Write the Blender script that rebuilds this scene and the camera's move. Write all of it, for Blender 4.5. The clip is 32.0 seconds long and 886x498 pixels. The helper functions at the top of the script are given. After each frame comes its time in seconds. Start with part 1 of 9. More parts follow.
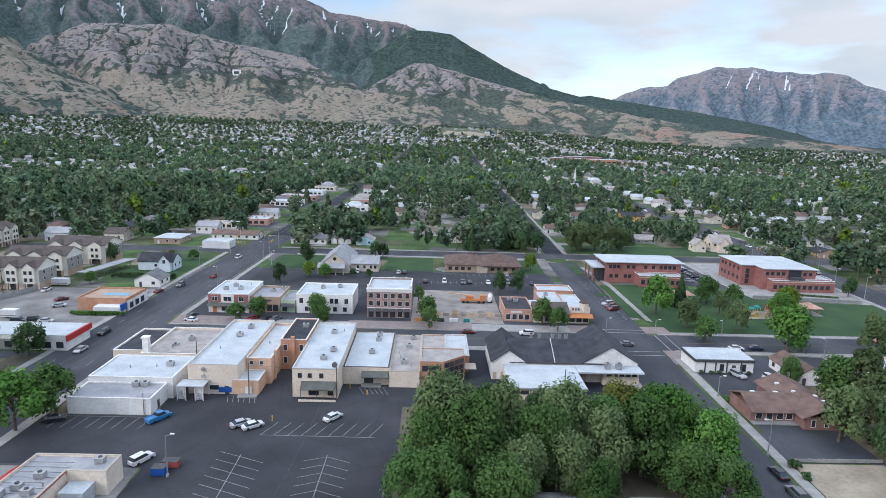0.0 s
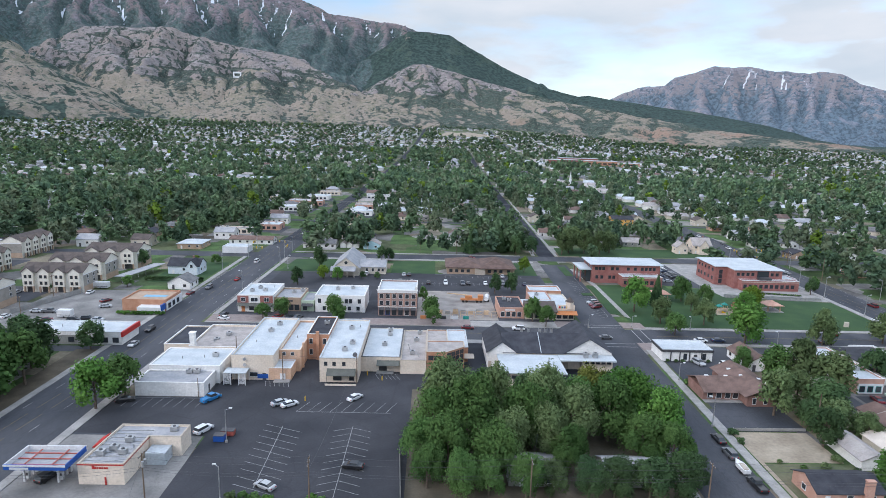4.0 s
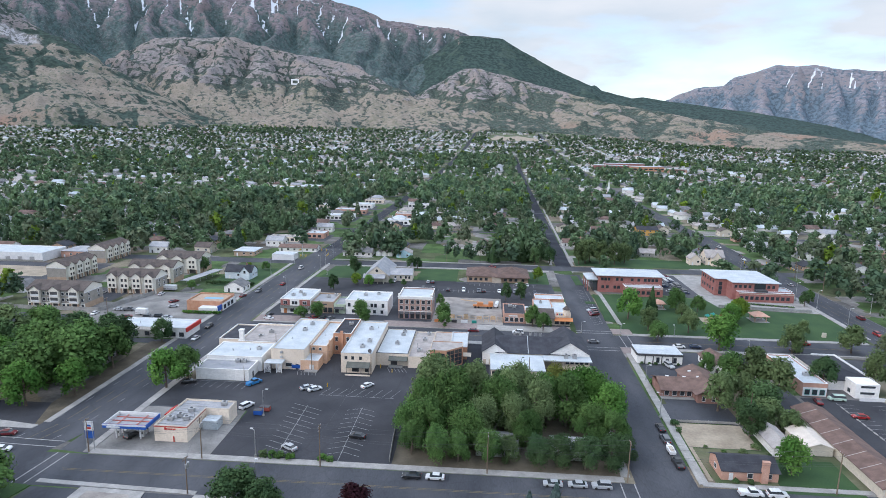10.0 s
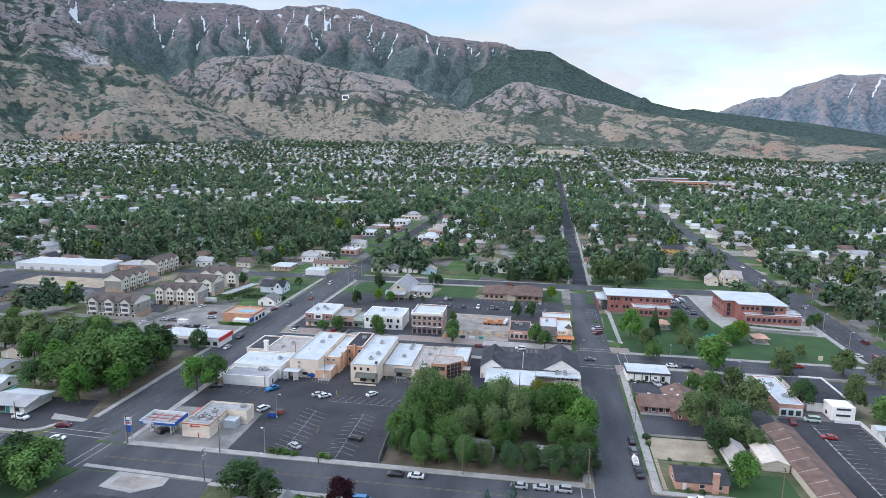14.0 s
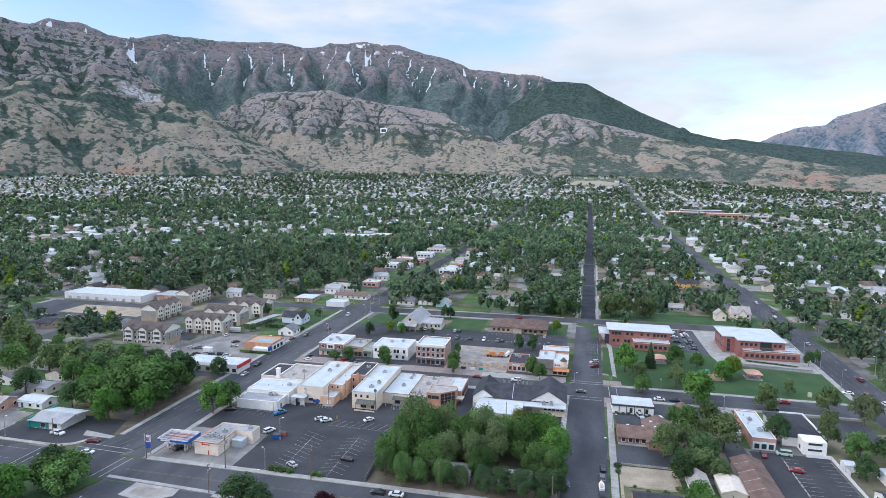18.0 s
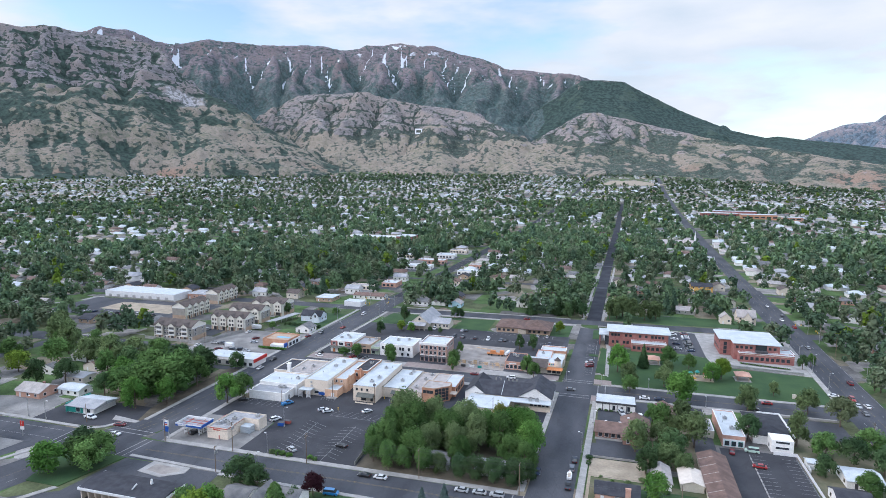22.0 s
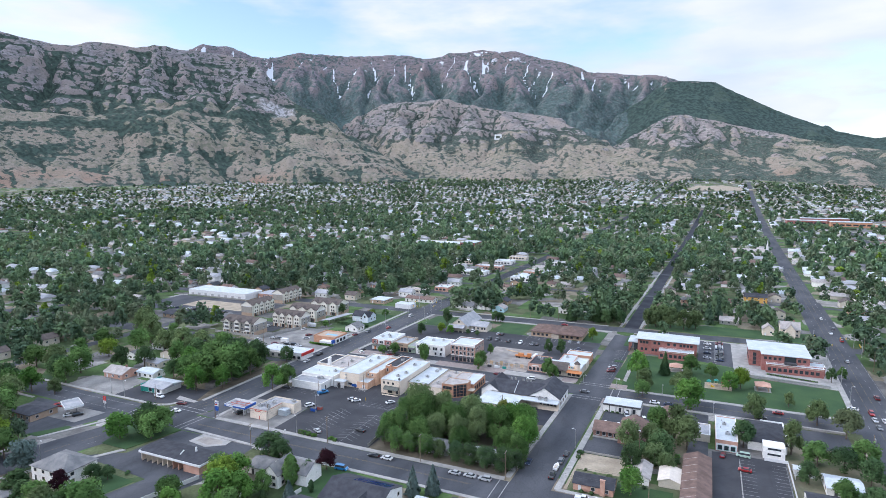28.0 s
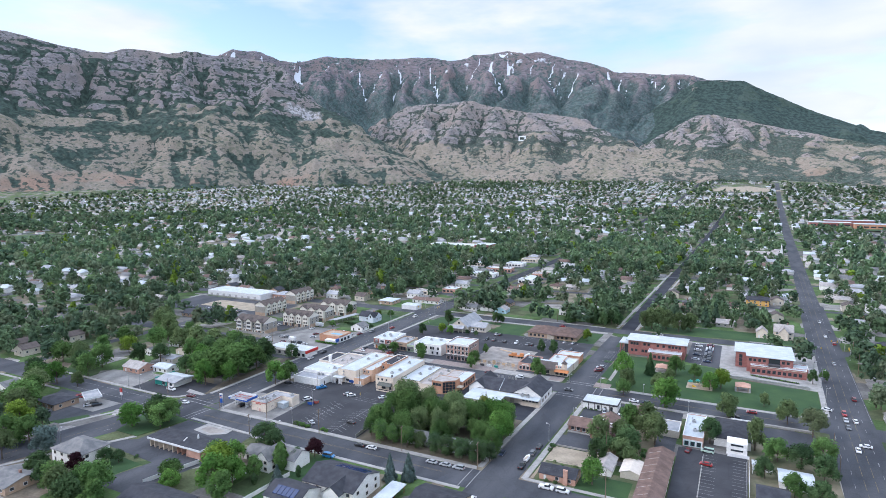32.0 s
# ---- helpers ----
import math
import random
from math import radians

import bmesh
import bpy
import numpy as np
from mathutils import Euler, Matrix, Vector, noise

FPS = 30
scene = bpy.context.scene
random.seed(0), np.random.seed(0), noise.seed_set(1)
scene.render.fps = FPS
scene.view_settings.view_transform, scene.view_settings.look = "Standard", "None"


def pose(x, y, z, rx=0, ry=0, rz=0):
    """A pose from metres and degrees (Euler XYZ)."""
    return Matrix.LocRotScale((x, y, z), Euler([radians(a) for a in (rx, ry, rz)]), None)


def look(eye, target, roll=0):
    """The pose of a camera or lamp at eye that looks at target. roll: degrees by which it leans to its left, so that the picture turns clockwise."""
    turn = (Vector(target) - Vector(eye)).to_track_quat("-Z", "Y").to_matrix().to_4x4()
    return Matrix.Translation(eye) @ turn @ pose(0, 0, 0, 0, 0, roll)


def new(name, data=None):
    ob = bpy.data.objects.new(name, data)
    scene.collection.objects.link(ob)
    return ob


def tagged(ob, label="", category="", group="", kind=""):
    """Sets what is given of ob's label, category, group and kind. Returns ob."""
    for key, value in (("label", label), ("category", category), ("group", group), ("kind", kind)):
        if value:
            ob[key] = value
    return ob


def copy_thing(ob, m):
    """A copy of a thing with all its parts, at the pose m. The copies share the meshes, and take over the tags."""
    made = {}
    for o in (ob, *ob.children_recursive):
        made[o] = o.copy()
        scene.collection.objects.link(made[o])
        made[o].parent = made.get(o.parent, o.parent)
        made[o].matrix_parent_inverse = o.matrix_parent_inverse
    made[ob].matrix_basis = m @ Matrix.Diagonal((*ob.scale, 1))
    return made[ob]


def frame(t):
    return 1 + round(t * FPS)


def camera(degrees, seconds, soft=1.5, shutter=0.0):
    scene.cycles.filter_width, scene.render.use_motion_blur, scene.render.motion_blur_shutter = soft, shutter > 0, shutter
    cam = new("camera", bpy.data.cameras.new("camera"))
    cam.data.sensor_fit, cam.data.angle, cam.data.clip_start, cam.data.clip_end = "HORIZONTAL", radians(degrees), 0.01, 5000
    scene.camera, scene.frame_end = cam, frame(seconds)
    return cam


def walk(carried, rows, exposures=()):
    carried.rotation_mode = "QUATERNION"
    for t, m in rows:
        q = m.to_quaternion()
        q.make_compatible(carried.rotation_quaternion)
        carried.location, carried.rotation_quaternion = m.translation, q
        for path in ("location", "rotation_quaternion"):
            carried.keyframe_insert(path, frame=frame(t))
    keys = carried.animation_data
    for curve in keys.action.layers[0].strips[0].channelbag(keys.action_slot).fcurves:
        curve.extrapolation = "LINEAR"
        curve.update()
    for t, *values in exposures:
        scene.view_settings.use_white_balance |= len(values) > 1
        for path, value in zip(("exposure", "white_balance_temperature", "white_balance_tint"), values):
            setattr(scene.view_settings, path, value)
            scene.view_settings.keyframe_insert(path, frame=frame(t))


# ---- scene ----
# Camera: one flight backwards over the town, climbing and turning to the left.
cam = camera(73.0, 32.0, soft=0.85)


def flown(x, y, z, yaw, pitch, roll):
    """The pose of the camera from its heading, its tilt and its lean to the left."""
    return Matrix.Translation((x, y, z)) @ Euler((radians(90 + pitch), 0, radians(yaw))).to_matrix().to_4x4() @ pose(0, 0, 0, 0, 0, roll)


PATH_ROWS = [
    (0.0, -2.97, 8.22, 64.09, -1.303, -10.932, 1.725),
    (1.5, -4.14, -2.00, 67.68, -1.305, -10.958, 1.618),
    (3.0, -4.87, -11.96, 70.19, -1.324, -10.985, 1.513),
    (5.5, -2.53, -27.56, 74.32, -1.299, -11.004, 1.340),
    (6.0, -1.44, -30.50, 75.25, -0.876, -10.887, 1.306),
    (7.5, 2.91, -38.95, 78.29, 0.743, -11.033, 1.204),
    (9.0, 8.64, -46.85, 81.60, 2.493, -10.972, 1.104),
    (10.5, 15.32, -54.24, 84.99, 4.436, -10.968, 1.005),
    (12.0, 22.59, -61.18, 88.31, 6.281, -10.958, 0.907),
    (13.0, 27.62, -65.59, 90.41, 7.478, -10.647, 0.843),
    (14.0, 32.74, -69.84, 92.40, 8.514, -9.931, 0.779),
    (14.5, 35.32, -71.91, 93.34, 8.933, -9.625, 0.747),
    (16.5, 45.80, -79.86, 96.82, 10.890, -8.286, 0.621),
    (17.5, 51.14, -83.64, 98.39, 11.811, -7.475, 0.559),
    (18.3, 55.48, -86.57, 99.56, 12.570, -7.023, 0.510),
    (19.0, 59.33, -89.06, 100.55, 13.177, -6.906, 0.467),
    (20.2, 66.09, -93.14, 102.14, 14.157, -6.903, 0.395),
    (21.3, 72.46, -96.66, 103.50, 14.985, -7.235, 0.329),
    (22.0, 76.61, -98.78, 104.31, 15.871, -7.241, 0.287),
    (23.5, 85.70, -102.95, 105.92, 18.461, -7.181, 0.199),
    (25.0, 94.97, -106.60, 107.29, 21.130, -7.111, 0.112),
    (25.5, 98.08, -107.69, 107.69, 21.842, -7.074, 0.083),
    (27.5, 110.45, -111.55, 109.02, 23.485, -6.907, -0.030),
    (28.0, 113.50, -112.42, 109.31, 23.897, -6.810, -0.058),
    (30.0, 125.62, -115.84, 110.58, 25.178, -6.787, -0.169),
    (32.0, 138.40, -120.29, 113.33, 26.509, -6.715, -0.278),
]
walk(cam, [(r[0], flown(*r[1:])) for r in PATH_ROWS], [(0.0, 0.03, 6000, 13), (12.0, 0.14, 6000, 13), (20.0, 0.18, 5920, 14), (32.0, 0.33, 5940, 15)])

# ---- sky and sun: a bright evening overcast with a few blue gaps ----
SUN_ELEV, SUN_AZ = 28.0, 238.0   # degrees; azimuth from +y clockwise: behind the camera
world = bpy.data.worlds.new("sky")
scene.world = world
world.use_nodes = True
wn, wl = world.node_tree.nodes, world.node_tree.links
wn.clear()
w_out = wn.new("ShaderNodeOutputWorld")
w_bg = wn.new("ShaderNodeBackground")
w_sky = wn.new("ShaderNodeTexSky")
w_sky.sky_type = "NISHITA"
w_sky.sun_disc = False
w_sky.sun_elevation, w_sky.sun_rotation = radians(SUN_ELEV), radians(SUN_AZ)
w_skys = wn.new("ShaderNodeVectorMath")
w_skys.operation = "SCALE"
w_skys.inputs["Scale"].default_value = 0.20
w_tc = wn.new("ShaderNodeTexCoord")
w_map = wn.new("ShaderNodeMapping")
w_map.inputs["Scale"].default_value = (1.0, 1.0, 3.4)
w_map.inputs["Rotation"].default_value = (0.0, radians(9), radians(20))
w_n = wn.new("ShaderNodeTexNoise")
w_n.inputs["Scale"].default_value = 2.3
w_n.inputs["Detail"].default_value = 7.0
w_n.inputs["Roughness"].default_value = 0.52
w_ramp = wn.new("ShaderNodeValToRGB")
w_ramp.color_ramp.elements[0].position, w_ramp.color_ramp.elements[0].color = 0.385, (0, 0, 0, 1)
w_ramp.color_ramp.elements[1].position, w_ramp.color_ramp.elements[1].color = 0.525, (1, 1, 1, 1)
w_n2 = wn.new("ShaderNodeTexNoise")
w_n2.inputs["Scale"].default_value = 5.0
w_n2.inputs["Detail"].default_value = 5.0
w_cl = wn.new("ShaderNodeValToRGB")
w_cl.color_ramp.elements[0].position, w_cl.color_ramp.elements[0].color = 0.32, (0.60, 0.67, 0.71, 1)
w_cl.color_ramp.elements[1].position, w_cl.color_ramp.elements[1].color = 0.66, (0.775, 0.79, 0.79, 1)
w_mix = wn.new("ShaderNodeMix")
w_mix.data_type = "RGBA"
wl.new(w_tc.outputs["Generated"], w_map.inputs["Vector"])
wl.new(w_map.outputs["Vector"], w_n.inputs["Vector"])
wl.new(w_map.outputs["Vector"], w_n2.inputs["Vector"])
wl.new(w_n.outputs["Fac"], w_ramp.inputs["Fac"])
wl.new(w_n2.outputs["Fac"], w_cl.inputs["Fac"])
wl.new(w_sky.outputs["Color"], w_skys.inputs[0])
wl.new(w_ramp.outputs["Color"], w_mix.inputs["Factor"])
wl.new(w_skys.outputs["Vector"], w_mix.inputs["A"])
wl.new(w_cl.outputs["Color"], w_mix.inputs["B"])
w_sep = wn.new("ShaderNodeSeparateXYZ")
w_up = wn.new("ShaderNodeMapRange")   # an overcast sky grows brighter overhead
w_up.interpolation_type = "SMOOTHSTEP"
for k_, v_ in (("From Min", 0.30), ("From Max", 0.85), ("To Min", 1.02), ("To Max", 2.7)):
    w_up.inputs[k_].default_value = v_
w_sc = wn.new("ShaderNodeVectorMath")
w_sc.operation = "SCALE"
wl.new(w_tc.outputs["Generated"], w_sep.inputs["Vector"])
wl.new(w_sep.outputs["Z"], w_up.inputs["Value"])
wl.new(w_mix.outputs["Result"], w_sc.inputs[0])
wl.new(w_up.outputs["Result"], w_sc.inputs["Scale"])
wl.new(w_sc.outputs["Vector"], w_bg.inputs["Color"])
wl.new(w_bg.outputs["Background"], w_out.inputs["Surface"])
w_bg.inputs["Strength"].default_value = 1.0

sun = new("sun", bpy.data.lights.new("sun", "SUN"))
sun.data.energy, sun.data.angle, sun.data.color = 1.25, radians(14), (1.0, 0.95, 0.90)
sun.matrix_world = look((0, 0, 0), (-math.sin(radians(SUN_AZ)) * math.cos(radians(SUN_ELEV)), -math.cos(radians(SUN_AZ)) * math.cos(radians(SUN_ELEV)), -math.sin(radians(SUN_ELEV))))

# ---- materials ----
RNG = random.Random(7)


def mat(name, c1, c2=None, rough=0.85, scale=0.6, fine=6.0, bump=0.15, metal=0.0, spread=0.0, stretch=(1, 1, 1), c3=None, spec=0.4, cracks=0.0):
    """A surface that runs from c1 to c2 in broad patches with finer grain over it; spread: how far alike pieces differ."""
    m = bpy.data.materials.new(name)
    m.use_nodes = True
    n, l = m.node_tree.nodes, m.node_tree.links
    b = n["Principled BSDF"]
    b.inputs["Roughness"].default_value, b.inputs["Metallic"].default_value = rough, metal
    b.inputs["Specular IOR Level"].default_value = spec
    c2 = c2 or tuple(v * 0.8 for v in c1)
    g = n.new("ShaderNodeNewGeometry")
    mp = n.new("ShaderNodeMapping")
    mp.inputs["Scale"].default_value = stretch
    l.new(g.outputs["Position"], mp.inputs["Vector"])
    a, f = n.new("ShaderNodeTexNoise"), n.new("ShaderNodeTexNoise")
    for t, s in ((a, scale), (f, fine)):
        t.inputs["Scale"].default_value, t.inputs["Detail"].default_value = s, 4.0
        l.new(mp.outputs["Vector"], t.inputs["Vector"])
    r = n.new("ShaderNodeValToRGB")
    e = r.color_ramp.elements
    e[0].position, e[0].color = 0.34, (*c1, 1)
    e[1].position, e[1].color = 0.66, (*c2, 1)
    if c3:
        x = e.new(0.5)
        x.color = (*c3, 1)
    l.new(a.outputs["Fac"], r.inputs["Fac"])
    grain = n.new("ShaderNodeMapRange")
    grain.inputs["From Min"].default_value, grain.inputs["From Max"].default_value = 0.25, 0.75
    grain.inputs["To Min"].default_value, grain.inputs["To Max"].default_value = 0.86, 1.13
    l.new(f.outputs["Fac"], grain.inputs["Value"])
    mul = n.new("ShaderNodeVectorMath")
    mul.operation = "SCALE"
    l.new(r.outputs["Color"], mul.inputs[0])
    l.new(grain.outputs["Result"], mul.inputs["Scale"])
    last = mul.outputs["Vector"]
    if cracks:   # dark sealed cracks and paler worn patches
        wob = n.new("ShaderNodeVectorMath")
        wob.operation = "MULTIPLY_ADD"
        l.new(f.outputs["Color"], wob.inputs[0])
        wob.inputs[1].default_value = (1.6, 1.6, 0)
        l.new(g.outputs["Position"], wob.inputs[2])
        vo = n.new("ShaderNodeTexVoronoi")
        vo.feature = "DISTANCE_TO_EDGE"
        vo.inputs["Scale"].default_value = cracks
        l.new(wob.outputs["Vector"], vo.inputs["Vector"])
        cr = n.new("ShaderNodeMapRange")
        cr.inputs["From Min"].default_value, cr.inputs["From Max"].default_value = 0.0, 0.022
        cr.inputs["To Min"].default_value, cr.inputs["To Max"].default_value = 0.84, 1.0
        l.new(vo.outputs["Distance"], cr.inputs["Value"])
        vc = n.new("ShaderNodeTexVoronoi")
        vc.inputs["Scale"].default_value = cracks * 0.8
        l.new(wob.outputs["Vector"], vc.inputs["Vector"])
        pt = n.new("ShaderNodeMapRange")
        pt.inputs["To Min"].default_value, pt.inputs["To Max"].default_value = 0.90, 1.10
        l.new(vc.outputs["Color"], pt.inputs["Value"])
        mm = n.new("ShaderNodeMath")
        mm.operation = "MULTIPLY"
        l.new(cr.outputs["Result"], mm.inputs[0])
        l.new(pt.outputs["Result"], mm.inputs[1])
        m3 = n.new("ShaderNodeVectorMath")
        m3.operation = "SCALE"
        l.new(last, m3.inputs[0])
        l.new(mm.outputs["Value"], m3.inputs["Scale"])
        last = m3.outputs["Vector"]
    if spread:
        oi = n.new("ShaderNodeObjectInfo")
        h = n.new("ShaderNodeMapRange")
        h.inputs["To Min"].default_value, h.inputs["To Max"].default_value = 1 - spread, 1 + spread
        l.new(oi.outputs["Random"], h.inputs["Value"])
        m2 = n.new("ShaderNodeVectorMath")
        m2.operation = "SCALE"
        l.new(last, m2.inputs[0])
        l.new(h.outputs["Result"], m2.inputs["Scale"])
        last = m2.outputs["Vector"]
    l.new(last, b.inputs["Base Color"])
    if bump:
        bp = n.new("ShaderNodeBump")
        bp.inputs["Strength"].default_value, bp.inputs["Distance"].default_value = bump, 0.05
        l.new(f.outputs["Fac"], bp.inputs["Height"])
        l.new(bp.outputs["Normal"], b.inputs["Normal"])
    return m


def leaf_mat(name, c1, c2, clump=0.09, spread=0.25, island=0.30):
    """Foliage: broad differences from tree to tree, and from leaf clump to leaf clump."""
    m = bpy.data.materials.new(name)
    m.use_nodes = True
    n, l = m.node_tree.nodes, m.node_tree.links
    b = n["Principled BSDF"]
    b.inputs["Roughness"].default_value = 0.8
    b.inputs["Specular IOR Level"].default_value = 0.06
    g, oi = n.new("ShaderNodeNewGeometry"), n.new("ShaderNodeObjectInfo")
    t = n.new("ShaderNodeTexNoise")
    t.inputs["Scale"].default_value, t.inputs["Detail"].default_value = clump, 3.0
    l.new(g.outputs["Position"], t.inputs["Vector"])
    r = n.new("ShaderNodeValToRGB")
    e = r.color_ramp.elements
    e[0].position, e[0].color = 0.33, (*c1, 1)
    e[1].position, e[1].color = 0.67, (*c2, 1)
    l.new(t.outputs["Fac"], r.inputs["Fac"])
    last = r.outputs["Color"]
    for src, d in ((g.outputs["Random Per Island"], island), (oi.outputs["Random"], spread)):
        h = n.new("ShaderNodeMapRange")
        h.inputs["To Min"].default_value, h.inputs["To Max"].default_value = 1 - d, 1 + d
        l.new(src, h.inputs["Value"])
        s = n.new("ShaderNodeVectorMath")
        s.operation = "SCALE"
        l.new(last, s.inputs[0])
        l.new(h.outputs["Result"], s.inputs["Scale"])
        last = s.outputs["Vector"]
    l.new(last, b.inputs["Base Color"])
    tl, mx = n.new("ShaderNodeBsdfTranslucent"), n.new("ShaderNodeMixShader")   # light through the leaves
    mx.inputs["Fac"].default_value = 0.35
    l.new(last, tl.inputs["Color"])
    l.new(b.outputs["BSDF"], mx.inputs[1])
    l.new(tl.outputs["BSDF"], mx.inputs[2])
    l.new(mx.outputs["Shader"], n["Material Output"].inputs["Surface"])
    return m


def glass_mat(name, colour, rough=0.08):
    m = bpy.data.materials.new(name)
    m.use_nodes = True
    b = m.node_tree.nodes["Principled BSDF"]
    b.inputs["Base Color"].default_value = (*colour, 1)
    b.inputs["Roughness"].default_value = rough
    b.inputs["Specular IOR Level"].default_value = 0.6
    return m


def paint(name, colour, rough=0.35, metal=0.0, coat=0.0):
    m = mat(name, colour, tuple(v * 0.9 for v in colour), rough, 1.2, 9.0, 0.02, metal)
    if coat:
        m.node_tree.nodes["Principled BSDF"].inputs["Coat Weight"].default_value = coat
    return m


ASPHALT = mat("asphalt_worn", (0.042, 0.046, 0.055), (0.078, 0.081, 0.091), 0.92, 0.09, 3.0, 0.2, stretch=(1, 0.25, 1), cracks=0.13, spec=0.25)
ASPHALT_NEW = mat("asphalt_fresh", (0.030, 0.033, 0.042), (0.050, 0.053, 0.062), 0.95, 0.09, 3.0, 0.2, spec=0.12)
ASPHALT_LOT = mat("asphalt_lot", (0.024, 0.026, 0.032), (0.044, 0.045, 0.052), 0.9, 0.07, 2.0, 0.2, cracks=0.08)
CONCRETE = mat("concrete", (0.24, 0.235, 0.225), (0.33, 0.32, 0.305), 0.9, 0.3, 2.5, 0.1)
CONCRETE_OLD = mat("concrete_stained", (0.135, 0.132, 0.128), (0.235, 0.228, 0.218), 0.9, 0.12, 1.5, 0.1, cracks=0.22)
BRICK_PAVE = mat("brick_paving", (0.20, 0.165, 0.155), (0.26, 0.215, 0.20), 0.9, 0.5, 4.0, 0.1)
LINE = mat("line_paint", (0.336, 0.336, 0.336), (0.200, 0.200, 0.200), 0.8, 0.8, 8.0, 0.0)
LINE_YELLOW = mat("line_paint_yellow", (0.185, 0.145, 0.060), (0.105, 0.090, 0.060), 0.8, 0.8, 8.0, 0.0)
GRASS = mat("lawn_grass", (0.020, 0.055, 0.018), (0.037, 0.078, 0.024), 0.95, 0.09, 2.0, 0.4)
DIRT = mat("dry_dirt", (0.24, 0.20, 0.15), (0.34, 0.29, 0.22), 0.95, 0.15, 1.2, 0.3)
GRAVEL = mat("gravel", (0.20, 0.18, 0.165), (0.30, 0.275, 0.25), 0.95, 0.2, 3.0, 0.3)
ROOF_WHITE = mat("roof_white_membrane", (0.38, 0.42, 0.45), (0.48, 0.515, 0.535), 0.6, 0.25, 2.0, 0.03)
ROOF_GREY = mat("roof_grey_membrane", (0.24, 0.25, 0.27), (0.34, 0.34, 0.35), 0.7, 0.3, 2.0, 0.1)
ROOF_TAN = mat("roof_tan_gravel", (0.27, 0.25, 0.24), (0.38, 0.35, 0.33), 0.9, 0.4, 3.0, 0.1)
ROOF_BLACK = mat("roof_black_shingle", (0.026, 0.028, 0.036), (0.048, 0.050, 0.060), 0.9, 0.4, 5.0, 0.3, spread=0.15)
ROOF_BROWN = mat("roof_brown_shingle", (0.10, 0.066, 0.055), (0.16, 0.105, 0.088), 0.9, 0.4, 5.0, 0.3, spread=0.15)
ROOF_TAUPE = mat("roof_taupe_shingle", (0.072, 0.058, 0.052), (0.108, 0.088, 0.080), 0.9, 0.5, 5.0, 0.3)
ROOF_SHINGLE_GREY = mat("roof_grey_shingle", (0.105, 0.107, 0.112), (0.175, 0.172, 0.17), 0.9, 0.4, 5.0, 0.3, spread=0.25)
CREAM = mat("stucco_cream", (0.64, 0.545, 0.445), (0.70, 0.61, 0.51), 0.9, 0.3, 2.0, 0.05)
PEACH = mat("stucco_peach", (0.52, 0.33, 0.22), (0.62, 0.42, 0.30), 0.9, 0.35, 2.5, 0.1)
WHITE_WALL = mat("wall_white_paint", (0.68, 0.67, 0.65), (0.76, 0.75, 0.73), 0.8, 0.4, 2.0, 0.05, spread=0.06)
BEIGE = mat("wall_beige", (0.51, 0.46, 0.385), (0.56, 0.51, 0.43), 0.9, 0.4, 2.0, 0.1)
GREY_SIDING = mat("wall_grey_siding", (0.24, 0.24, 0.225), (0.31, 0.31, 0.29), 0.85, 0.4, 3.0, 0.1)
BRICK_RED = mat("brick_red", (0.246, 0.100, 0.086), (0.312, 0.142, 0.127), 0.9, 0.5, 5.0, 0.2)
BRICK_DARK = mat("brick_dark", (0.20, 0.11, 0.09), (0.29, 0.17, 0.14), 0.9, 0.5, 5.0, 0.2)
BRICK_MAUVE = mat("brick_mauve", (0.275, 0.190, 0.165), (0.345, 0.245, 0.215), 0.9, 0.5, 5.0, 0.2)
BRICK_ORANGE = mat("brick_orange", (0.40, 0.205, 0.125), (0.48, 0.27, 0.175), 0.9, 0.5, 5.0, 0.2)
BRICK_PINK = mat("brick_pink", (0.42, 0.24, 0.18), (0.50, 0.31, 0.24), 0.9, 0.5, 5.0, 0.2)
BRICK_TAN = mat("brick_tan", (0.33, 0.24, 0.17), (0.42, 0.31, 0.23), 0.9, 0.5, 5.0, 0.2)
APT_SIDING = mat("siding_grey_tan", (0.24, 0.225, 0.20), (0.30, 0.28, 0.25), 0.85, 0.5, 3.0, 0.1)
APT_WHITE = mat("siding_warm_white", (0.64, 0.61, 0.54), (0.70, 0.67, 0.60), 0.7, 0.5, 3.0, 0.0)
TRIM_WHITE = mat("trim_white", (0.60, 0.61, 0.62), (0.68, 0.68, 0.68), 0.6, 0.5, 3.0, 0.0)
TRIM_DARK = mat("trim_dark", (0.05, 0.05, 0.055), (0.08, 0.08, 0.085), 0.6, 0.5, 3.0, 0.0)
TRIM_TAN = mat("trim_tan", (0.38, 0.33, 0.27), (0.46, 0.40, 0.33), 0.7, 0.5, 3.0, 0.0)
AWNING_GREEN = mat("awning_dark_metal", (0.075, 0.080, 0.070), (0.11, 0.115, 0.10), 0.5, 0.6, 3.0, 0.0)
METAL_GREY = mat("metal_grey", (0.35, 0.36, 0.37), (0.48, 0.48, 0.48), 0.45, 1.0, 5.0, 0.05, 0.6)
METAL_RED = mat("metal_red_brown", (0.30, 0.07, 0.05), (0.38, 0.10, 0.08), 0.5, 1.0, 5.0, 0.05)
WOOD_POLE = mat("wood_pole", (0.12, 0.085, 0.06), (0.20, 0.15, 0.11), 0.9, 1.0, 8.0, 0.2, stretch=(1, 1, 0.1))
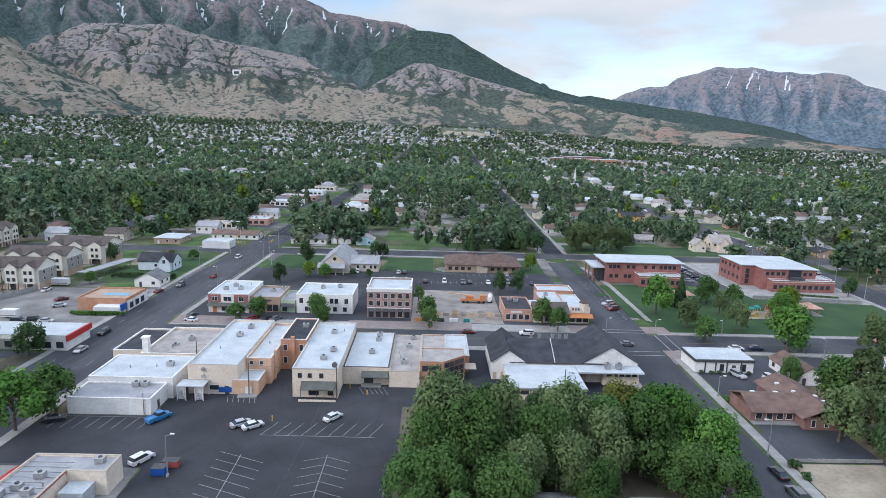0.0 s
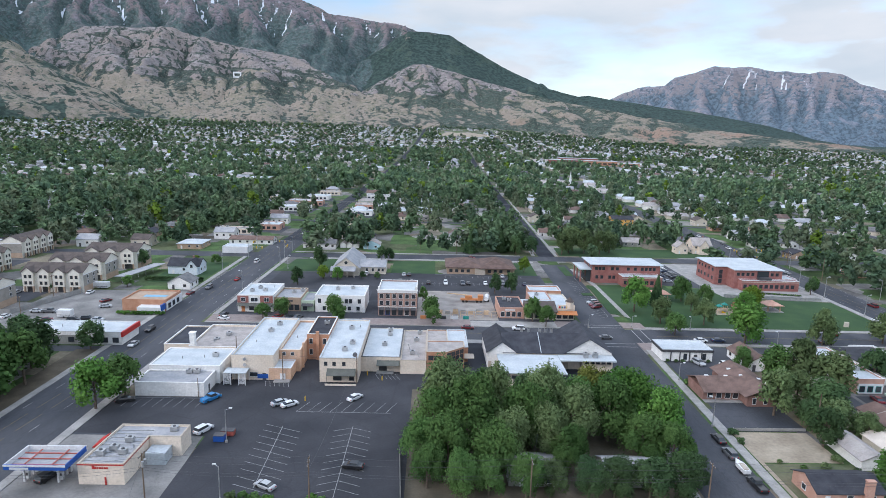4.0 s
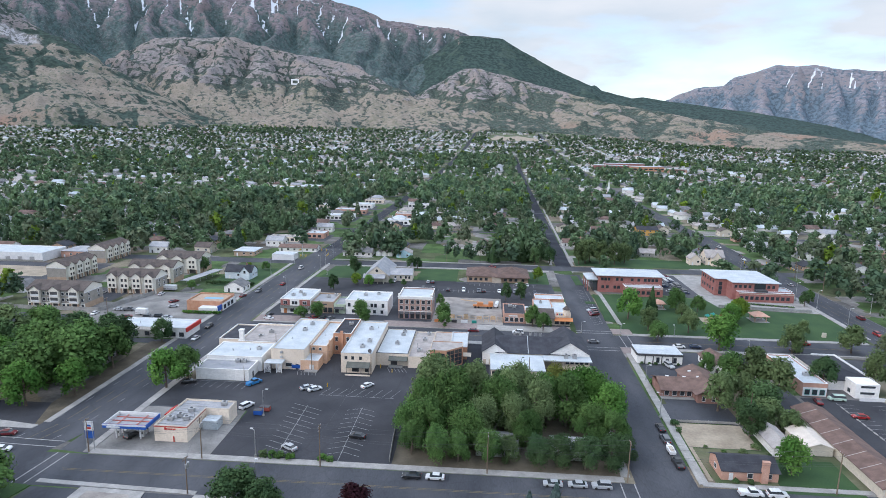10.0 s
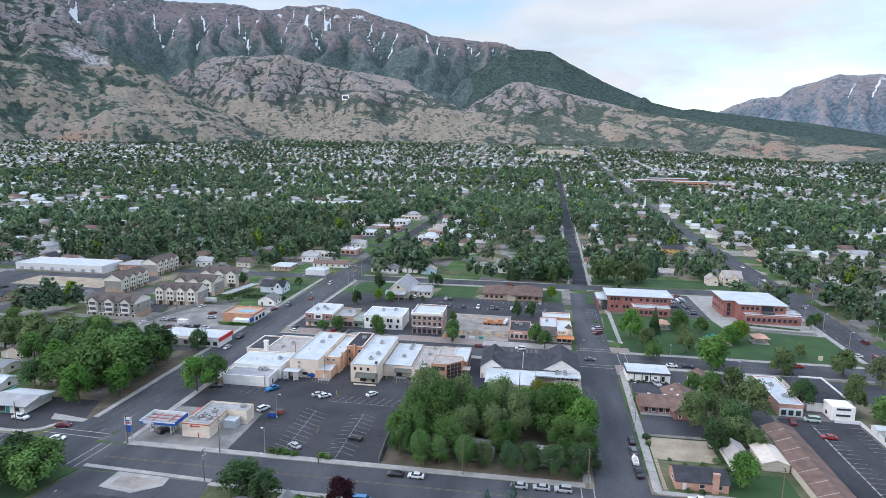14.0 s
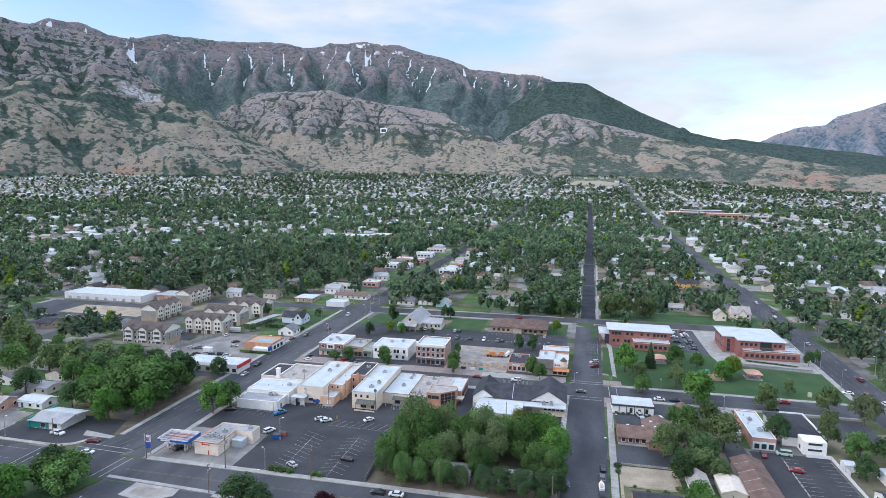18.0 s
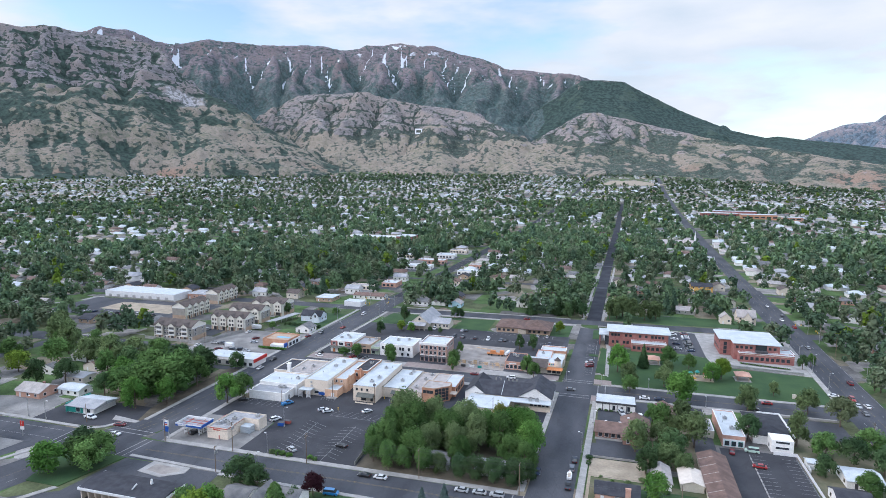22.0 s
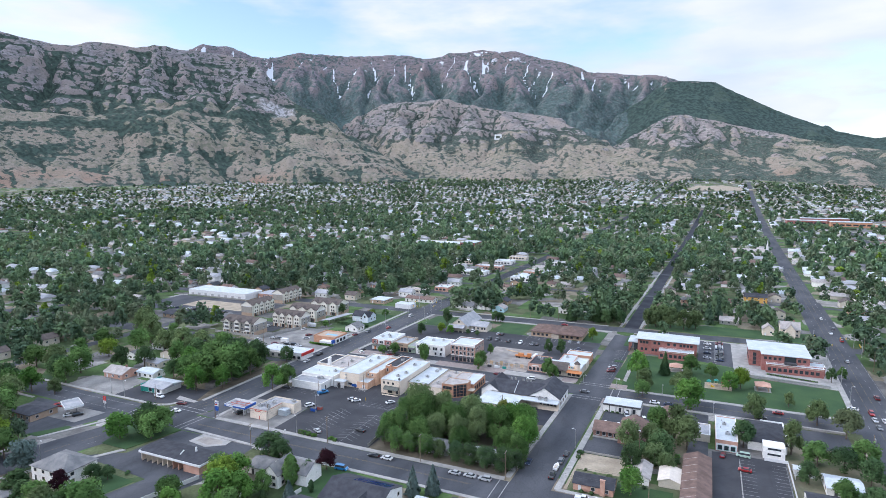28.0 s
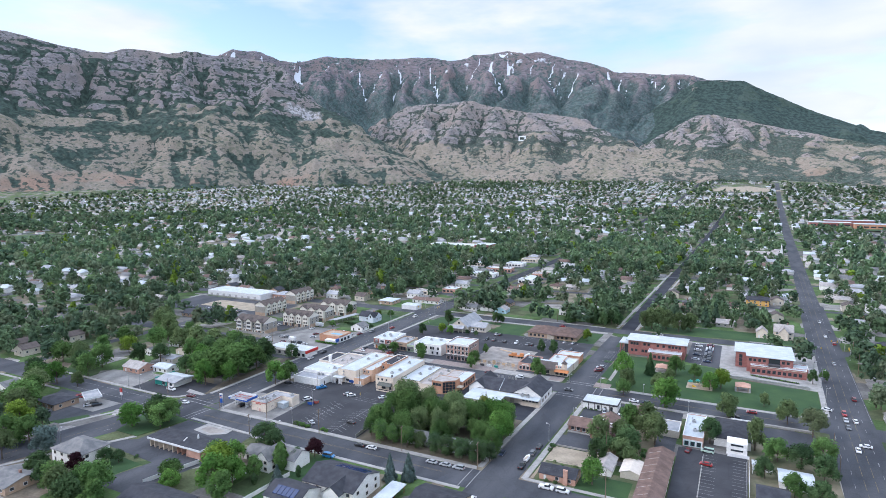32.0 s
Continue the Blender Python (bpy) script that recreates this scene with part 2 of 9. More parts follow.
WOOD_RAW = mat("wood_raw", (0.42, 0.30, 0.19), (0.55, 0.40, 0.26), 0.85, 1.0, 6.0, 0.1)
BARK = mat("bark", (0.085, 0.065, 0.05), (0.14, 0.11, 0.085), 0.95, 1.5, 8.0, 0.5)
BLUE = paint("blue_paint", (0.02, 0.09, 0.36), 0.5)
TEAL = paint("teal_paint", (0.02, 0.22, 0.19), 0.5)
RED = paint("red_paint", (0.45, 0.035, 0.03), 0.5)
ORANGE = paint("orange_paint", (0.50, 0.20, 0.075), 0.6)
YELLOW = paint("yellow_paint", (0.62, 0.40, 0.02), 0.6)
GLASS = glass_mat("window_glass", (0.035, 0.042, 0.05))
SOLAR = glass_mat("solar_glass", (0.012, 0.03, 0.10), 0.15)
RUBBER = mat("rubber", (0.018, 0.018, 0.018), (0.03, 0.03, 0.03), 0.8, 2.0, 10.0, 0.1)
LEAF_MID = leaf_mat("leaves_mid", (0.066, 0.132, 0.04), (0.124, 0.212, 0.066))
LEAF_BRIGHT = leaf_mat("leaves_bright", (0.072, 0.172, 0.036), (0.132, 0.25, 0.058))
LEAF_DARK = leaf_mat("leaves_dark", (0.048, 0.092, 0.041), (0.09, 0.147, 0.061))
LEAF_OLIVE = leaf_mat("leaves_olive", (0.1, 0.148, 0.062), (0.158, 0.212, 0.092))
LEAF_YELLOW = leaf_mat("leaves_yellow_green", (0.115, 0.185, 0.026), (0.175, 0.255, 0.042))
LEAF_BLUE = leaf_mat("leaves_blue_spruce", (0.085, 0.125, 0.115), (0.135, 0.185, 0.17))
LEAF_PURPLE = leaf_mat("leaves_purple", (0.028, 0.010, 0.016), (0.045, 0.018, 0.022))

# ---- builders ----
ORIGIN = {}


def thing(name, label, category, x, y, z=0.0, group="", kind=""):
    """An Empty at the base of a thing; its parts are built in world metres and set back by this origin."""
    e = tagged(new(name), label, category, group, kind)
    e.empty_display_size = 0.5
    e.location = (x, y, z)
    ORIGIN[e.name] = Vector((x, y, z))
    return e


def root(ob):
    while ob.parent:
        ob = ob.parent
    return ob


def part(name, bm, material, parent, label="", smooth=False):
    """Links a bmesh, drawn in world metres, as one mesh object under a thing or a part."""
    me = bpy.data.meshes.new(name)
    o = ORIGIN[root(parent).name]
    bmesh.ops.translate(bm, verts=bm.verts, vec=-o)
    bmesh.ops.recalc_face_normals(bm, faces=bm.faces)
    bm.to_mesh(me)
    bm.free()
    me.materials.append(material)
    if smooth:
        for p in me.polygons:
            p.use_smooth = True
    ob = new(name, me)
    ob.parent = parent
    if label:
        ob["label"] = label
    return ob


def structure(name, bm, material, label, category):
    me = bpy.data.meshes.new(name)
    bmesh.ops.recalc_face_normals(bm, faces=bm.faces)
    bm.to_mesh(me)
    bm.free()
    me.materials.append(material)
    return tagged(new(name, me), label, category, "", "structure")


def box(bm, x0, x1, y0, y1, z0, z1):
    v = [bm.verts.new(p) for p in ((x0, y0, z0), (x1, y0, z0), (x1, y1, z0), (x0, y1, z0), (x0, y0, z1), (x1, y0, z1), (x1, y1, z1), (x0, y1, z1))]
    for f in ((0, 3, 2, 1), (4, 5, 6, 7), (0, 1, 5, 4), (1, 2, 6, 5), (2, 3, 7, 6), (3, 0, 4, 7)):
        bm.faces.new([v[i] for i in f])
    return bm


def boxes(*lims):
    bm = bmesh.new()
    for l in lims:
        box(bm, *l)
    return bm


def prism(bm, pts, z0, z1):
    """An upright prism over a polygon; z1 may be a list of heights, one for each corner."""
    tops = z1 if isinstance(z1, (list, tuple)) else [z1] * len(pts)
    a = [bm.verts.new((x, y, z0)) for x, y in pts]
    b = [bm.verts.new((x, y, t)) for (x, y), t in zip(pts, tops)]
    k = len(pts)
    bm.faces.new(a[::-1])
    bm.faces.new(b)
    for i in range(k):
        j = (i + 1) % k
        bm.faces.new((a[i], a[j], b[j], b[i]))
    return bm


def tube(bm, p, q, r0, r1, n=8):
    """A tapered round bar from p to q."""
    p, q = Vector(p), Vector(q)
    d = (q - p).normalized()
    s = d.orthogonal().normalized()
    u = d.cross(s)
    ra = [bm.verts.new(p + (s * math.cos(k * math.tau / n) + u * math.sin(k * math.tau / n)) * r0) for k in range(n)]
    rb = [bm.verts.new(q + (s * math.cos(k * math.tau / n) + u * math.sin(k * math.tau / n)) * r1) for k in range(n)]
    for k in range(n):
        j = (k + 1) % n
        bm.faces.new((ra[k], ra[j], rb[j], rb[k]))
    bm.faces.new(ra[::-1])
    bm.faces.new(rb)
    return bm


def smoothstep(a, b, v):
    t = np.clip((v - a) / (b - a), 0, 1)
    return t * t * (3 - 2 * t)


CENTRE = np.array([60.0, -50.0])


def ground_z(x, y):
    """The valley floor: level under the town's middle, then rising towards the mountains, most of all straight ahead."""
    x, y = np.asarray(x, float), np.asarray(y, float)
    dx, dy = x - CENTRE[0], y - CENTRE[1]
    r = np.hypot(dx, dy)
    az = np.degrees(np.arctan2(dx, dy))
    f = 1 - 0.7 * smoothstep(0, 26, az)
    return 95 * f * (np.clip(r - 700, 0, 2600) / 2300) ** 2


def lattice(ix, iy, seed):
    h = (ix.astype(np.int64) * 374761393 + iy.astype(np.int64) * 668265263 + seed * 1442695041) & 0xFFFFFFFF
    h = ((h ^ (h >> 13)) * 1274126177) & 0xFFFFFFFF
    return ((h ^ (h >> 16)) & 0xFFFF) / 65535.0


def vnoise(x, y, seed=0):
    ix, iy = np.floor(x), np.floor(y)
    fx, fy = x - ix, y - iy
    fx, fy = fx * fx * (3 - 2 * fx), fy * fy * (3 - 2 * fy)
    a, b = lattice(ix, iy, seed), lattice(ix + 1, iy, seed)
    c, d = lattice(ix, iy + 1, seed), lattice(ix + 1, iy + 1, seed)
    return (a * (1 - fx) + b * fx) * (1 - fy) + (c * (1 - fx) + d * fx) * fy


def ridged(x, y, octaves=5, seed=0):
    """Sharp-crested noise from 0 to about 1."""
    s, w, tot = 0, 1.0, 0
    for k in range(octaves):
        s = s + w * (1 - np.abs(2 * vnoise(x * 2 ** k, y * 2 ** k, seed + k) - 1))
        tot += w
        w *= 0.52
    return s / tot


def grid_mesh(name, X, Y, Z, material, smooth=True):
    """A sheet from three arrays of one shape."""
    h, w = X.shape
    verts = np.stack([X, Y, Z], -1).reshape(-1, 3)
    i = np.arange((h - 1) * (w - 1))
    r, c = i // (w - 1), i % (w - 1)
    a = r * w + c
    faces = np.stack([a, a + 1, a + w + 1, a + w], -1)
    me = bpy.data.meshes.new(name)
    me.vertices.add(len(verts))
    me.vertices.foreach_set("co", verts.astype(np.float32).ravel())
    me.loops.add(faces.size)
    me.loops.foreach_set("vertex_index", faces.astype(np.int32).ravel())
    me.polygons.add(len(faces))
    me.polygons.foreach_set("loop_start", np.arange(0, faces.size, 4, dtype=np.int32))
    me.polygons.foreach_set("use_smooth", np.full(len(faces), smooth))
    me.update(calc_edges=True)
    me.materials.append(material)
    return me


def tri_mesh(name, verts, tris, materials, index=None, normals=None):
    me = bpy.data.meshes.new(name)
    me.vertices.add(len(verts))
    me.vertices.foreach_set("co", np.asarray(verts, np.float32).ravel())
    me.loops.add(tris.size)
    me.loops.foreach_set("vertex_index", np.asarray(tris, np.int32).ravel())
    me.polygons.add(len(tris))
    me.polygons.foreach_set("loop_start", np.arange(0, tris.size, 3, dtype=np.int32))
    for m in materials:
        me.materials.append(m)
    if index is not None:
        me.polygons.foreach_set("material_index", np.asarray(index, np.int32))
    me.update(calc_edges=True)
    if normals is not None:   # leaves are shaded by the lobe that they clothe
        me.polygons.foreach_set("use_smooth", np.ones(len(tris), bool))
        me.normals_split_custom_set_from_vertices(np.asarray(normals, np.float32))
    return me

# ---- ground: one sheet from under the camera to the mountains ----
def terrain_mat():
    """Lots of lawn, dry grass, paving and bare soil, each some twenty metres wide, under broader changes."""
    m = bpy.data.materials.new("valley_floor")
    m.use_nodes = True
    n, l = m.node_tree.nodes, m.node_tree.links
    b = n["Principled BSDF"]
    b.inputs["Roughness"].default_value = 0.95
    b.inputs["Specular IOR Level"].default_value = 0.2
    g = n.new("ShaderNodeNewGeometry")
    lots = n.new("ShaderNodeTexVoronoi")
    lots.distance = "CHEBYCHEV"
    lots.inputs["Scale"].default_value = 0.055
    l.new(g.outputs["Position"], lots.inputs["Vector"])
    pick = n.new("ShaderNodeSeparateColor")
    l.new(lots.outputs["Color"], pick.inputs["Color"])
    kinds = n.new("ShaderNodeValToRGB")
    e = kinds.color_ramp.elements
    kinds.color_ramp.interpolation = "CONSTANT"
    e[0].position, e[0].color = 0.0, (0.062, 0.105, 0.036, 1)
    e[1].position, e[1].color = 0.34, (0.085, 0.100, 0.050, 1)
    for p, c in ((0.52, (0.13, 0.125, 0.12)), (0.66, (0.17, 0.15, 0.11)), (0.76, (0.23, 0.22, 0.21)), (0.86, (0.050, 0.075, 0.032)), (0.94, (0.15, 0.125, 0.095))):
        x = e.new(p)
        x.color = (*c, 1)
    l.new(pick.outputs["Red"], kinds.inputs["Fac"])
    last = kinds.outputs["Color"]
    for scale, lo, hi in ((0.012, 0.72, 1.25), (0.11, 0.65, 1.35), (0.9, 0.82, 1.2)):
        t = n.new("ShaderNodeTexNoise")
        t.inputs["Scale"].default_value, t.inputs["Detail"].default_value = scale, 5.0
        l.new(g.outputs["Position"], t.inputs["Vector"])
        h = n.new("ShaderNodeMapRange")
        h.inputs["From Min"].default_value, h.inputs["From Max"].default_value = 0.3, 0.7
        h.inputs["To Min"].default_value, h.inputs["To Max"].default_value = lo, hi
        l.new(t.outputs["Fac"], h.inputs["Value"])
        k = n.new("ShaderNodeVectorMath")
        k.operation = "SCALE"
        l.new(last, k.inputs[0])
        l.new(h.outputs["Result"], k.inputs["Scale"])
        last = k.outputs["Vector"]
    l.new(last, b.inputs["Base Color"])
    return m


th = np.radians(np.linspace(-180, 180, 241))
rr = np.concatenate([[0, 60, 120, 200, 300, 420, 560], np.linspace(700, 4950, 86)])
TH, RAD = np.meshgrid(th, rr)
gx, gy = CENTRE[0] + RAD * np.sin(TH), CENTRE[1] + RAD * np.cos(TH)
tagged(new("ground", grid_mesh("ground", gx, gy, ground_z(gx, gy) - 0.06, terrain_mat())), "dry grassy valley floor rising gently to the mountains", "ground", "", "structure")


# ---- mountains ----
from mathutils import bvhtree


def mountain_mat(name, grass, brush, rock, z_low, z_high, rock_at=0.5, brush_at=0.5, rock_high=0.5, brush_high=0.0, snow_from=0.0, red=False, scar=None, lush=None, wet=0.26):
    """Dry grass low down, dark brush in the gullies and patches, pale broken rock on knobs and steep faces, snow in high gullies."""
    m = bpy.data.materials.new(name)
    m.use_nodes = True
    n, l = m.node_tree.nodes, m.node_tree.links
    b = n["Principled BSDF"]
    b.inputs["Roughness"].default_value = 0.95
    b.inputs["Specular IOR Level"].default_value = 0.1
    g = n.new("ShaderNodeNewGeometry")
    sep = n.new("ShaderNodeSeparateXYZ")
    l.new(g.outputs["Position"], sep.inputs["Vector"])

    def attr(key):
        x = n.new("ShaderNodeAttribute")
        x.attribute_name = key
        return x.outputs["Fac"]

    def tex(scale, detail, stretch=(1, 1, 1), rough=0.55):
        mp = n.new("ShaderNodeMapping")
        mp.inputs["Scale"].default_value = stretch
        l.new(g.outputs["Position"], mp.inputs["Vector"])
        t = n.new("ShaderNodeTexNoise")
        t.inputs["Scale"].default_value, t.inputs["Detail"].default_value, t.inputs["Roughness"].default_value = scale, detail, rough
        l.new(mp.outputs["Vector"], t.inputs["Vector"])
        return t.outputs["Fac"]

    def ramp(src, lo, hi, t0=0.0, t1=1.0):
        r = n.new("ShaderNodeMapRange")
        r.interpolation_type = "SMOOTHSTEP"
        r.inputs["From Min"].default_value, r.inputs["From Max"].default_value = lo, hi
        r.inputs["To Min"].default_value, r.inputs["To Max"].default_value = t0, t1
        l.new(src, r.inputs["Value"])
        return r.outputs["Result"]

    def blend(fac, a, bcol):
        x = n.new("ShaderNodeMix")
        x.data_type = "RGBA"
        l.new(fac, x.inputs["Factor"])
        for sock, v in (("A", a), ("B", bcol)):
            if isinstance(v, tuple):
                x.inputs[sock].default_value = (*v, 1)
            else:
                l.new(v, x.inputs[sock])
        return x.outputs["Result"]

    def calc(op, a, c):
        x = n.new("ShaderNodeMath")
        x.operation = op
        for k, v in enumerate((a, c)):
            if isinstance(v, float):
                x.inputs[k].default_value = v
            else:
                l.new(v, x.inputs[k])
        return x.outputs["Value"]

    def total(*terms):
        """Sum of (socket, weight) pairs."""
        out = None
        for sock, w in terms:
            v = calc("MULTIPLY", sock, float(w))
            out = v if out is None else calc("ADD", out, v)
        return out

    shade = lambda c, k: tuple(v * k for v in c)
    gully, knob, steep = attr("gully"), attr("knob"), attr("steep")
    high = ramp(sep.outputs["Z"], z_low, z_high, -0.5, 0.5)
    fine = tex(0.05, 6.0)
    coarse = tex(0.005, 5.0)
    crag = tex(0.0068, 10.0, (1, 1, 1.7), 0.64)
    patch = tex(0.0042, 10.0, (1, 1, 2.2), 0.63)
    base = blend(ramp(coarse, 0.40, 0.60), grass, (grass[0] * 0.76, grass[1] * 0.86, grass[2] * 0.78))
    base = blend(ramp(fine, 0.40, 0.62), base, shade(grass, 1.16))
    if red:
        base = blend(calc("MULTIPLY", ramp(tex(0.0036, 4.0), 0.52, 0.64), ramp(sep.outputs["Z"], 170.0, 100.0)), base, (0.255, 0.175, 0.135))
    leaf = blend(ramp(fine, 0.38, 0.62), shade(brush, 0.75), shade(brush, 1.45))
    thick = total((patch, 1.0), (gully, wet), (knob, -0.07), (high, brush_high), (fine, 0.10))
    col = blend(ramp(thick, brush_at + 0.05, brush_at + 0.10), base, leaf)
    stone = blend(ramp(tex(0.03, 7.0, (1, 1, 3.0), 0.7), 0.36, 0.62), shade(rock, 1.12), shade(rock, 0.60))
    stone = blend(ramp(coarse, 0.45, 0.58), stone, (rock[0] * 0.92, rock[1] * 0.86, rock[2] * 0.80))
    band = tex(0.0045, 7.0, (1, 1, 5.5), 0.6)   # beds of rock that stand out as level cliffs
    bare = total((crag, 0.75), (band, 0.55), (knob, 0.13), (steep, 0.20), (gully, -0.16), (high, rock_high))
    col = blend(ramp(bare, rock_at + 0.25, rock_at + 0.28), col, stone)
    dots = calc("MULTIPLY", ramp(total((tex(0.038, 4.0, (1, 1, 1.2), 0.55), 1.0), (patch, 0.45), (gully, 0.10)), 0.785, 0.805), 0.9)
    col = blend(dots, col, leaf)
    if lush is not None:
        low = total((sep.outputs["Z"], 1.0), (tex(0.005, 6.0, (1, 1, 0.9)), -500.0), (gully, -60.0), (knob, 120.0))
        col = blend(calc("MULTIPLY", ramp(low, lush + 90.0, lush - 90.0), 0.9), col, leaf)
    if scar:
        far = n.new("ShaderNodeVectorMath")
        far.operation = "DISTANCE"
        l.new(g.outputs["Position"], far.inputs[0])
        far.inputs[1].default_value = scar[:3]
        near = total((far.outputs["Value"], 1.0), (crag, 320.0))
        col = blend(ramp(near, scar[3] + 185.0, scar[3] + 135.0), col, blend(ramp(fine, 0.45, 0.55), (0.40, 0.385, 0.39), (0.17, 0.165, 0.16)))
    grit = tex(0.13, 5.0, (1, 1, 1.5), 0.6)
    col = blend(ramp(grit, 0.52, 0.64, 0.0, 0.5), col, shade(brush, 1.0))
    col = blend(ramp(grit, 0.47, 0.36, 0.0, 0.45), col, blend(ramp(bare, rock_at + 0.17, rock_at + 0.35), shade(grass, 1.25), shade(rock, 1.25))) if rock_at < 0.6 else col
    if snow_from:
        line = total((sep.outputs["Z"], 1.0), (tex(0.009, 5.0), -420.0))
        run = ramp(total((attr("snow"), 1.0), (fine, 0.8), (crag, 0.5)), 1.12, 1.24)
        ledge = calc("MULTIPLY", ramp(total((crag, 1.0), (knob, -0.05)), 0.555, 0.585), ramp(line, snow_from - 245.0, snow_from - 180.0))
        col = blend(calc("MAXIMUM", run, ledge), col, (0.60, 0.63, 0.68))
    l.new(col, b.inputs["Base Color"])
    bp = n.new("ShaderNodeBump")
    bp.inputs["Strength"].default_value, bp.inputs["Distance"].default_value = 0.7, 6.0
    l.new(tex(0.03, 9.0, (1, 1, 1.6), 0.65), bp.inputs["Height"])
    l.new(bp.outputs["Normal"], b.inputs["Normal"])
    return m


def blur(z, n=1):
    for _ in range(n):
        p = np.pad(z, 1, mode="edge")
        z = (p[1:-1, 1:-1] * 2 + p[:-2, 1:-1] + p[2:, 1:-1] + p[1:-1, :-2] + p[1:-1, 2:]) / 6
    return z


def drainage(z, cell):
    """For each cell the neighbour that water runs to, the distance to it, and the area drained through it."""
    h, w = z.shape
    p = np.pad(z, 1, constant_values=1e9)
    best, rec, dist = np.zeros_like(z), np.arange(h * w).reshape(h, w), np.full(z.shape, cell)
    index = np.arange(h * w).reshape(h, w)
    for dy in (-1, 0, 1):
        for dx in (-1, 0, 1):
            if dx or dy:
                d = cell * math.hypot(dx, dy)
                drop = (z - p[1 + dy:1 + dy + h, 1 + dx:1 + dx + w]) / d
                m = drop > best
                best, rec, dist = np.where(m, drop, best), np.where(m, index + dy * w + dx, rec), np.where(m, d, dist)
    order = np.argsort(z, axis=None)
    flow, to = [1.0] * (h * w), rec.ravel().tolist()
    for i in order[::-1].tolist():
        if to[i] != i:
            flow[to[i]] += flow[i]
    return order.tolist(), to, dist.ravel(), np.array(flow)


def polar(az, r):
    return CENTRE[0] + r * np.sin(np.radians(az)), CENTRE[1] + r * np.cos(np.radians(az))


def mountain(label, ridges, foot, material, profile, cell=11.0, gap=210.0, side=0.62, rough=14.0, warp=55.0, seed=1, jag=10.0, strata=0.0, carve=0.5, rounds=3, back=170.0, round_low=60.0, wander=1.0, snow_z=None, couloirs=0, edge=0.0, floor=0.30):
    """A mountain from its ridge lines, each a list of (bearing from CENTRE, distance, height). The first is the crest: side spurs run down from it to the
    foot, which is given as (bearing, distance); water then cuts the faces between them. profile: how a spur falls from the crest (0) to the foot (1)."""
    pick = random.Random(seed)
    crest = np.array(ridges[0], float)
    fa, fr = [p[0] for p in foot], [p[1] for p in foot]
    az0, az1 = crest[0, 0] - edge, crest[-1, 0] + edge
    r_crest = float(crest[:, 1].max())
    n_az = int(radians(az1 - az0) * 0.93 * r_crest / cell) + 2
    a = np.linspace(az0, az1, n_az)
    near, far = np.interp(a, fa, fr), np.interp(a, crest[:, 0], crest[:, 1]) + back
    n_s = int((far - near).max() / cell) + 2
    S, A = np.meshgrid(np.linspace(0, 1, n_s), a, indexing="ij")
    R = near[None, :] + (far - near)[None, :] * S
    X, Y = polar(A, R)
    base = ground_z(X, Y) - 6
    arc = np.radians(A) * r_crest
    lines = [(np.array(l, float), 0.22) for l in ridges]
    run = np.concatenate([[0], np.cumsum(np.hypot(np.diff(np.radians(crest[:, 0]) * r_crest), np.diff(crest[:, 1])))])
    at = gap * 0.4
    while at < run[-1]:
        ca, cr, cz = (float(np.interp(at, run, crest[:, k])) for k in range(3))
        end = float(np.interp(ca, fa, fr))
        low = float(ground_z(*polar(ca, end))) - 10
        lean, bow, drop = pick.uniform(-wander, wander), pick.uniform(-0.5, 0.5) * wander, pick.uniform(0.0, 0.10)
        stop = pick.choice([1.0, 1.0, 0.8, 0.55])
        pts = []
        for u in np.linspace(0, stop, 9):
            f = float(np.interp(u, [p[0] for p in profile], [p[1] for p in profile]))
            pts.append((ca + lean * u + bow * math.sin(u * 5.0) + pick.uniform(-0.12, 0.12) * wander, cr + (end - cr) * u, low + (cz - low) * (f - drop * math.sin(math.pi * u) * 1.2)))
        lines.append((np.array(pts), 1.0))
        if pick.random() < 0.65:   # the spur parts in two on its way down
            turn = pick.choice([-1, 1]) * pick.uniform(0.9, 2.0) * gap / 230
            lines.append((np.array([(p[0] + turn * k / 6, p[1], p[2] - 4 * k) for k, p in enumerate(pts[2:])]), 1.0))
        at += gap * pick.uniform(0.55, 1.45)

    def wave(size, k):
        return 2 * vnoise(arc / size + 31, R / size + 17, seed + k) - 1

    WX, WY = wave(300, 5) + 0.45 * wave(120, 6) + 0.2 * wave(48, 7), wave(300, 8) + 0.45 * wave(120, 9) + 0.2 * wave(48, 10)
    top_z = crest[:, 2].max()
    Z = np.full(X.shape, -1e6)
    for pts, loose in lines:
        px, py = polar(pts[:, 0], pts[:, 1])
        gx_, gy_ = X + warp * loose * WX, Y + warp * loose * WY
        for i in range(len(pts) - 1):
            dx, dy = px[i + 1] - px[i], py[i + 1] - py[i]
            t = np.clip(((gx_ - px[i]) * dx + (gy_ - py[i]) * dy) / (dx * dx + dy * dy), 0, 1)
            d = np.hypot(gx_ - px[i] - t * dx, gy_ - py[i] - t * dy)
            zl = pts[i, 2] + t * (pts[i + 1, 2] - pts[i, 2])
            f = np.clip((zl - base) / np.maximum(top_z - base, 60), 0, 1)
            w = 7 + round_low * (1 - f) ** 3
            Z = np.maximum(Z, zl - side * (0.42 + 0.58 * f) * (np.sqrt(d * d + w * w) - w))
    body = np.interp(A, crest[:, 0], crest[:, 2]) - base
    u_ = np.clip((np.interp(A, crest[:, 0], crest[:, 1]) - R) / (np.interp(A, crest[:, 0], crest[:, 1]) - near[None, :]), 0, 1)
    shape = np.interp(u_, [p[0] for p in profile], [p[1] for p in profile])
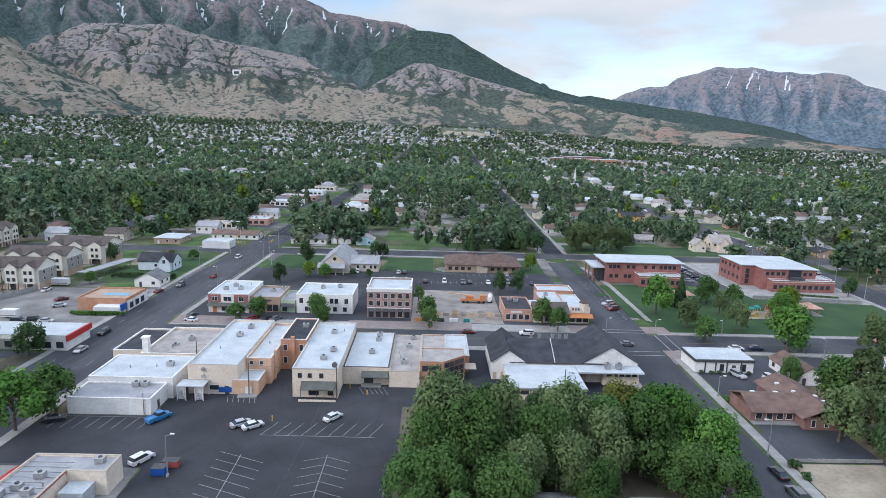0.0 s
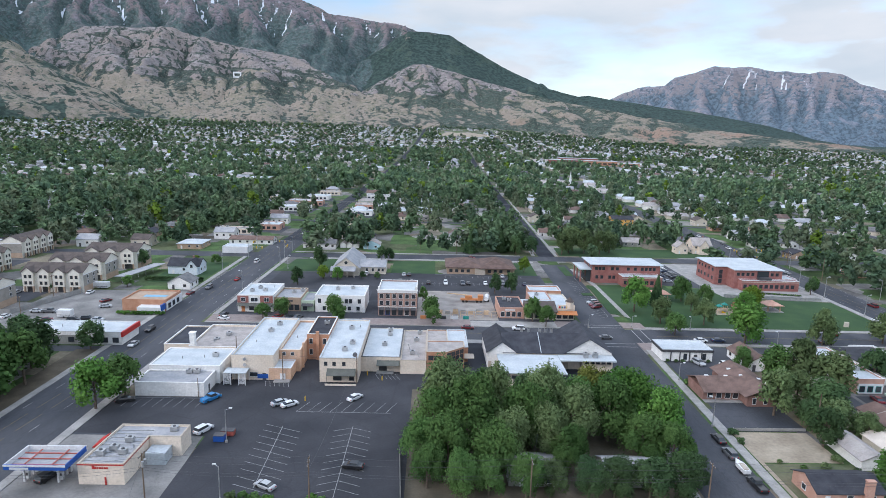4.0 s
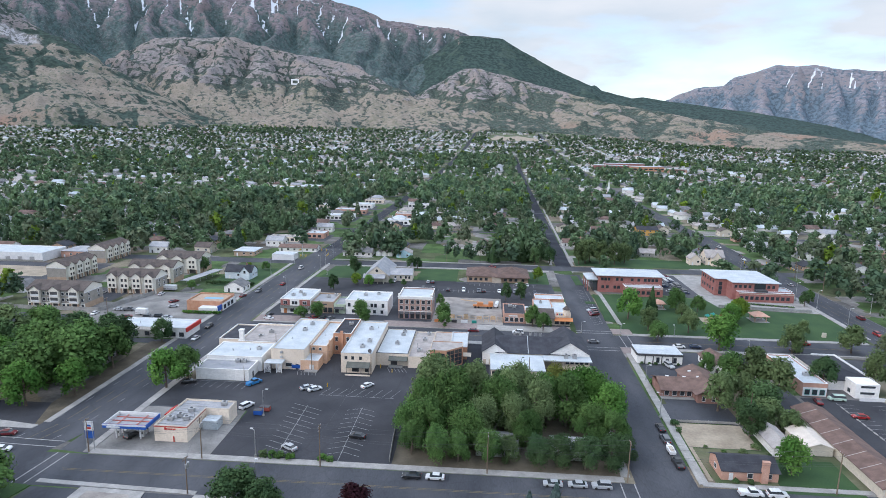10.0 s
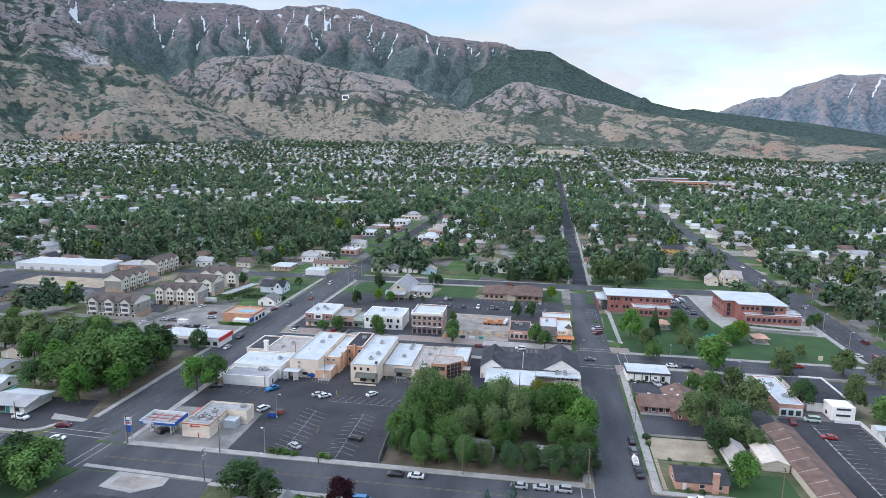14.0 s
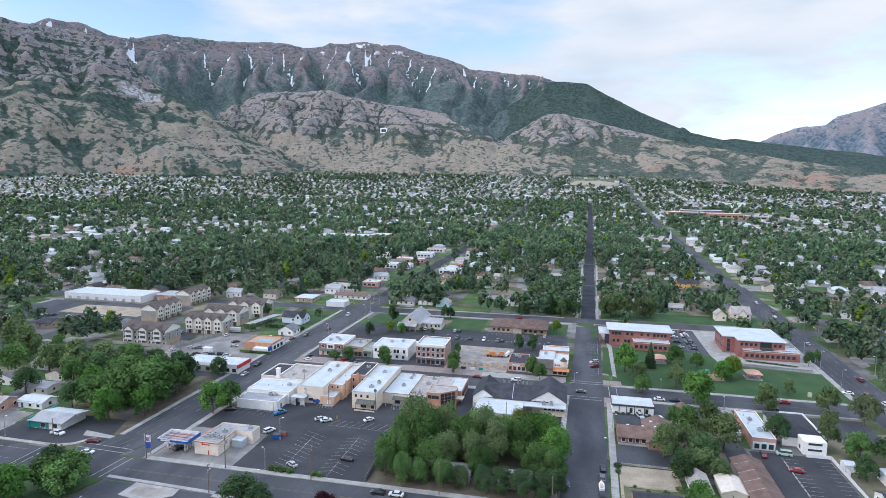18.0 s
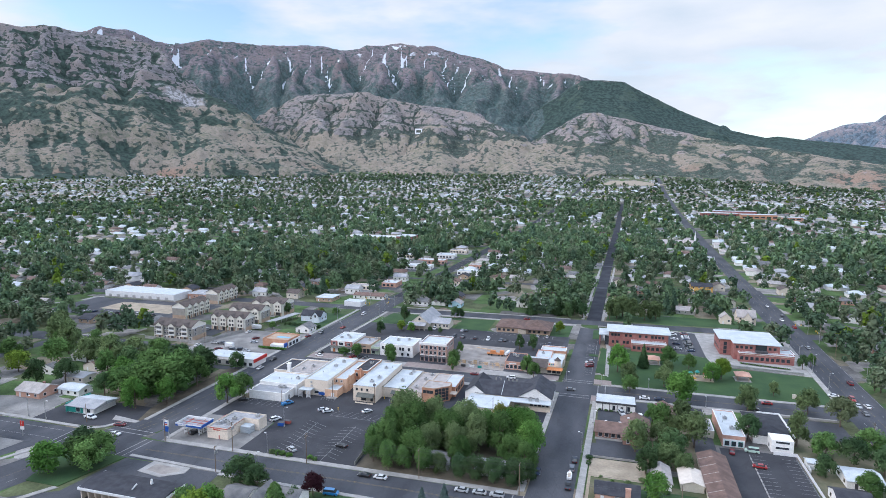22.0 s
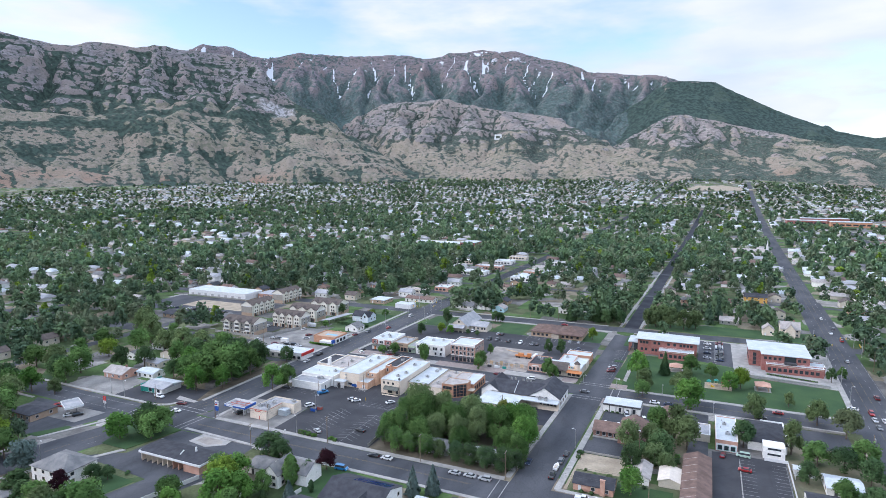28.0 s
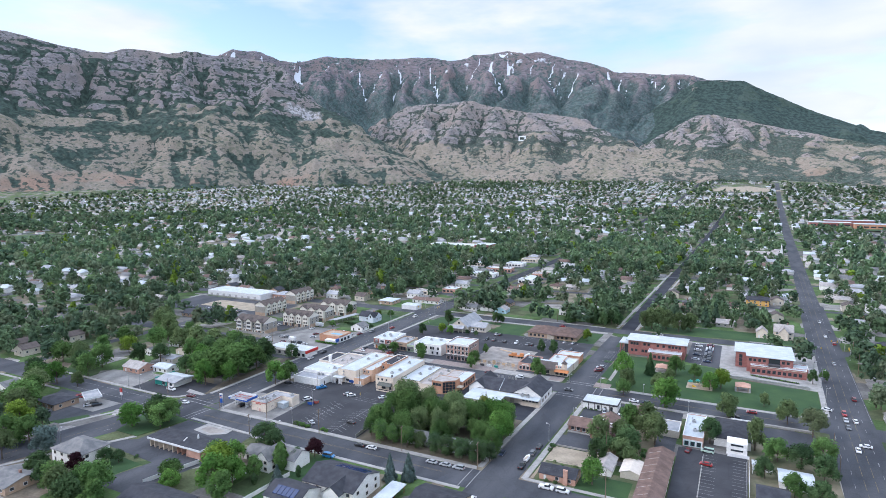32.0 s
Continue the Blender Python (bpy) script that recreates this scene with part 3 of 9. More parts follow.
    Z = np.maximum(Z, base + body * np.clip(shape - floor * np.sin(np.pi * np.clip(u_, 0, 1)) ** 0.7, 0, 1) - 900 * np.clip((R - np.interp(A, crest[:, 0], crest[:, 1])) / 900, 0, 1))
    Z = base + (Z - base) * smoothstep(0, 0.12, S)
    inner = np.clip(S * 5, 0, 1) * np.clip((Z - base) / 60, 0, 1)
    hold = np.clip(np.abs(R - np.interp(A, crest[:, 0], crest[:, 1])) / 120, 0.25, 1)
    tall = np.clip((Z - base) / max(60.0, 0.62 * (top_z - 80)), 0.22, 1)
    Z = Z + rough * tall * inner * hold * (1.7 * (ridged(arc / 100 + 7 + 0.3 * WX, R / 250 + 3, 5, seed + 40) - 0.62) + 1.1 * (ridged(arc / 260 + 2, R / 260 + 9, 4, seed + 45) - 0.6))
    target = Z.copy()
    for k in range(rounds):
        order, to, dist, flow = drainage(Z, cell)
        f = (carve * 0.055 * np.sqrt(flow) * 13.0 / dist * (inner * tall).ravel()).tolist()
        z = Z.ravel().tolist()
        for i in order:
            j = to[i]
            if j != i:
                z[i] = (z[i] + f[i] * z[j]) / (1 + f[i])
        Z = np.array(z).reshape(Z.shape)
        Z = Z + 0.12 * (target - Z)
    Z = np.maximum(Z, target - 0.07 * np.clip(body, 0, None))
    if strata:
        bed = (Z + 0.10 * arc) / 58.0 + 0.9 * vnoise(arc / 420, R / 420, seed + 77)
        Z = Z + strata * 58.0 / math.tau * np.sin(bed * math.tau) * inner * hold * np.clip((Z - base) / np.clip(body, 60, None) * 2.4 - 0.55, 0, 1)
    Z = Z + np.where(hold < 1, (1 - hold) * jag * 1.6 * (ridged(arc / 130, np.zeros_like(arc) + 3.3, 5, seed + 3) - 0.62), 0)
    order, to, dist, flow = drainage(Z, cell)
    stream = np.clip(np.log(flow / 6.0) / math.log(60.0), 0, 1).reshape(Z.shape)
    gully = blur(stream, 2) * 1.6
    sy, sx = np.gradient(Z, cell)
    steep = blur(np.clip(np.hypot(sx, sy) / 1.2 - 0.3, 0, 1))
    knob = np.clip((Z - blur(Z, 14)) / 9.0, -1, 1)
    snow = np.zeros_like(Z)
    if snow_z:   # old snow lies in the gullies under the crest, in some more than in others
        depth_ = np.interp(A, crest[:, 0], crest[:, 1]) - R
        starts = np.flatnonzero((depth_.ravel() > 5) & (depth_.ravel() < 90)).tolist()
        lane = np.zeros(Z.size)
        for k in range(couloirs):
            i, wide, slant = pick.choice(starts), pick.uniform(0.65, 1.0), pick.uniform(-0.7, 0.7)
            for step in range(pick.randint(5, 30)):
                if to[i] == i or Z.ravel()[i] < snow_z:
                    break
                lane[i] = max(lane[i], wide * pick.uniform(0.8, 1.0))
                i = to[i]
                if pick.random() < abs(slant):
                    i = min(max(i + (1 if slant > 0 else -1), 0), Z.size - 1)
        lane = lane.reshape(Z.shape)
        snow = 0.66 * lane + 0.3 * blur(lane)
    rows = [Z[:1] - 14, Z, Z[-1:] - 60]
    spread = lambda v: np.concatenate([v[:1], v, v[-1:]])
    Ab, Rb = spread(A), np.concatenate([R[:1] - 60, R, R[-1:] + 40])
    me = grid_mesh("mountain", *polar(Ab, Rb), np.concatenate(rows), material)
    for key, v in (("gully", gully), ("knob", knob), ("steep", steep), ("snow", snow)):
        me.attributes.new(key, "FLOAT", "POINT").data.foreach_set("value", spread(v).astype(np.float32).ravel())
    return tagged(new("mountain", me), label, "mountain", "", "structure")


SCAR_AZ = radians(-39.7)
# Mauve-grey rock, with bluish distance haze also put into these colours
M_FAR = mountain_mat("mountain_snowy_hazed", (0.150, 0.140, 0.148), (0.055, 0.084, 0.080), (0.205, 0.180, 0.196), 500.0, 1000.0, 0.42, 0.62, 0.30, -0.20, snow_from=1010.0, lush=575.0, wet=0.10)
# Blue-grey base colours stand in for aerial haze on the farthest mountain
M_FAR_R = mountain_mat("mountain_far_hazed", (0.165, 0.180, 0.215), (0.085, 0.118, 0.148), (0.240, 0.235, 0.265), 150.0, 560.0, 0.47, 0.52, 0.25, -0.1, snow_from=590.0, lush=40.0, wet=0.1)
M_LEFT = mountain_mat("mountain_left", (0.205, 0.176, 0.146), (0.038, 0.056, 0.047), (0.225, 0.208, 0.216), 260.0, 640.0, 0.655, 0.445, 0.40, 0.26, scar=(CENTRE[0] + 3640 * math.sin(SCAR_AZ), CENTRE[1] + 3640 * math.cos(SCAR_AZ), 440.0, 125.0), red=True, wet=0.16)
M_MID = mountain_mat("mountain_hill", (0.228, 0.194, 0.158), (0.042, 0.058, 0.050), (0.262, 0.238, 0.234), 160.0, 480.0, 0.550, 0.470, 0.36, 0.24, wet=0.14)
M_ROCK = mountain_mat("mountain_rocky", (0.228, 0.192, 0.156), (0.046, 0.064, 0.053), (0.270, 0.242, 0.238), 110.0, 400.0, 0.510, 0.470, 0.20, 0.02, red=True, wet=0.12)
# Green turned slightly blue: haze is added to the base colour
M_GREEN = mountain_mat("mountain_green_hazed", (0.058, 0.080, 0.068), (0.036, 0.056, 0.050), (0.20, 0.18, 0.17), 200.0, 700.0, 0.70, 0.42, 0.0, -0.05, wet=0.2)

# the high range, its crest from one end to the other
mountain("high haze-tinted grey mountain range with snow in its gullies",
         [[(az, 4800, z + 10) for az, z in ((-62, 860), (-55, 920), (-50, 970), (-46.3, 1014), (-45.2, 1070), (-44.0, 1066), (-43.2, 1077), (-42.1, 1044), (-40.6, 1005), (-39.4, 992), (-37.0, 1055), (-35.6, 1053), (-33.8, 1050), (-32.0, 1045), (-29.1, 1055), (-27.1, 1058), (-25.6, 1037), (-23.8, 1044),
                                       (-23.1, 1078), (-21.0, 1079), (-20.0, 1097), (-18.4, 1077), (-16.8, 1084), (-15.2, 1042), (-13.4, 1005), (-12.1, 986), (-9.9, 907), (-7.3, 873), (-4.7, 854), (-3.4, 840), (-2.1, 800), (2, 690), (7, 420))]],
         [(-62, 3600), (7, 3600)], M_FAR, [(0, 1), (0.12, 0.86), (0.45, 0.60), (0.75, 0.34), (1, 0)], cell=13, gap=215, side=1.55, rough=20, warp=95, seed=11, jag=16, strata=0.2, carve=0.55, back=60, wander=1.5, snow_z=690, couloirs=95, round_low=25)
mountain("distant haze-tinted blue-grey mountain with a flat snowy top",
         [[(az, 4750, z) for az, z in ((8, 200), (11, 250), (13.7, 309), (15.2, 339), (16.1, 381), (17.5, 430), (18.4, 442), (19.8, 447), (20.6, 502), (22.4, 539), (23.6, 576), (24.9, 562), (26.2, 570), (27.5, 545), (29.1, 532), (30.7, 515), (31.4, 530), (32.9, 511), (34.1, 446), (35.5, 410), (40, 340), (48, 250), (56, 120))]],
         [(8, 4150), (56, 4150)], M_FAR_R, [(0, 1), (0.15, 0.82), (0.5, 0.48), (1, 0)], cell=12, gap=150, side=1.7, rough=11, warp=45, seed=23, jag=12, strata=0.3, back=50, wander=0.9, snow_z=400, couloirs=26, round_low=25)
mountain("dark green brushy hill, slightly haze-tinted, behind the rocky foothills",
         [[(-13, 4450, 300), (-10.4, 4450, 382), (-8.8, 4450, 452), (-7.2, 4450, 546), (-5.7, 4450, 626), (-4.1, 4450, 717), (-2.9, 4450, 763), (-1.1, 4450, 760), (0.7, 4450, 745), (2.0, 4450, 684), (4.0, 4450, 594), (5.5, 4450, 533), (7.4, 4440, 468), (9.8, 4420, 390), (12.5, 4350, 336),
           (13.4, 4300, 340), (15.5, 4300, 313), (18.0, 4300, 291), (20.8, 4300, 258), (22.6, 4300, 242), (25.3, 4250, 203), (27.5, 4200, 170), (29.6, 4150, 128), (31.6, 4100, 84), (33.5, 4000, 62), (40, 3900, 40)]],
         [(-13, 3500), (10, 3400), (20, 3150), (40, 3000)], M_GREEN, [(0, 1), (0.3, 0.74), (0.7, 0.36), (1, 0)], cell=14, gap=520, side=1.0, rough=5, warp=70, seed=31, jag=4, carve=0.3, rounds=2, wander=1.6, floor=0.10)
mountain("rocky tan foothill with grey cliffs beside the canyon",
         [[(-9.2, 3650, 215), (-8.0, 3700, 278), (-5.6, 3800, 370), (-4.1, 3850, 433), (-2.8, 3900, 483), (-1.5, 3900, 485), (-0.4, 3900, 463), (1.1, 3900, 444), (3.1, 3900, 404), (5.6, 3900, 361), (8.0, 3850, 315), (10.3, 3800, 278), (12.6, 3800, 251), (14.7, 3700, 224), (16.8, 3650, 197), (18.9, 3600, 172), (21.6, 3500, 138), (27, 3400, 96), (34, 3300, 55), (39, 3300, 40)],
          [(-2.0, 3900, 485), (-3.4, 3700, 350), (-4.6, 3450, 220), (-4.4, 3150, 100)]],
         [(-9.2, 3050), (0, 2900), (15, 2750), (39, 2700)], M_ROCK, [(0, 1), (0.2, 0.86), (0.6, 0.40), (0.8, 0.15), (1, 0)], cell=9.5, gap=230, side=0.9, rough=13, warp=60, seed=44, jag=7, strata=0.25, carve=0.75, wander=1.2, round_low=110)
broad_hill = mountain("broad rocky hill with a flat top above the town",
         [[(-34.5, 4350, 330), (-32.5, 4300, 401), (-31.7, 4300, 516), (-30.0, 4250, 587), (-29.2, 4200, 616), (-27.2, 4150, 631), (-25.7, 4100, 621), (-23.1, 4050, 632), (-22.1, 4050, 605), (-20.5, 4050, 582), (-17.9, 4050, 549), (-15.2, 4050, 533), (-13.4, 4000, 507), (-10.9, 3850, 416), (-8.2, 3600, 296), (-6.1, 3400, 223), (-4.0, 3200, 163), (-1.8, 3000, 107), (-0.5, 2950, 80)],
          [(-23.1, 4050, 632), (-24.0, 3850, 490), (-25.2, 3600, 315), (-25.6, 3350, 190), (-25.6, 3080, 92)], [(-28.6, 4180, 618), (-28.9, 3950, 430), (-28.6, 3700, 240), (-27.8, 3450, 120)]],
         [(-34.5, 3500), (-27, 3150), (-20, 2920), (-6, 2900), (-0.5, 2880)], M_MID, [(0, 1), (0.18, 0.88), (0.45, 0.56), (0.7, 0.25), (0.88, 0.08), (1, 0)], cell=9.0, gap=250, side=0.95, rough=18, warp=75, seed=52, jag=8, strata=0.7, carve=0.75, wander=1.3, round_low=150)
mountain("steep brushy mountain front with tan lower slopes",
         [[(-84, 4000, 860), (-75, 4050, 930), (-68, 4100, 960), (-62.3, 4100, 937), (-60.2, 4100, 917), (-58.3, 4100, 892), (-56.4, 4100, 874), (-55.1, 4100, 873), (-53.9, 4100, 901), (-52.6, 4100, 906), (-50.4, 4100, 895), (-49.0, 4100, 913), (-46.2, 4100, 898), (-43.8, 4100, 887), (-41.8, 4050, 863), (-40.6, 3950, 750), (-38.9, 3800, 611), (-35.8, 3600, 490), (-33.1, 3400, 360), (-30.4, 3200, 240), (-28.2, 3050, 147), (-26.5, 2900, 89), (-25.8, 2850, 70)],
          [(-62, 3400, 430), (-59, 3420, 425), (-55, 3380, 409), (-50.7, 3420, 435), (-46, 3380, 427), (-42, 3420, 440)]],
         [(-84, 2500), (-62, 2650), (-50, 2660), (-38, 2680), (-25.8, 2780)], M_LEFT, [(0, 1), (0.10, 0.90), (0.36, 0.62), (0.5, 0.47), (0.66, 0.34), (0.85, 0.12), (1, 0)], cell=11.0, gap=270, side=1.15, rough=17, warp=85, seed=64, jag=9, strata=0.75, carve=0.8, wander=1.2, round_low=170)

# the whitewashed square mark on the hill
bm = bmesh.new()
for q in ((-1, 0), (1, 0), (0, -1), (0, 1)):
    x, z = q[0] * 14.0, q[1] * 11.0
    box(bm, x - (3 if q[0] else 17), x + (3 if q[0] else 17), -1.5, 1.5, z - (11 if q[0] else 3), z + (11 if q[0] else 3))
me = bpy.data.meshes.new("hillside_mark")
bm.to_mesh(me)
bm.free()
me.materials.append(TRIM_WHITE)
hill_mark = tagged(new("hillside_mark", me), "whitewashed open square laid out on the rocky hillside", "hillside mark")
HM_AZ, EYE = radians(-18.0), Vector((20.0, -120.0, 95.0))
to_mark = Vector((CENTRE[0] + 3800.0 * math.sin(HM_AZ), CENTRE[1] + 3800.0 * math.cos(HM_AZ), 354.0)) - EYE
hill_tree = bvhtree.BVHTree.FromPolygons([v.co for v in broad_hill.data.vertices], [tuple(p.vertices) for p in broad_hill.data.polygons])
at, facing = hill_tree.ray_cast(EYE, to_mark.normalized())[:2]
hill_mark.matrix_world = pose(at.x + 14 * facing.x, at.y + 14 * facing.y, at.z + 14 * facing.z, -28, 0, 18) @ Matrix.Scale(1.25, 4)

# ---- streets, lots, lawns ----
def LSX(y):
    """Centre of the west street."""
    return float(np.interp(y, [-200, 15, 60, 100, 150, 400, 3000], [-190, -131, -117, -104.5, -100, -94, -32]))


def RSX(y):
    return 60.0 + 0.025 * (y - 85)


def R2X(y):
    return 185.5 + 0.031 * (y - 120)


def strip(bm, pts, width, lift):
    """A ribbon of the given width along a line of points, lying on the ground."""
    pts = [Vector((p[0], p[1])) for p in pts]
    rows = []
    for i, p in enumerate(pts):
        d = (pts[min(i + 1, len(pts) - 1)] - pts[max(i - 1, 0)]).normalized()
        s = Vector((d.y, -d.x)) * width / 2
        rows.append([bm.verts.new((q.x, q.y, float(ground_z(q.x, q.y)) + lift)) for q in (p - s, p + s)])
    for a, b in zip(rows, rows[1:]):
        bm.faces.new((a[0], a[1], b[1], b[0]))
    return bm


def sheet(name, pts, z, material, label, category):
    bm = bmesh.new()
    bm.faces.new([bm.verts.new((x, y, z)) for x, y in pts])
    return structure(name, bm, material, label, category)


def slab(name, pts, z, material, label, category):
    return structure(name, prism(bmesh.new(), pts, -0.05, z), material, label, category)


def rect(x0, x1, y0, y1):
    return [(x0, y0), (x1, y0), (x1, y1), (x0, y1)]


YS = [-200, -100, -40, 15, 35, 60, 80, 100, 125, 150] + list(range(190, 700, 60)) + list(range(700, 3000, 100))
structure("road_west_far", strip(bmesh.new(), [(LSX(y), y) for y in YS if y >= 370], 12.0, 0.0), ASPHALT_NEW, "asphalt street shaded by trees", "road")
structure("road_west", strip(bmesh.new(), [(LSX(y), y) for y in YS if y <= 371], 19.0, 0.0), ASPHALT, "wide worn asphalt street running toward the mountains", "road")
structure("road_middle", strip(bmesh.new(), [(RSX(y), y) for y in YS if y < 330], 15.0, 0.004), ASPHALT, "worn asphalt side street with parked cars", "road")
structure("road_middle_fresh", strip(bmesh.new(), [(RSX(y), y) for y in [332, 350, 400, 450, 500, 560, 620, 700, 800, 900, 1000, 1150, 1300, 1500, 1700]], 10.0, 0.004), ASPHALT_NEW, "freshly sealed dark asphalt street", "road")
structure("road_east_far", strip(bmesh.new(), [(R2X(y), y) for y in YS if y >= 490], 15.0, 0.0), ASPHALT, "grey asphalt road running to the hills", "road")
structure("road_east", strip(bmesh.new(), [(R2X(y), y) for y in YS if y <= 491], 19.0, 0.0), ASPHALT, "wide grey asphalt road with lanes and turning traffic", "road")
structure("road_south", strip(bmesh.new(), [(x, 77.5 if x > -120 else 77.5 + (-120 - x) * 0.02) for x in (-900, -500, -300, -200, -120, -60, 0, 60, 130, 200, 400)], 14.5, 0.008), ASPHALT, "asphalt cross street in front of the gas station", "road")
structure("road_main", strip(bmesh.new(), [(x, 190.5) for x in (-420, -200, -95, 0, 60, 120, 200, 600)], 14.5, 0.008), ASPHALT, "asphalt main street with angled parking", "road")
CROSS = [325, 462, 598, 735, 872, 1008, 1145, 1285, 1430, 1600, 1800, 2050, 2300]
for i, y in enumerate(CROSS):
    structure("road_cross", strip(bmesh.new(), [(x, y + 0.02 * x) for x in range(-1400, 1301, 100)], 7.5 if i else 13.0, 0.008), ASPHALT, "residential cross street between the trees", "road")
MINOR = [-520, -400, -260, 330, 460, 600, 760]
for x in MINOR:
    structure("road_side", strip(bmesh.new(), [(x + 0.025 * y, y) for y in range(-40, 2400, 120)], 8.5, 0.004), ASPHALT, "narrow residential street lined with trees", "road")

# green and dusty verges beside the kerbs
VERGES = []
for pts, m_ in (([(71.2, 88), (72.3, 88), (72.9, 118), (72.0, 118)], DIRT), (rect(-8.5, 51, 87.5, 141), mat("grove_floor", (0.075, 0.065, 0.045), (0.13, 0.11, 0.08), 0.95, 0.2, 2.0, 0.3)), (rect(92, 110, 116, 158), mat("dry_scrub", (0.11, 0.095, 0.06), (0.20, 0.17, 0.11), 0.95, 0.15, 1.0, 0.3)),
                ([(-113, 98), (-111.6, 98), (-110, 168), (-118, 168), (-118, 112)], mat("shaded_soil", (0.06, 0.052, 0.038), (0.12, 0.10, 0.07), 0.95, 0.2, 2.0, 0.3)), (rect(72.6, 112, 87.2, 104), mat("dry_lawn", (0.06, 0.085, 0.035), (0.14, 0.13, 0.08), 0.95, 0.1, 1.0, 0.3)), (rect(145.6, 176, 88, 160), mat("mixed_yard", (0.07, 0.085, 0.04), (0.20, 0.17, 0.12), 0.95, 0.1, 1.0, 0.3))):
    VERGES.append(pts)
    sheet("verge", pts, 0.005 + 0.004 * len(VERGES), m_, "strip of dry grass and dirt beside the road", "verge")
# pavements: raised slabs along the nearer kerbs
PAVE, SLABS = "concrete pavement slab along the kerb", []
for pts in (rect(-88, 50, 85.0, 87.4), rect(-80, 52, 179.8, 183.2), rect(-88, 52, 198.0, 205.0), rect(69, 118, 85.2, 87.0),
            [(68.2, 86), (70.6, 86), (73.4, 182), (71.0, 182)], [(49.5, 87.5), (51.8, 87.5), (55.0, 182), (53.0, 182)],
            rect(74, 176, 198.0, 200.6), rect(74, 172, 180.6, 183.2), [(-90.3, 88), (-88.2, 88), (-86.4, 179), (-89.4, 179)],
            [(-88.4, 207), (-86.4, 207), (-83.5, 316), (-85.5, 316)], [(-111.5, 100), (-109.5, 100), (-107.4, 316), (-109.6, 316)],
            [(178.0, 205), (180.6, 205), (184.6, 316), (182.0, 316)], rect(-72, 55, 314.5, 317.6), rect(78, 182, 316.5, 318.6), rect(-84, 50, 332.2, 334.2),
            rect(-52, 50, 68.4, 70.0), [(-126, 100), (-124, 96), (-112, 96), (-111.6, 98)], [(-143, 40), (-141.4, 39.4), (-129.6, 66), (-131.4, 67)], [(-108, 31), (-106, 31), (-97, 46.4), (-99.4, 46.6)], [(71.5, 335), (73.3, 335), (83, 640), (81, 640)], [(57.5, 335), (59.5, 335), (68, 640), (66, 640)]):
    SLABS.append(pts)
    slab("pavement", pts, 0.15 + 0.004 * (len(SLABS) % 7), CONCRETE, PAVE, "pavement")
for pts in (rect(70.5, 79, 199, 206), rect(70, 78, 176, 182.4), rect(45, 53, 199, 206), rect(-30, 12, 198.2, 206), rect(-88, -60, 199, 207.5)):
    slab("pavement", pts, 0.185, BRICK_PAVE, "reddish brick paving at the street corner", "pavement")

sheet("parking_lot", [(-56.5, 87.5), (-8.5, 87.5), (-8.5, 128), (12, 141), (12, 160), (-64, 160), (-64, 133), (-88, 133), (-88, 114), (-56.5, 113)], 0.012, ASPHALT_LOT, "dark asphalt parking lot with faded stall lines", "parking lot")
sheet("parking_lot", rect(8.0, 17.0, 141, 181), 0.016, ASPHALT_NEW, "fresh dark asphalt drive between the shops", "parking lot")
sheet("parking_lot", rect(36, 53, 138, 157), 0.016, ASPHALT_NEW, "dark asphalt yard behind the hall", "parking lot")
sheet("forecourt", [(-90, 85.5), (-56.5, 85.5), (-56.5, 101), (-57, 113), (-89.5, 113)], 0.02, CONCRETE_OLD, "stained concrete forecourt of the gas station", "forecourt")
sheet("parking_lot", rect(71.4, 92, 120, 131.5), 0.012, ASPHALT, "grey asphalt parking lot beside the brown office", "parking lot")
sheet("parking_lot", rect(73.6, 93, 152, 165.2), 0.012, ASPHALT, "grey asphalt parking lot behind the white office", "parking lot")
sheet("vacant_lot", rect(72.6, 91, 104.5, 118.6), 0.012, DIRT, "bare dry dirt lot with pale weeds", "vacant lot")
sheet("parking_lot", rect(119.3, 145.3, 86.8, 141), 0.012, ASPHALT_LOT, "dark asphalt parking lot with stall lines", "parking lot")
sheet("parking_lot", rect(147, 172, 160, 179), 0.012, ASPHALT, "asphalt lot behind a low wall", "parking lot")
sheet("park_lawn", [(76, 201), (177.5, 201), (179, 241), (133, 247), (131, 262), (112, 262), (112, 266), (77.5, 266), (77.5, 240), (75.5, 214)], 0.05, GRASS, "mown green park lawn", "lawn")
sheet("parking_lot", [(111.5, 268), (131, 262), (131, 318), (112.5, 318)], 0.012, ASPHALT, "asphalt parking lot between the brick civic buildings", "parking lot")
sheet("plaza", [(131, 249), (180, 242), (183, 316), (131, 318)], 0.016, CONCRETE, "pale concrete plaza round the brick civic building", "plaza")
sheet("parking_lot", [(-30, 231), (49, 247), (51, 281), (-1, 281), (-1, 300), (-23, 300), (-23, 281), (-80, 282), (-80, 248), (-30, 248)], 0.012, ASPHALT_LOT, "dark asphalt parking lot behind the main street shops", "parking lot")
sheet("building_site", rect(-8.8, 23.4, 206, 249), 0.02, GRAVEL, "bare gravel building site", "building site")
sheet("lawn", [(-81, 284), (-54, 284), (-54, 306), (-24, 306), (-24, 283), (-1, 283), (-1, 313), (-79, 313)], 0.05, GRASS, "green lawn round the grey church", "lawn")
sheet("lawn", [(40, 283), (52, 283), (53, 313), (40, 313)], 0.05, GRASS, "green lawn beside the brown office", "lawn")
sheet("lawn", [(74.5, 336), (178, 338), (180, 362), (76, 362)], 0.05, GRASS, "green lawn under large trees", "lawn")
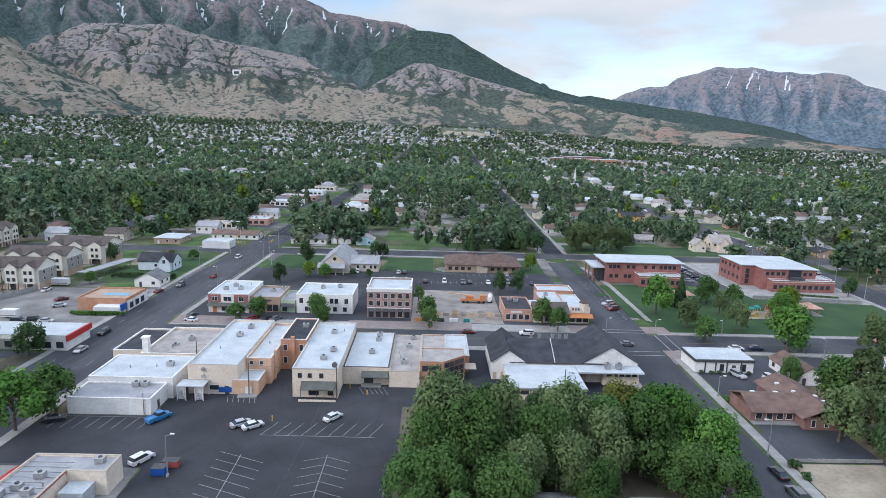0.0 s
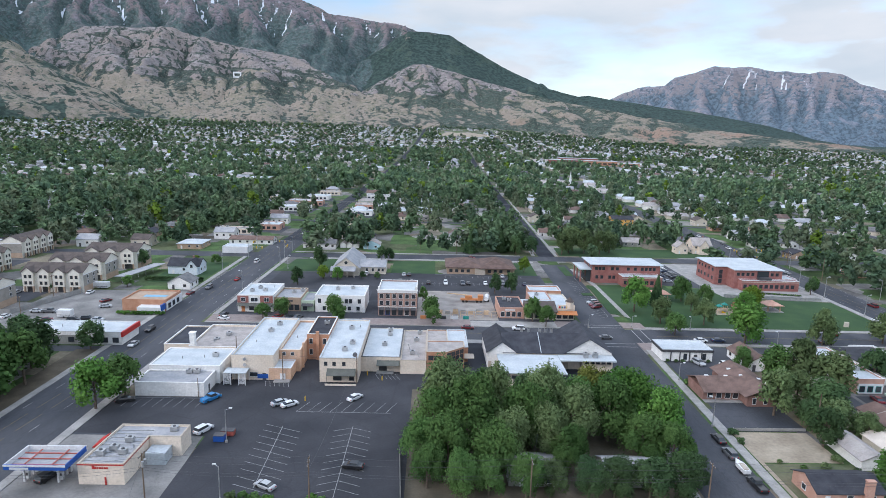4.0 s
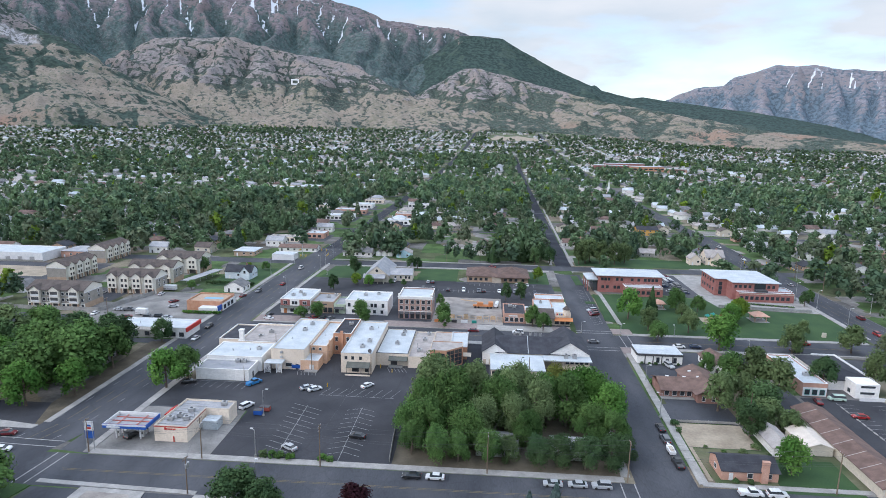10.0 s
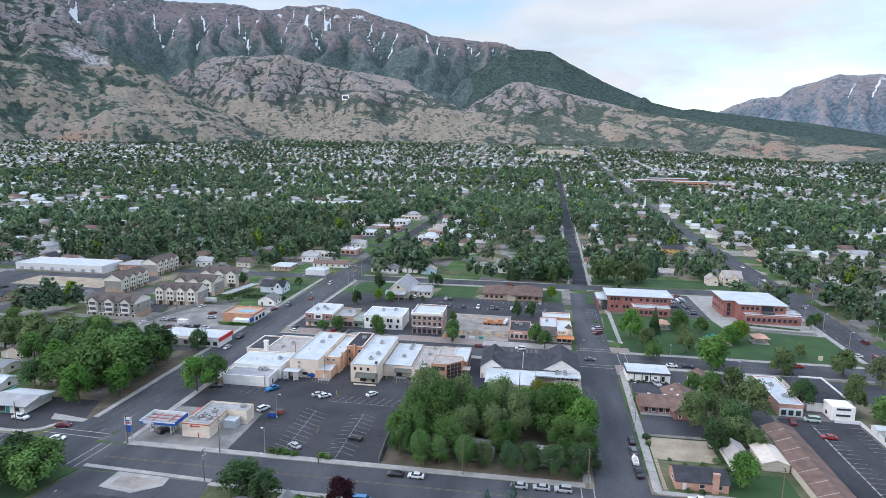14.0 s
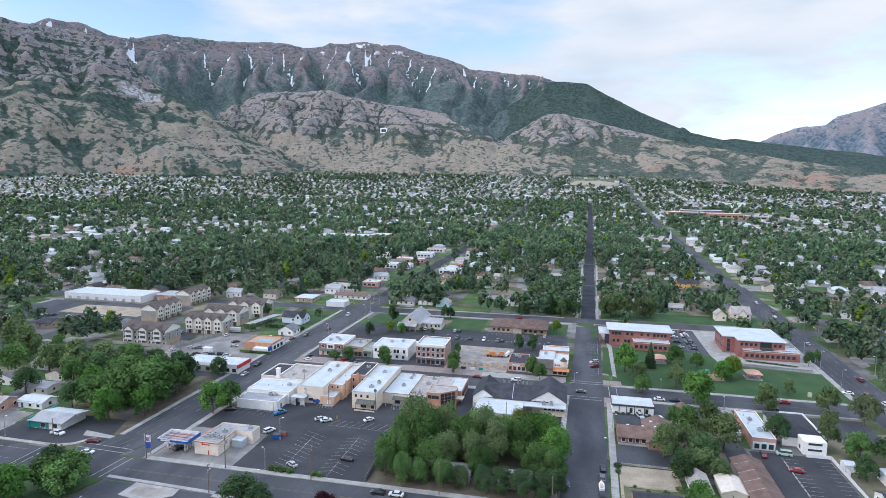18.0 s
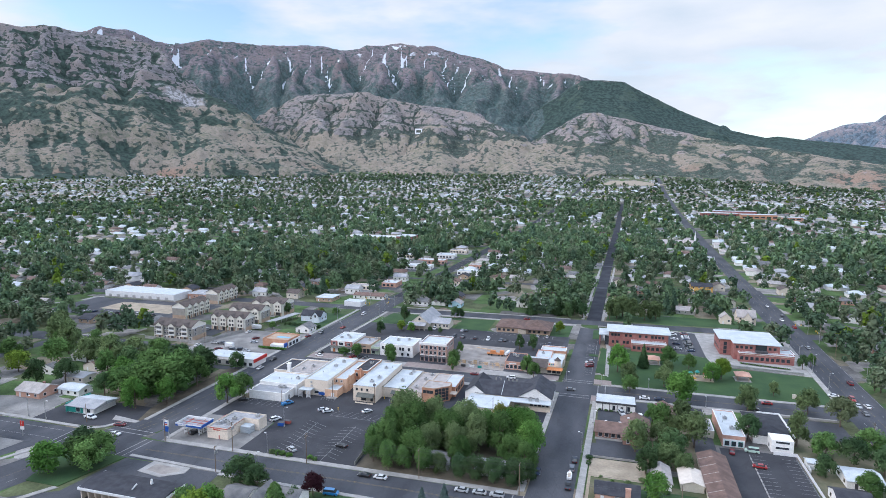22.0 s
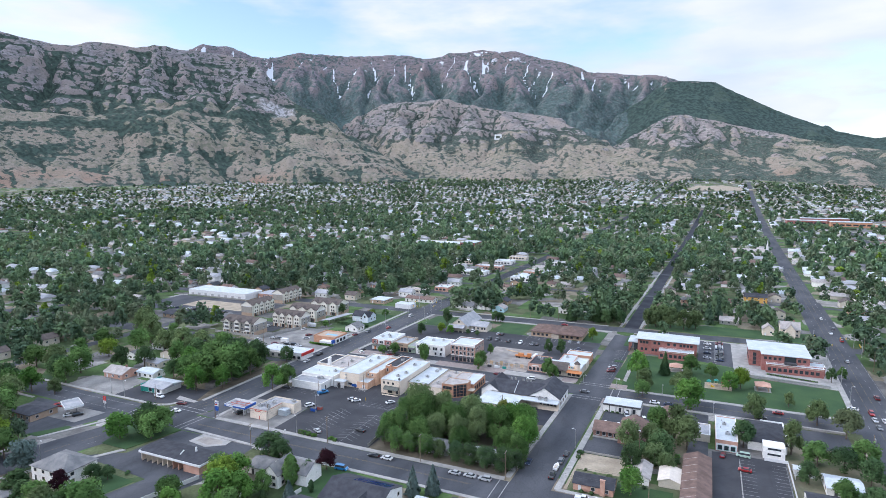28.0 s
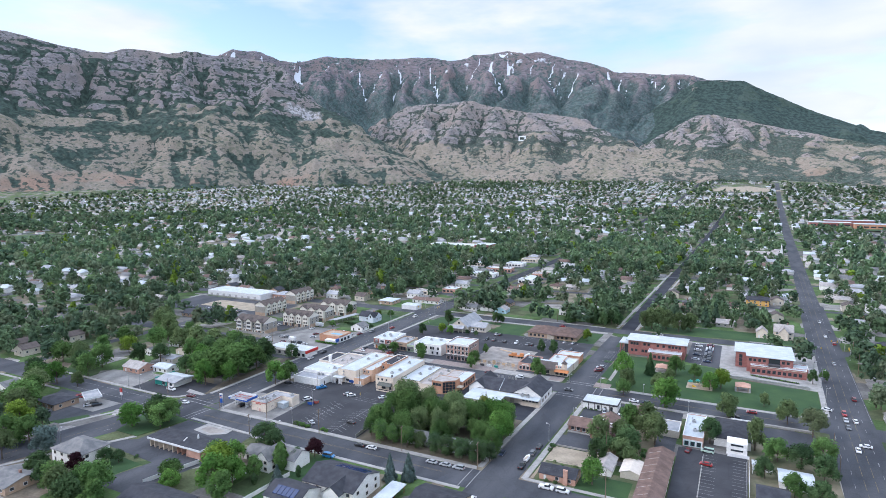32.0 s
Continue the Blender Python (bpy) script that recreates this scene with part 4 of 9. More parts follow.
sheet("lawn", rect(-136, -111.5, 255, 300), 0.05, GRASS, "green garden lawn", "lawn")
sheet("parking_lot", rect(-165, -110.5, 187, 240), 0.012, CONCRETE_OLD, "pale gravelly asphalt yard with parked cars", "parking lot")
sheet("parking_lot", rect(-137, -110, 166, 171), 0.016, ASPHALT, "asphalt apron in front of the white shop", "parking lot")
sheet("parking_lot", rect(-214, -168, 220, 244), 0.014, ASPHALT, "asphalt parking court of the apartments", "parking lot")
sheet("parking_lot", [(-335, 244), (-215, 240), (-215, 296), (-335, 296)], 0.012, ASPHALT, "asphalt lot in front of the long white warehouse", "parking lot")
sheet("vacant_lot", rect(-300, -236, 262, 286), 0.02, DIRT, "dry weedy lot", "vacant lot")
sheet("parking_lot", [(-158, 88), (-130, 88), (-113, 93), (-113, 112), (-158, 112)], 0.012, ASPHALT_LOT, "asphalt lot of the green shop", "parking lot")
sheet("forecourt", [(-190, 70), (-132, 71), (-145, 40), (-168, 40)], 0.014, ASPHALT, "asphalt forecourt of the second gas station", "forecourt")
sheet("parking_lot", [(-110, 36), (-95, 45), (-92, 69.8), (-52, 69.8), (-50, 56), (-50, 40), (-58, 12), (-76, 12), (-70, 33)], 0.012, ASPHALT, "asphalt court of the car wash", "parking lot")
slab("traffic_island", [(-112, 47), (-98, 47), (-92.2, 70), (-104, 71), (-119, 70.6)], 0.16, GRASS, "grassed corner island with a concrete kerb", "island")
slab("traffic_island", [(-80.5, 63), (-70, 61.5), (-63.5, 66), (-64, 70), (-80, 70.6)], 0.16, CONCRETE, "pale concrete island with a gravel middle", "island")
sheet("gravel_bed", [(-78, 64.5), (-70.5, 63.2), (-66, 66.5), (-67, 68.5), (-77.5, 69)], 0.17, GRAVEL, "gravel bed on the island", "gravel bed")
sheet("lawn", [(-97, 12), (-76, 12), (-72, 30), (-88, 31), (-88, 15)], 0.03, GRASS, "green garden of the white house", "lawn")
sheet("lawn", rect(-14, -1, 30, 68), 0.03, GRASS, "strip of green lawn beside the house with solar panels", "lawn")
sheet("lawn", rect(88, 107, 84, 100), 0.03, GRASS, "green garden behind the brick house", "lawn")
slab("lawn", [(70.8, 218), (75.4, 216), (76.6, 262), (73.2, 266)], 0.14, GRASS, "narrow strip of lawn along the parking bays", "lawn")
slab("pavement", [(75.6, 214), (77.4, 212), (78.2, 266), (74.6, 300), (72.6, 300), (76, 264)], 0.16, CONCRETE, "curving pale concrete path along the park", "pavement")
slab("lawn", rect(66.5, 71.5, 246, 250), 0.14, GRASS, "small grassed parking island", "lawn")
slab("lawn", rect(67, 71, 284, 306), 0.14, GRASS, "small grassed kerb island", "lawn")

for pts in (rect(-86.5, 52, 141, 179.8), rect(-86, 53, 205.0, 283), rect(-89, -56, 113, 134), rect(73.5, 118, 119, 180)):
    sheet("yard_paving", pts, 0.003, ASPHALT, "worn asphalt round and between the shops", "yard")
sheet("verge", [(-96.5, 86), (-88, 85), (-86.4, 179), (-91.5, 179)], 0.002, ASPHALT, "worn asphalt strip between kerb and street", "verge")
# kerbed walks, verges and aprons round the west junction
for pts in ([(-250, 88.0), (-160, 86.6), (-160, 88.4), (-250, 89.8)], [(-250, 70.8), (-192, 70.0), (-192, 68.4), (-250, 69.2)], [(-150, 8), (-148.2, 7.4), (-139.8, 30), (-141.6, 31)], [(-123.4, 4), (-121.6, 3.4), (-109, 30), (-110.8, 30.8)],
            [(-160, 86.4), (-126, 85.8), (-121, 88.6), (-117, 95), (-118.6, 95.6), (-122.4, 90), (-127, 87.6), (-160, 88)], [(-92, 71.4), (-52, 69.9), (-52, 71.4), (-92, 72.9)]):
    SLABS.append(pts)
    slab("pavement", pts, 0.15 + 0.004 * (len(SLABS) % 7), CONCRETE, PAVE, "pavement")
for pts in ([(-250, 90), (-196, 89), (-196, 93), (-250, 94)], [(-150, 40), (-143.6, 40.4), (-138, 52), (-141.5, 53)]):
    slab("verge", pts, 0.12, GRASS, "strip of mown grass beside the pavement", "verge")
sheet("forecourt", [(-168, 56), (-143, 56.5), (-140.5, 70), (-168, 69.6)], 0.02, CONCRETE_OLD, "stained concrete apron under the canopy", "forecourt")
sheet("driveway", [(-196, 89.5), (-160, 89), (-160, 107), (-172, 111), (-196, 104)], 0.012, CONCRETE_OLD, "pale concrete drive beside the green shop", "driveway")


def line(pts, width=0.12, lift=0.03, material=LINE, name="lane_line", label="faded white painted line"):
    bm = strip(bmesh.new(), pts, width, lift)
    return structure(name, bm, material, label, "road marking")


def dashes(fx, y0, y1, step, length, width=0.14, material=LINE):
    bm = bmesh.new()
    y = y0
    while y < y1:
        strip(bm, [(fx(y), y), (fx(y + length), y + length)], width, 0.03)
        y += step
    return structure("lane_line", bm, material, "row of worn painted lane dashes", "road marking")


for off, m_ in ((-1.8, LINE_YELLOW), (1.8, LINE_YELLOW)):
    dashes(lambda y, o=off: LSX(y) + o, 90, 600, 12, 9, 0.16, m_)
    dashes(lambda y, o=off: R2X(y) + o, 60, 700, 12, 9, 0.16, m_)
dashes(lambda y: LSX(y) - 0.2, -40, 66, 12, 9, 0.16, LINE_YELLOW)
dashes(lambda y: LSX(y) + 0.2 + 5, -40, 66, 12, 3.4)
for o in (-0.2, 0.2):
    line([(-80 + 10 * k, 190.5 + o) for k in range(13)], 0.14, 0.03, LINE_YELLOW)
    line([(80 + 10 * k, 190.5 + o) for k in range(10)], 0.14, 0.03, LINE_YELLOW)
for off in (-5.2, 5.2):
    dashes(lambda y, o=off: LSX(y) + o, 90, 600, 12, 3.4)
    dashes(lambda y, o=off: R2X(y) + o, 60, 700, 12, 3.4)
for f_, o in ((LSX, -9.2), (LSX, 9.2), (R2X, -9.0), (R2X, 9.0)):
    line([(f_(y) + o, y) for y in range(205, 313, 12)], 0.14)
for x0, x1, y0, y1 in ((54.6, 69, 181.8, 182.1), (54.6, 69, 178.6, 178.9), (54.8, 70.5, 199.4, 199.7), (54.8, 70.5, 202.4, 202.7), (72.6, 72.9, 183.4, 197.8), (76, 76.3, 183.4, 197.8),
                       (52, 52.3, 70.5, 84.6), (48.6, 48.9, 70.5, 84.6)):
    structure("crosswalk", boxes((x0, x1, y0, y1, 0.02, 0.03)), LINE, "white painted crosswalk line", "road marking")


# stop lines and crosswalks at the west junction
for a_, b_ in (((-127.5, 70.8), (-127.5, 85.2)), ((-130.5, 70.8), (-130.5, 85.2)), ((-97.5, 70.6), (-96.0, 84.6)), ((-94.4, 70.6), (-93.0, 84.6)), ((-119.5, 88.0), (-98.5, 87.2)), ((-119.0, 91.0), (-98.0, 90.2)), ((-126.0, 67.4), (-103.6, 67.2)), ((-127.4, 64.4), (-105.0, 64.2))):
    line([a_, b_], 0.32, 0.034)
for y_ in (74.0, 81.0):
    line([(-190 + 8 * k, y_ + 1.0) for k in range(8)], 0.12, 0.03)
line([(-90 + 10 * k, 77.3) for k in range(14)], 0.13, 0.03, LINE_YELLOW)
line([(-90 + 10 * k, 77.8) for k in range(14)], 0.13, 0.03, LINE_YELLOW)


def stalls(name, label, spine, ribs):
    t = thing(name, label, "road marking", 0.5 * (spine[0][0] + spine[1][0]), 0.5 * (spine[0][1] + spine[1][1]), 0, "painted stalls")
    part("spine_line", strip(bmesh.new(), spine, 0.12, 0.03), LINE, t)
    for a, b in ribs:
        part("stall_line", strip(bmesh.new(), (a, b), 0.11, 0.034), LINE, t)


stalls("stall_marking", "faded white angled parking stalls along a centre line", ((-39.5, 118.6), (-39.2, 92.3)),
       [((-39.4, 117.5 - 2.85 * k), (-43.9, 119.3 - 2.85 * k)) for k in range(10)] + [((-39.4, 117.5 - 2.85 * k), (-34.4, 115.4 - 2.85 * k)) for k in range(10)])
stalls("stall_marking", "faded white angled parking stalls along a centre line", ((-22.4, 118.6), (-22.6, 87.8)),
       [((-22.4, 118 - 2.85 * k), (-26.7, 116.3 - 2.85 * k)) for k in range(10)] + [((-22.4, 118 - 2.85 * k), (-17.6, 116.0 - 2.85 * k)) for k in range(10)])
stalls("stall_marking", "faded white slanting parking stalls behind the shops", ((-38, 126.3), (-13.5, 126.0)), [((-38 + 2.9 * k, 126.3), (-35.6 + 2.9 * k, 132)) for k in range(9)])
stalls("stall_marking", "faded stalls along the white warehouse", ((-84, 133.2), (-65, 133.2)), [((-83 + 2.75 * k, 133), (-83.8 + 2.75 * k, 127.8)) for k in range(8)])
stalls("stall_marking", "yellowed hatched bay behind the shops", ((-51, 145), (-44.5, 145)), [((-51 + 1.3 * k, 145), (-50 + 1.3 * k, 141.5)) for k in range(6)])
stalls("stall_marking", "white hatched bay behind the shops", ((-20, 151.5), (-13, 151.5)), [((-20 + 1.2 * k, 151.5), (-18.4 + 1.2 * k, 147.5)) for k in range(6)])
stalls("stall_marking", "white stalls in the dark lot", ((129.2, 138), (129.2, 88)), [((129.3, 137 - 2.75 * k), (134.3, 137 - 2.75 * k)) for k in range(18)])
stalls("stall_marking", "white stalls along the lot's fence", ((145, 138), (145, 88)), [((140.2, 137 - 2.75 * k), (145, 137 - 2.75 * k)) for k in range(18)])
stalls("stall_marking", "white angled bays beside the park", ((68.8, 214), (70.4, 280)), [((68.6 + 0.02 * k, 214 + 3.1 * k), (64.6, 211.5 + 3.1 * k)) for k in range(20)])
stalls("stall_marking", "white bays behind the main street shops", ((-22, 262), (46, 264)), [((-21 + 2.75 * k, 259.5), (-21 + 2.75 * k, 265)) for k in range(24)])
stalls("stall_marking", "white bays in front of the brown office", ((4, 280), (44, 280)), [((4 + 2.75 * k, 280), (4 + 2.75 * k, 275)) for k in range(15)])
stalls("stall_marking", "white bays between the civic buildings", ((121, 270), (121.5, 314)), [((116.5, 271 + 2.75 * k), (126, 271 + 2.75 * k)) for k in range(16)])

# ---- building kit ----
FACES = {"S": (0, -1, 0), "N": (0, 1, 180), "E": (1, 0, 90), "W": (-1, 0, -90)}
WINDOW_DATA = {}


def window(parent, face, u, z, w, h, at, frame_mat=TRIM_WHITE, glass=GLASS, name="window", bars=0):
    """A window on a wall that faces S, N, E or W: a pane set behind a proud frame. u: its middle along the wall; at: the wall's plane."""
    key = (round(w, 2), round(h, 2), frame_mat.name, glass.name, bars)
    if key not in WINDOW_DATA:
        p = bpy.data.meshes.new("window")
        b = boxes((-w / 2, w / 2, -0.03, 0.02, -h / 2, h / 2))
        b.to_mesh(p)
        b.free()
        p.materials.append(glass)
        f = bpy.data.meshes.new("frame")
        k = 0.09
        b = boxes((-w / 2 - k, -w / 2, -0.09, 0.02, -h / 2 - k, h / 2 + k), (w / 2, w / 2 + k, -0.09, 0.02, -h / 2 - k, h / 2 + k),
                  (-w / 2, w / 2, -0.09, 0.02, h / 2, h / 2 + k), (-w / 2, w / 2, -0.13, 0.02, -h / 2 - k, -h / 2))
        for q in range(bars):
            x = -w / 2 + w * (q + 1) / (bars + 1)
            box(b, x - 0.035, x + 0.035, -0.07, -0.03, -h / 2, h / 2)
        b.to_mesh(f)
        b.free()
        f.materials.append(frame_mat)
        WINDOW_DATA[key] = (p, f)
    p, f = WINDOW_DATA[key]
    o = ORIGIN[root(parent).name]
    x, y = (u, at) if face in "SN" else (at, u)
    pane = new(name, p)
    pane.parent = parent
    pane.location = Vector((x, y, z)) - o
    pane.rotation_euler = (0, 0, radians(FACES[face][2]))
    fr = new("frame", f)
    fr.parent = pane
    return pane


def door(parent, face, u, w, h, at, material=TRIM_DARK, z=0.0, name="door"):
    if face in "SN":
        d = -0.06 if face == "S" else 0.06
        return part(name, boxes((u - w / 2, u + w / 2, min(at, at + d), max(at, at + d), z, z + h)), material, parent)
    d = -0.06 if face == "W" else 0.06
    return part(name, boxes((min(at, at + d), max(at, at + d), u - w / 2, u + w / 2, z, z + h)), material, parent)


def rooftop_unit(parent, x, y, z, w=1.6, d=1.3, h=1.1):
    u = part("rooftop_unit", boxes((x - w / 2, x + w / 2, y - d / 2, y + d / 2, z + 0.15, z + h), (x - w / 2 - 0.05, x + w / 2 + 0.05, y - d / 2 - 0.05, y + d / 2 + 0.05, z + h, z + h + 0.06),
                                   (x - w / 2 + 0.1, x - w / 2 + 0.3, y - d / 2, y + d / 2, z, z + 0.15), (x + w / 2 - 0.3, x + w / 2 - 0.1, y - d / 2, y + d / 2, z, z + 0.15)), METAL_GREY, parent, "grey metal air unit")
    part("fan", tube(bmesh.new(), (x, y, z + h + 0.06), (x, y, z + h + 0.22), 0.38, 0.36, 10), TRIM_DARK, u)
    return u


def vent(parent, x, y, z, r=0.16, h=0.8):
    return part("vent", tube(bmesh.new(), (x, y, z), (x, y, z + h), r, r * 0.9, 8), METAL_GREY, parent)


def flat_building(name, label, category, pts, h, wall, roof, parapet=0.45, coping=None, z0=0.0, units=(), vents=(), parent=None, fascia=None):
    """A flat-roofed building over a polygon: walls with thickness round a sunken roof, with a coping on top."""
    cx, cy = sum(p[0] for p in pts) / len(pts), sum(p[1] for p in pts) / len(pts)
    t = parent or thing(name, label, category, cx, cy, 0)
    k = len(pts)
    inner = []
    for i in range(k):
        a, b, c = Vector(pts[i - 1]), Vector(pts[i]), Vector(pts[(i + 1) % k])
        n1, n2 = (b - a).normalized(), (c - b).normalized()
        n1, n2 = Vector((-n1.y, n1.x)), Vector((-n2.y, n2.x))
        q = (n1 + n2)
        inner.append(b + q * (0.3 / max(0.25, 1 + n1.dot(n2))))
    bm = bmesh.new()
    lo = [bm.verts.new((*p, z0)) for p in pts]
    hi = [bm.verts.new((*p, h)) for p in pts]
    ih = [bm.verts.new((*p, h)) for p in inner]
    il = [bm.verts.new((*p, h - parapet - 0.1)) for p in inner]
    for i in range(k):
        j = (i + 1) % k
        bm.faces.new((lo[i], lo[j], hi[j], hi[i]))
        bm.faces.new((hi[i], hi[j], ih[j], ih[i]))
        bm.faces.new((ih[i], ih[j], il[j], il[i]))
    w = part("wall", bm, wall, t)
    part("roof", prism(bmesh.new(), [tuple(p) for p in inner], h - parapet - 0.25, h - parapet), roof, t)
    bm = bmesh.new()
    for i in range(k):
        j = (i + 1) % k
        a, b = Vector(pts[i]), Vector(pts[j])
        d = (b - a).normalized()
        s = Vector((d.y, -d.x)) * 0.06
        ia, ib = inner[i], inner[j]
        prism(bm, [tuple(a + s), tuple(b + s), tuple(ib), tuple(ia)], h + 0.003, h + 0.09)
    part("coping", bm, coping or wall, t)
    if fascia:
        bm = bmesh.new()
        for i in range(k):
            j = (i + 1) % k
            a, b = Vector(pts[i]), Vector(pts[j])
            d = (b - a).normalized()
            s = Vector((d.y, -d.x))
            prism(bm, [tuple(a + s * 0.35), tuple(b + s * 0.35), tuple(b + s * 0.02), tuple(a + s * 0.02)], h - 0.75, h - 0.02)
        part("fascia", bm, fascia, t)
    for u in units:
        rooftop_unit(t, u[0], u[1], h - parapet)
    for v in vents:
        vent(t, v[0], v[1], h - parapet)
    return t


def gable_solid(bm, x0, x1, y0, y1, z0, ze, zr, axis):
    """A house body with gable ends; axis: the way the ridge runs."""
    if axis == "y":
        m = (x0 + x1) / 2
        ends = [[bm.verts.new(p) for p in ((x0, y, z0), (x1, y, z0), (x1, y, ze), (m, y, zr), (x0, y, ze))] for y in (y0, y1)]
    else:
        m = (y0 + y1) / 2
        ends = [[bm.verts.new(p) for p in ((x, y0, z0), (x, y1, z0), (x, y1, ze), (x, m, zr), (x, y0, ze))] for x in (x0, x1)]
    a, b = ends
    bm.faces.new(a)
    bm.faces.new(b[::-1])
    for i in range(5):
        j = (i + 1) % 5
        bm.faces.new((a[i], b[i], b[j], a[j]))
    return bm


def gable_roof(bm, x0, x1, y0, y1, ze, zr, axis, over=0.45, thick=0.16, gable_over=0.35):
    """Two pitched slabs with overhang, a little above the body."""
    e = 0.02
    if axis == "y":
        m, half = (x0 + x1) / 2, (x1 - x0) / 2
        drop = (zr - ze) / half * over
        for s in (-1, 1):
            p = [(m, zr), (m + s * (half + over), ze - drop)]
            v = []
            for y in (y0 - gable_over, y1 + gable_over):
                for d in (e, e + thick):
                    v += [bm.verts.new((x, y, z + d)) for x, z in p]
            for f in ((0, 1, 3, 2), (4, 6, 7, 5), (0, 4, 5, 1), (2, 3, 7, 6), (1, 5, 7, 3), (0, 2, 6, 4)):
                bm.faces.new([v[i] for i in f])
    else:
        m, half = (y0 + y1) / 2, (y1 - y0) / 2
        drop = (zr - ze) / half * over
        for s in (-1, 1):
            p = [(m, zr), (m + s * (half + over), ze - drop)]
            v = []
            for x in (x0 - gable_over, x1 + gable_over):
                for d in (e, e + thick):
                    v += [bm.verts.new((x, y, z + d)) for y, z in p]
            for f in ((0, 1, 3, 2), (4, 6, 7, 5), (0, 4, 5, 1), (2, 3, 7, 6), (1, 5, 7, 3), (0, 2, 6, 4)):
                bm.faces.new([v[i] for i in f])
    return bm


def hip_roof(bm, x0, x1, y0, y1, ze, zr, over=0.5, thick=0.16):
    x0, x1, y0, y1 = x0 - over, x1 + over, y0 - over, y1 + over
    w, d = x1 - x0, y1 - y0
    if w >= d:
        r = [(x0 + d / 2, (y0 + y1) / 2), (x1 - d / 2 + 0.01, (y0 + y1) / 2)]
    else:
        r = [((x0 + x1) / 2, y0 + w / 2), ((x0 + x1) / 2, y1 - w / 2 + 0.01)]
    lo = [bm.verts.new((*p, ze - 0.02)) for p in ((x0, y0), (x1, y0), (x1, y1), (x0, y1))]
    c = [bm.verts.new((*p, ze + thick)) for p in ((x0, y0), (x1, y0), (x1, y1), (x0, y1))]
    t = [bm.verts.new((*p, zr + thick)) for p in r]
    bm.faces.new(lo[::-1])
    for i in range(4):
        bm.faces.new((lo[i], lo[(i + 1) % 4], c[(i + 1) % 4], c[i]))
    if w >= d:
        for f in ((c[0], c[1], t[1], t[0]), (c[1], c[2], t[1]), (c[2], c[3], t[0], t[1]), (c[3], c[0], t[0])):
            bm.faces.new(f)
    else:
        for f in ((c[0], c[1], t[0]), (c[1], c[2], t[1], t[0]), (c[2], c[3], t[1]), (c[3], c[0], t[0], t[1])):
            bm.faces.new(f)
    return bm


def house(name, label, x0, x1, y0, y1, eave, ridge, wall, roof, style="gable", axis="x", chimney=True, storeys=1, wins=True, parent=None, category="house", garage=False, group=""):
    """A small house: body, roof with overhang, chimney, door and windows on its four sides."""
    t = parent or thing(name, label, category, (x0 + x1) / 2, (y0 + y1) / 2, 0, group)
    z0 = ORIGIN[t.name].z
    if style == "gable":
        part("wall", gable_solid(bmesh.new(), x0, x1, y0, y1, z0 - 0.2, z0 + eave, z0 + ridge, axis), wall, t)
        part("roof", gable_roof(bmesh.new(), x0, x1, y0, y1, z0 + eave, z0 + ridge, axis), roof, t)
    else:
        part("wall", boxes((x0, x1, y0, y1, z0 - 0.2, z0 + eave)), wall, t)
        part("roof", hip_roof(bmesh.new(), x0, x1, y0, y1, z0 + eave, z0 + ridge), roof, t)
    if chimney:
        cx = x0 + (x1 - x0) * 0.7
        cy = (y0 + y1) / 2 + (0.9 if axis == "x" else 0)
        part("chimney", boxes((cx - 0.4, cx + 0.4, cy - 0.4, cy + 0.4, z0 + eave, z0 + ridge + 0.9), (cx - 0.48, cx + 0.48, cy - 0.48, cy + 0.48, z0 + ridge + 0.9, z0 + ridge + 1.05)), BRICK_DARK, t)
    if wins:
        per = eave / storeys
        for s in range(storeys):
            z = z0 + s * per + per * 0.56
            nx, ny = max(2, int((x1 - x0) / 4)), max(1, int((y1 - y0) / 4.5))
            for face, at, n_, lo, hi in (("S", y0, nx, x0, x1), ("N", y1, nx, x0, x1), ("W", x0, ny, y0, y1), ("E", x1, ny, y0, y1)):
                for q in range(n_):
                    u = lo + (hi - lo) * (q + 0.5) / n_
                    if face == "S" and s == 0 and q == 0:
                        door(t, "S", u, 1.0, 2.05, at, TRIM_WHITE if wall is not WHITE_WALL else TRIM_DARK, z0)
                        continue
                    window(t, face, u, z, 1.25, 1.15, at, TRIM_WHITE if wall is not WHITE_WALL else TRIM_TAN)
    if garage:
        door(t, "S", x1 - 2.2, 2.6, 2.1, y0, TRIM_WHITE, z0, "garage_door")
    return t

# ---- the block between the parking lot and main street ----
t = flat_building("warehouse", "low whitewashed warehouse with a grey flat roof", "warehouse", rect(-83, -64.5, 134.3, 143), 3.9, WHITE_WALL, ROOF_GREY, 0.25, units=((-71, 141.5), (-69, 141.6)))
door(t, "E", 138, 1.0, 2.1, -64.5)
part("conduit_pole", tube(bmesh.new(), (-66.0, 134.1, 0), (-66.0, 134.1, 5.4), 0.09, 0.07, 6), WOOD_POLE, t)
window(t, "W", 138, 2.0, 1.6, 1.2, -83)
flat_building("warehouse", "whitewashed warehouse with a white flat roof", "warehouse", rect(-83, -63.2, 143.02, 157), 5.2, WHITE_WALL, ROOF_WHITE, 0.2, vents=((-76, 149), (-70, 150)), units=((-67, 151),))
t = flat_building("shop_building", "long cream stucco shop with a white flat roof", "shop", rect(-60.8, -48.8, 146, 181), 7.6, CREAM, ROOF_WHITE, 0.5, ROOF_WHITE, units=((-55, 168), (-54, 175)), vents=((-57, 158),))
for x_ in (-54.5,):
    window(t, "S", x_, 1.7, 2.2, 1.2, 146)
door(t, "S", -51.5, 1.1, 2.1, 146)
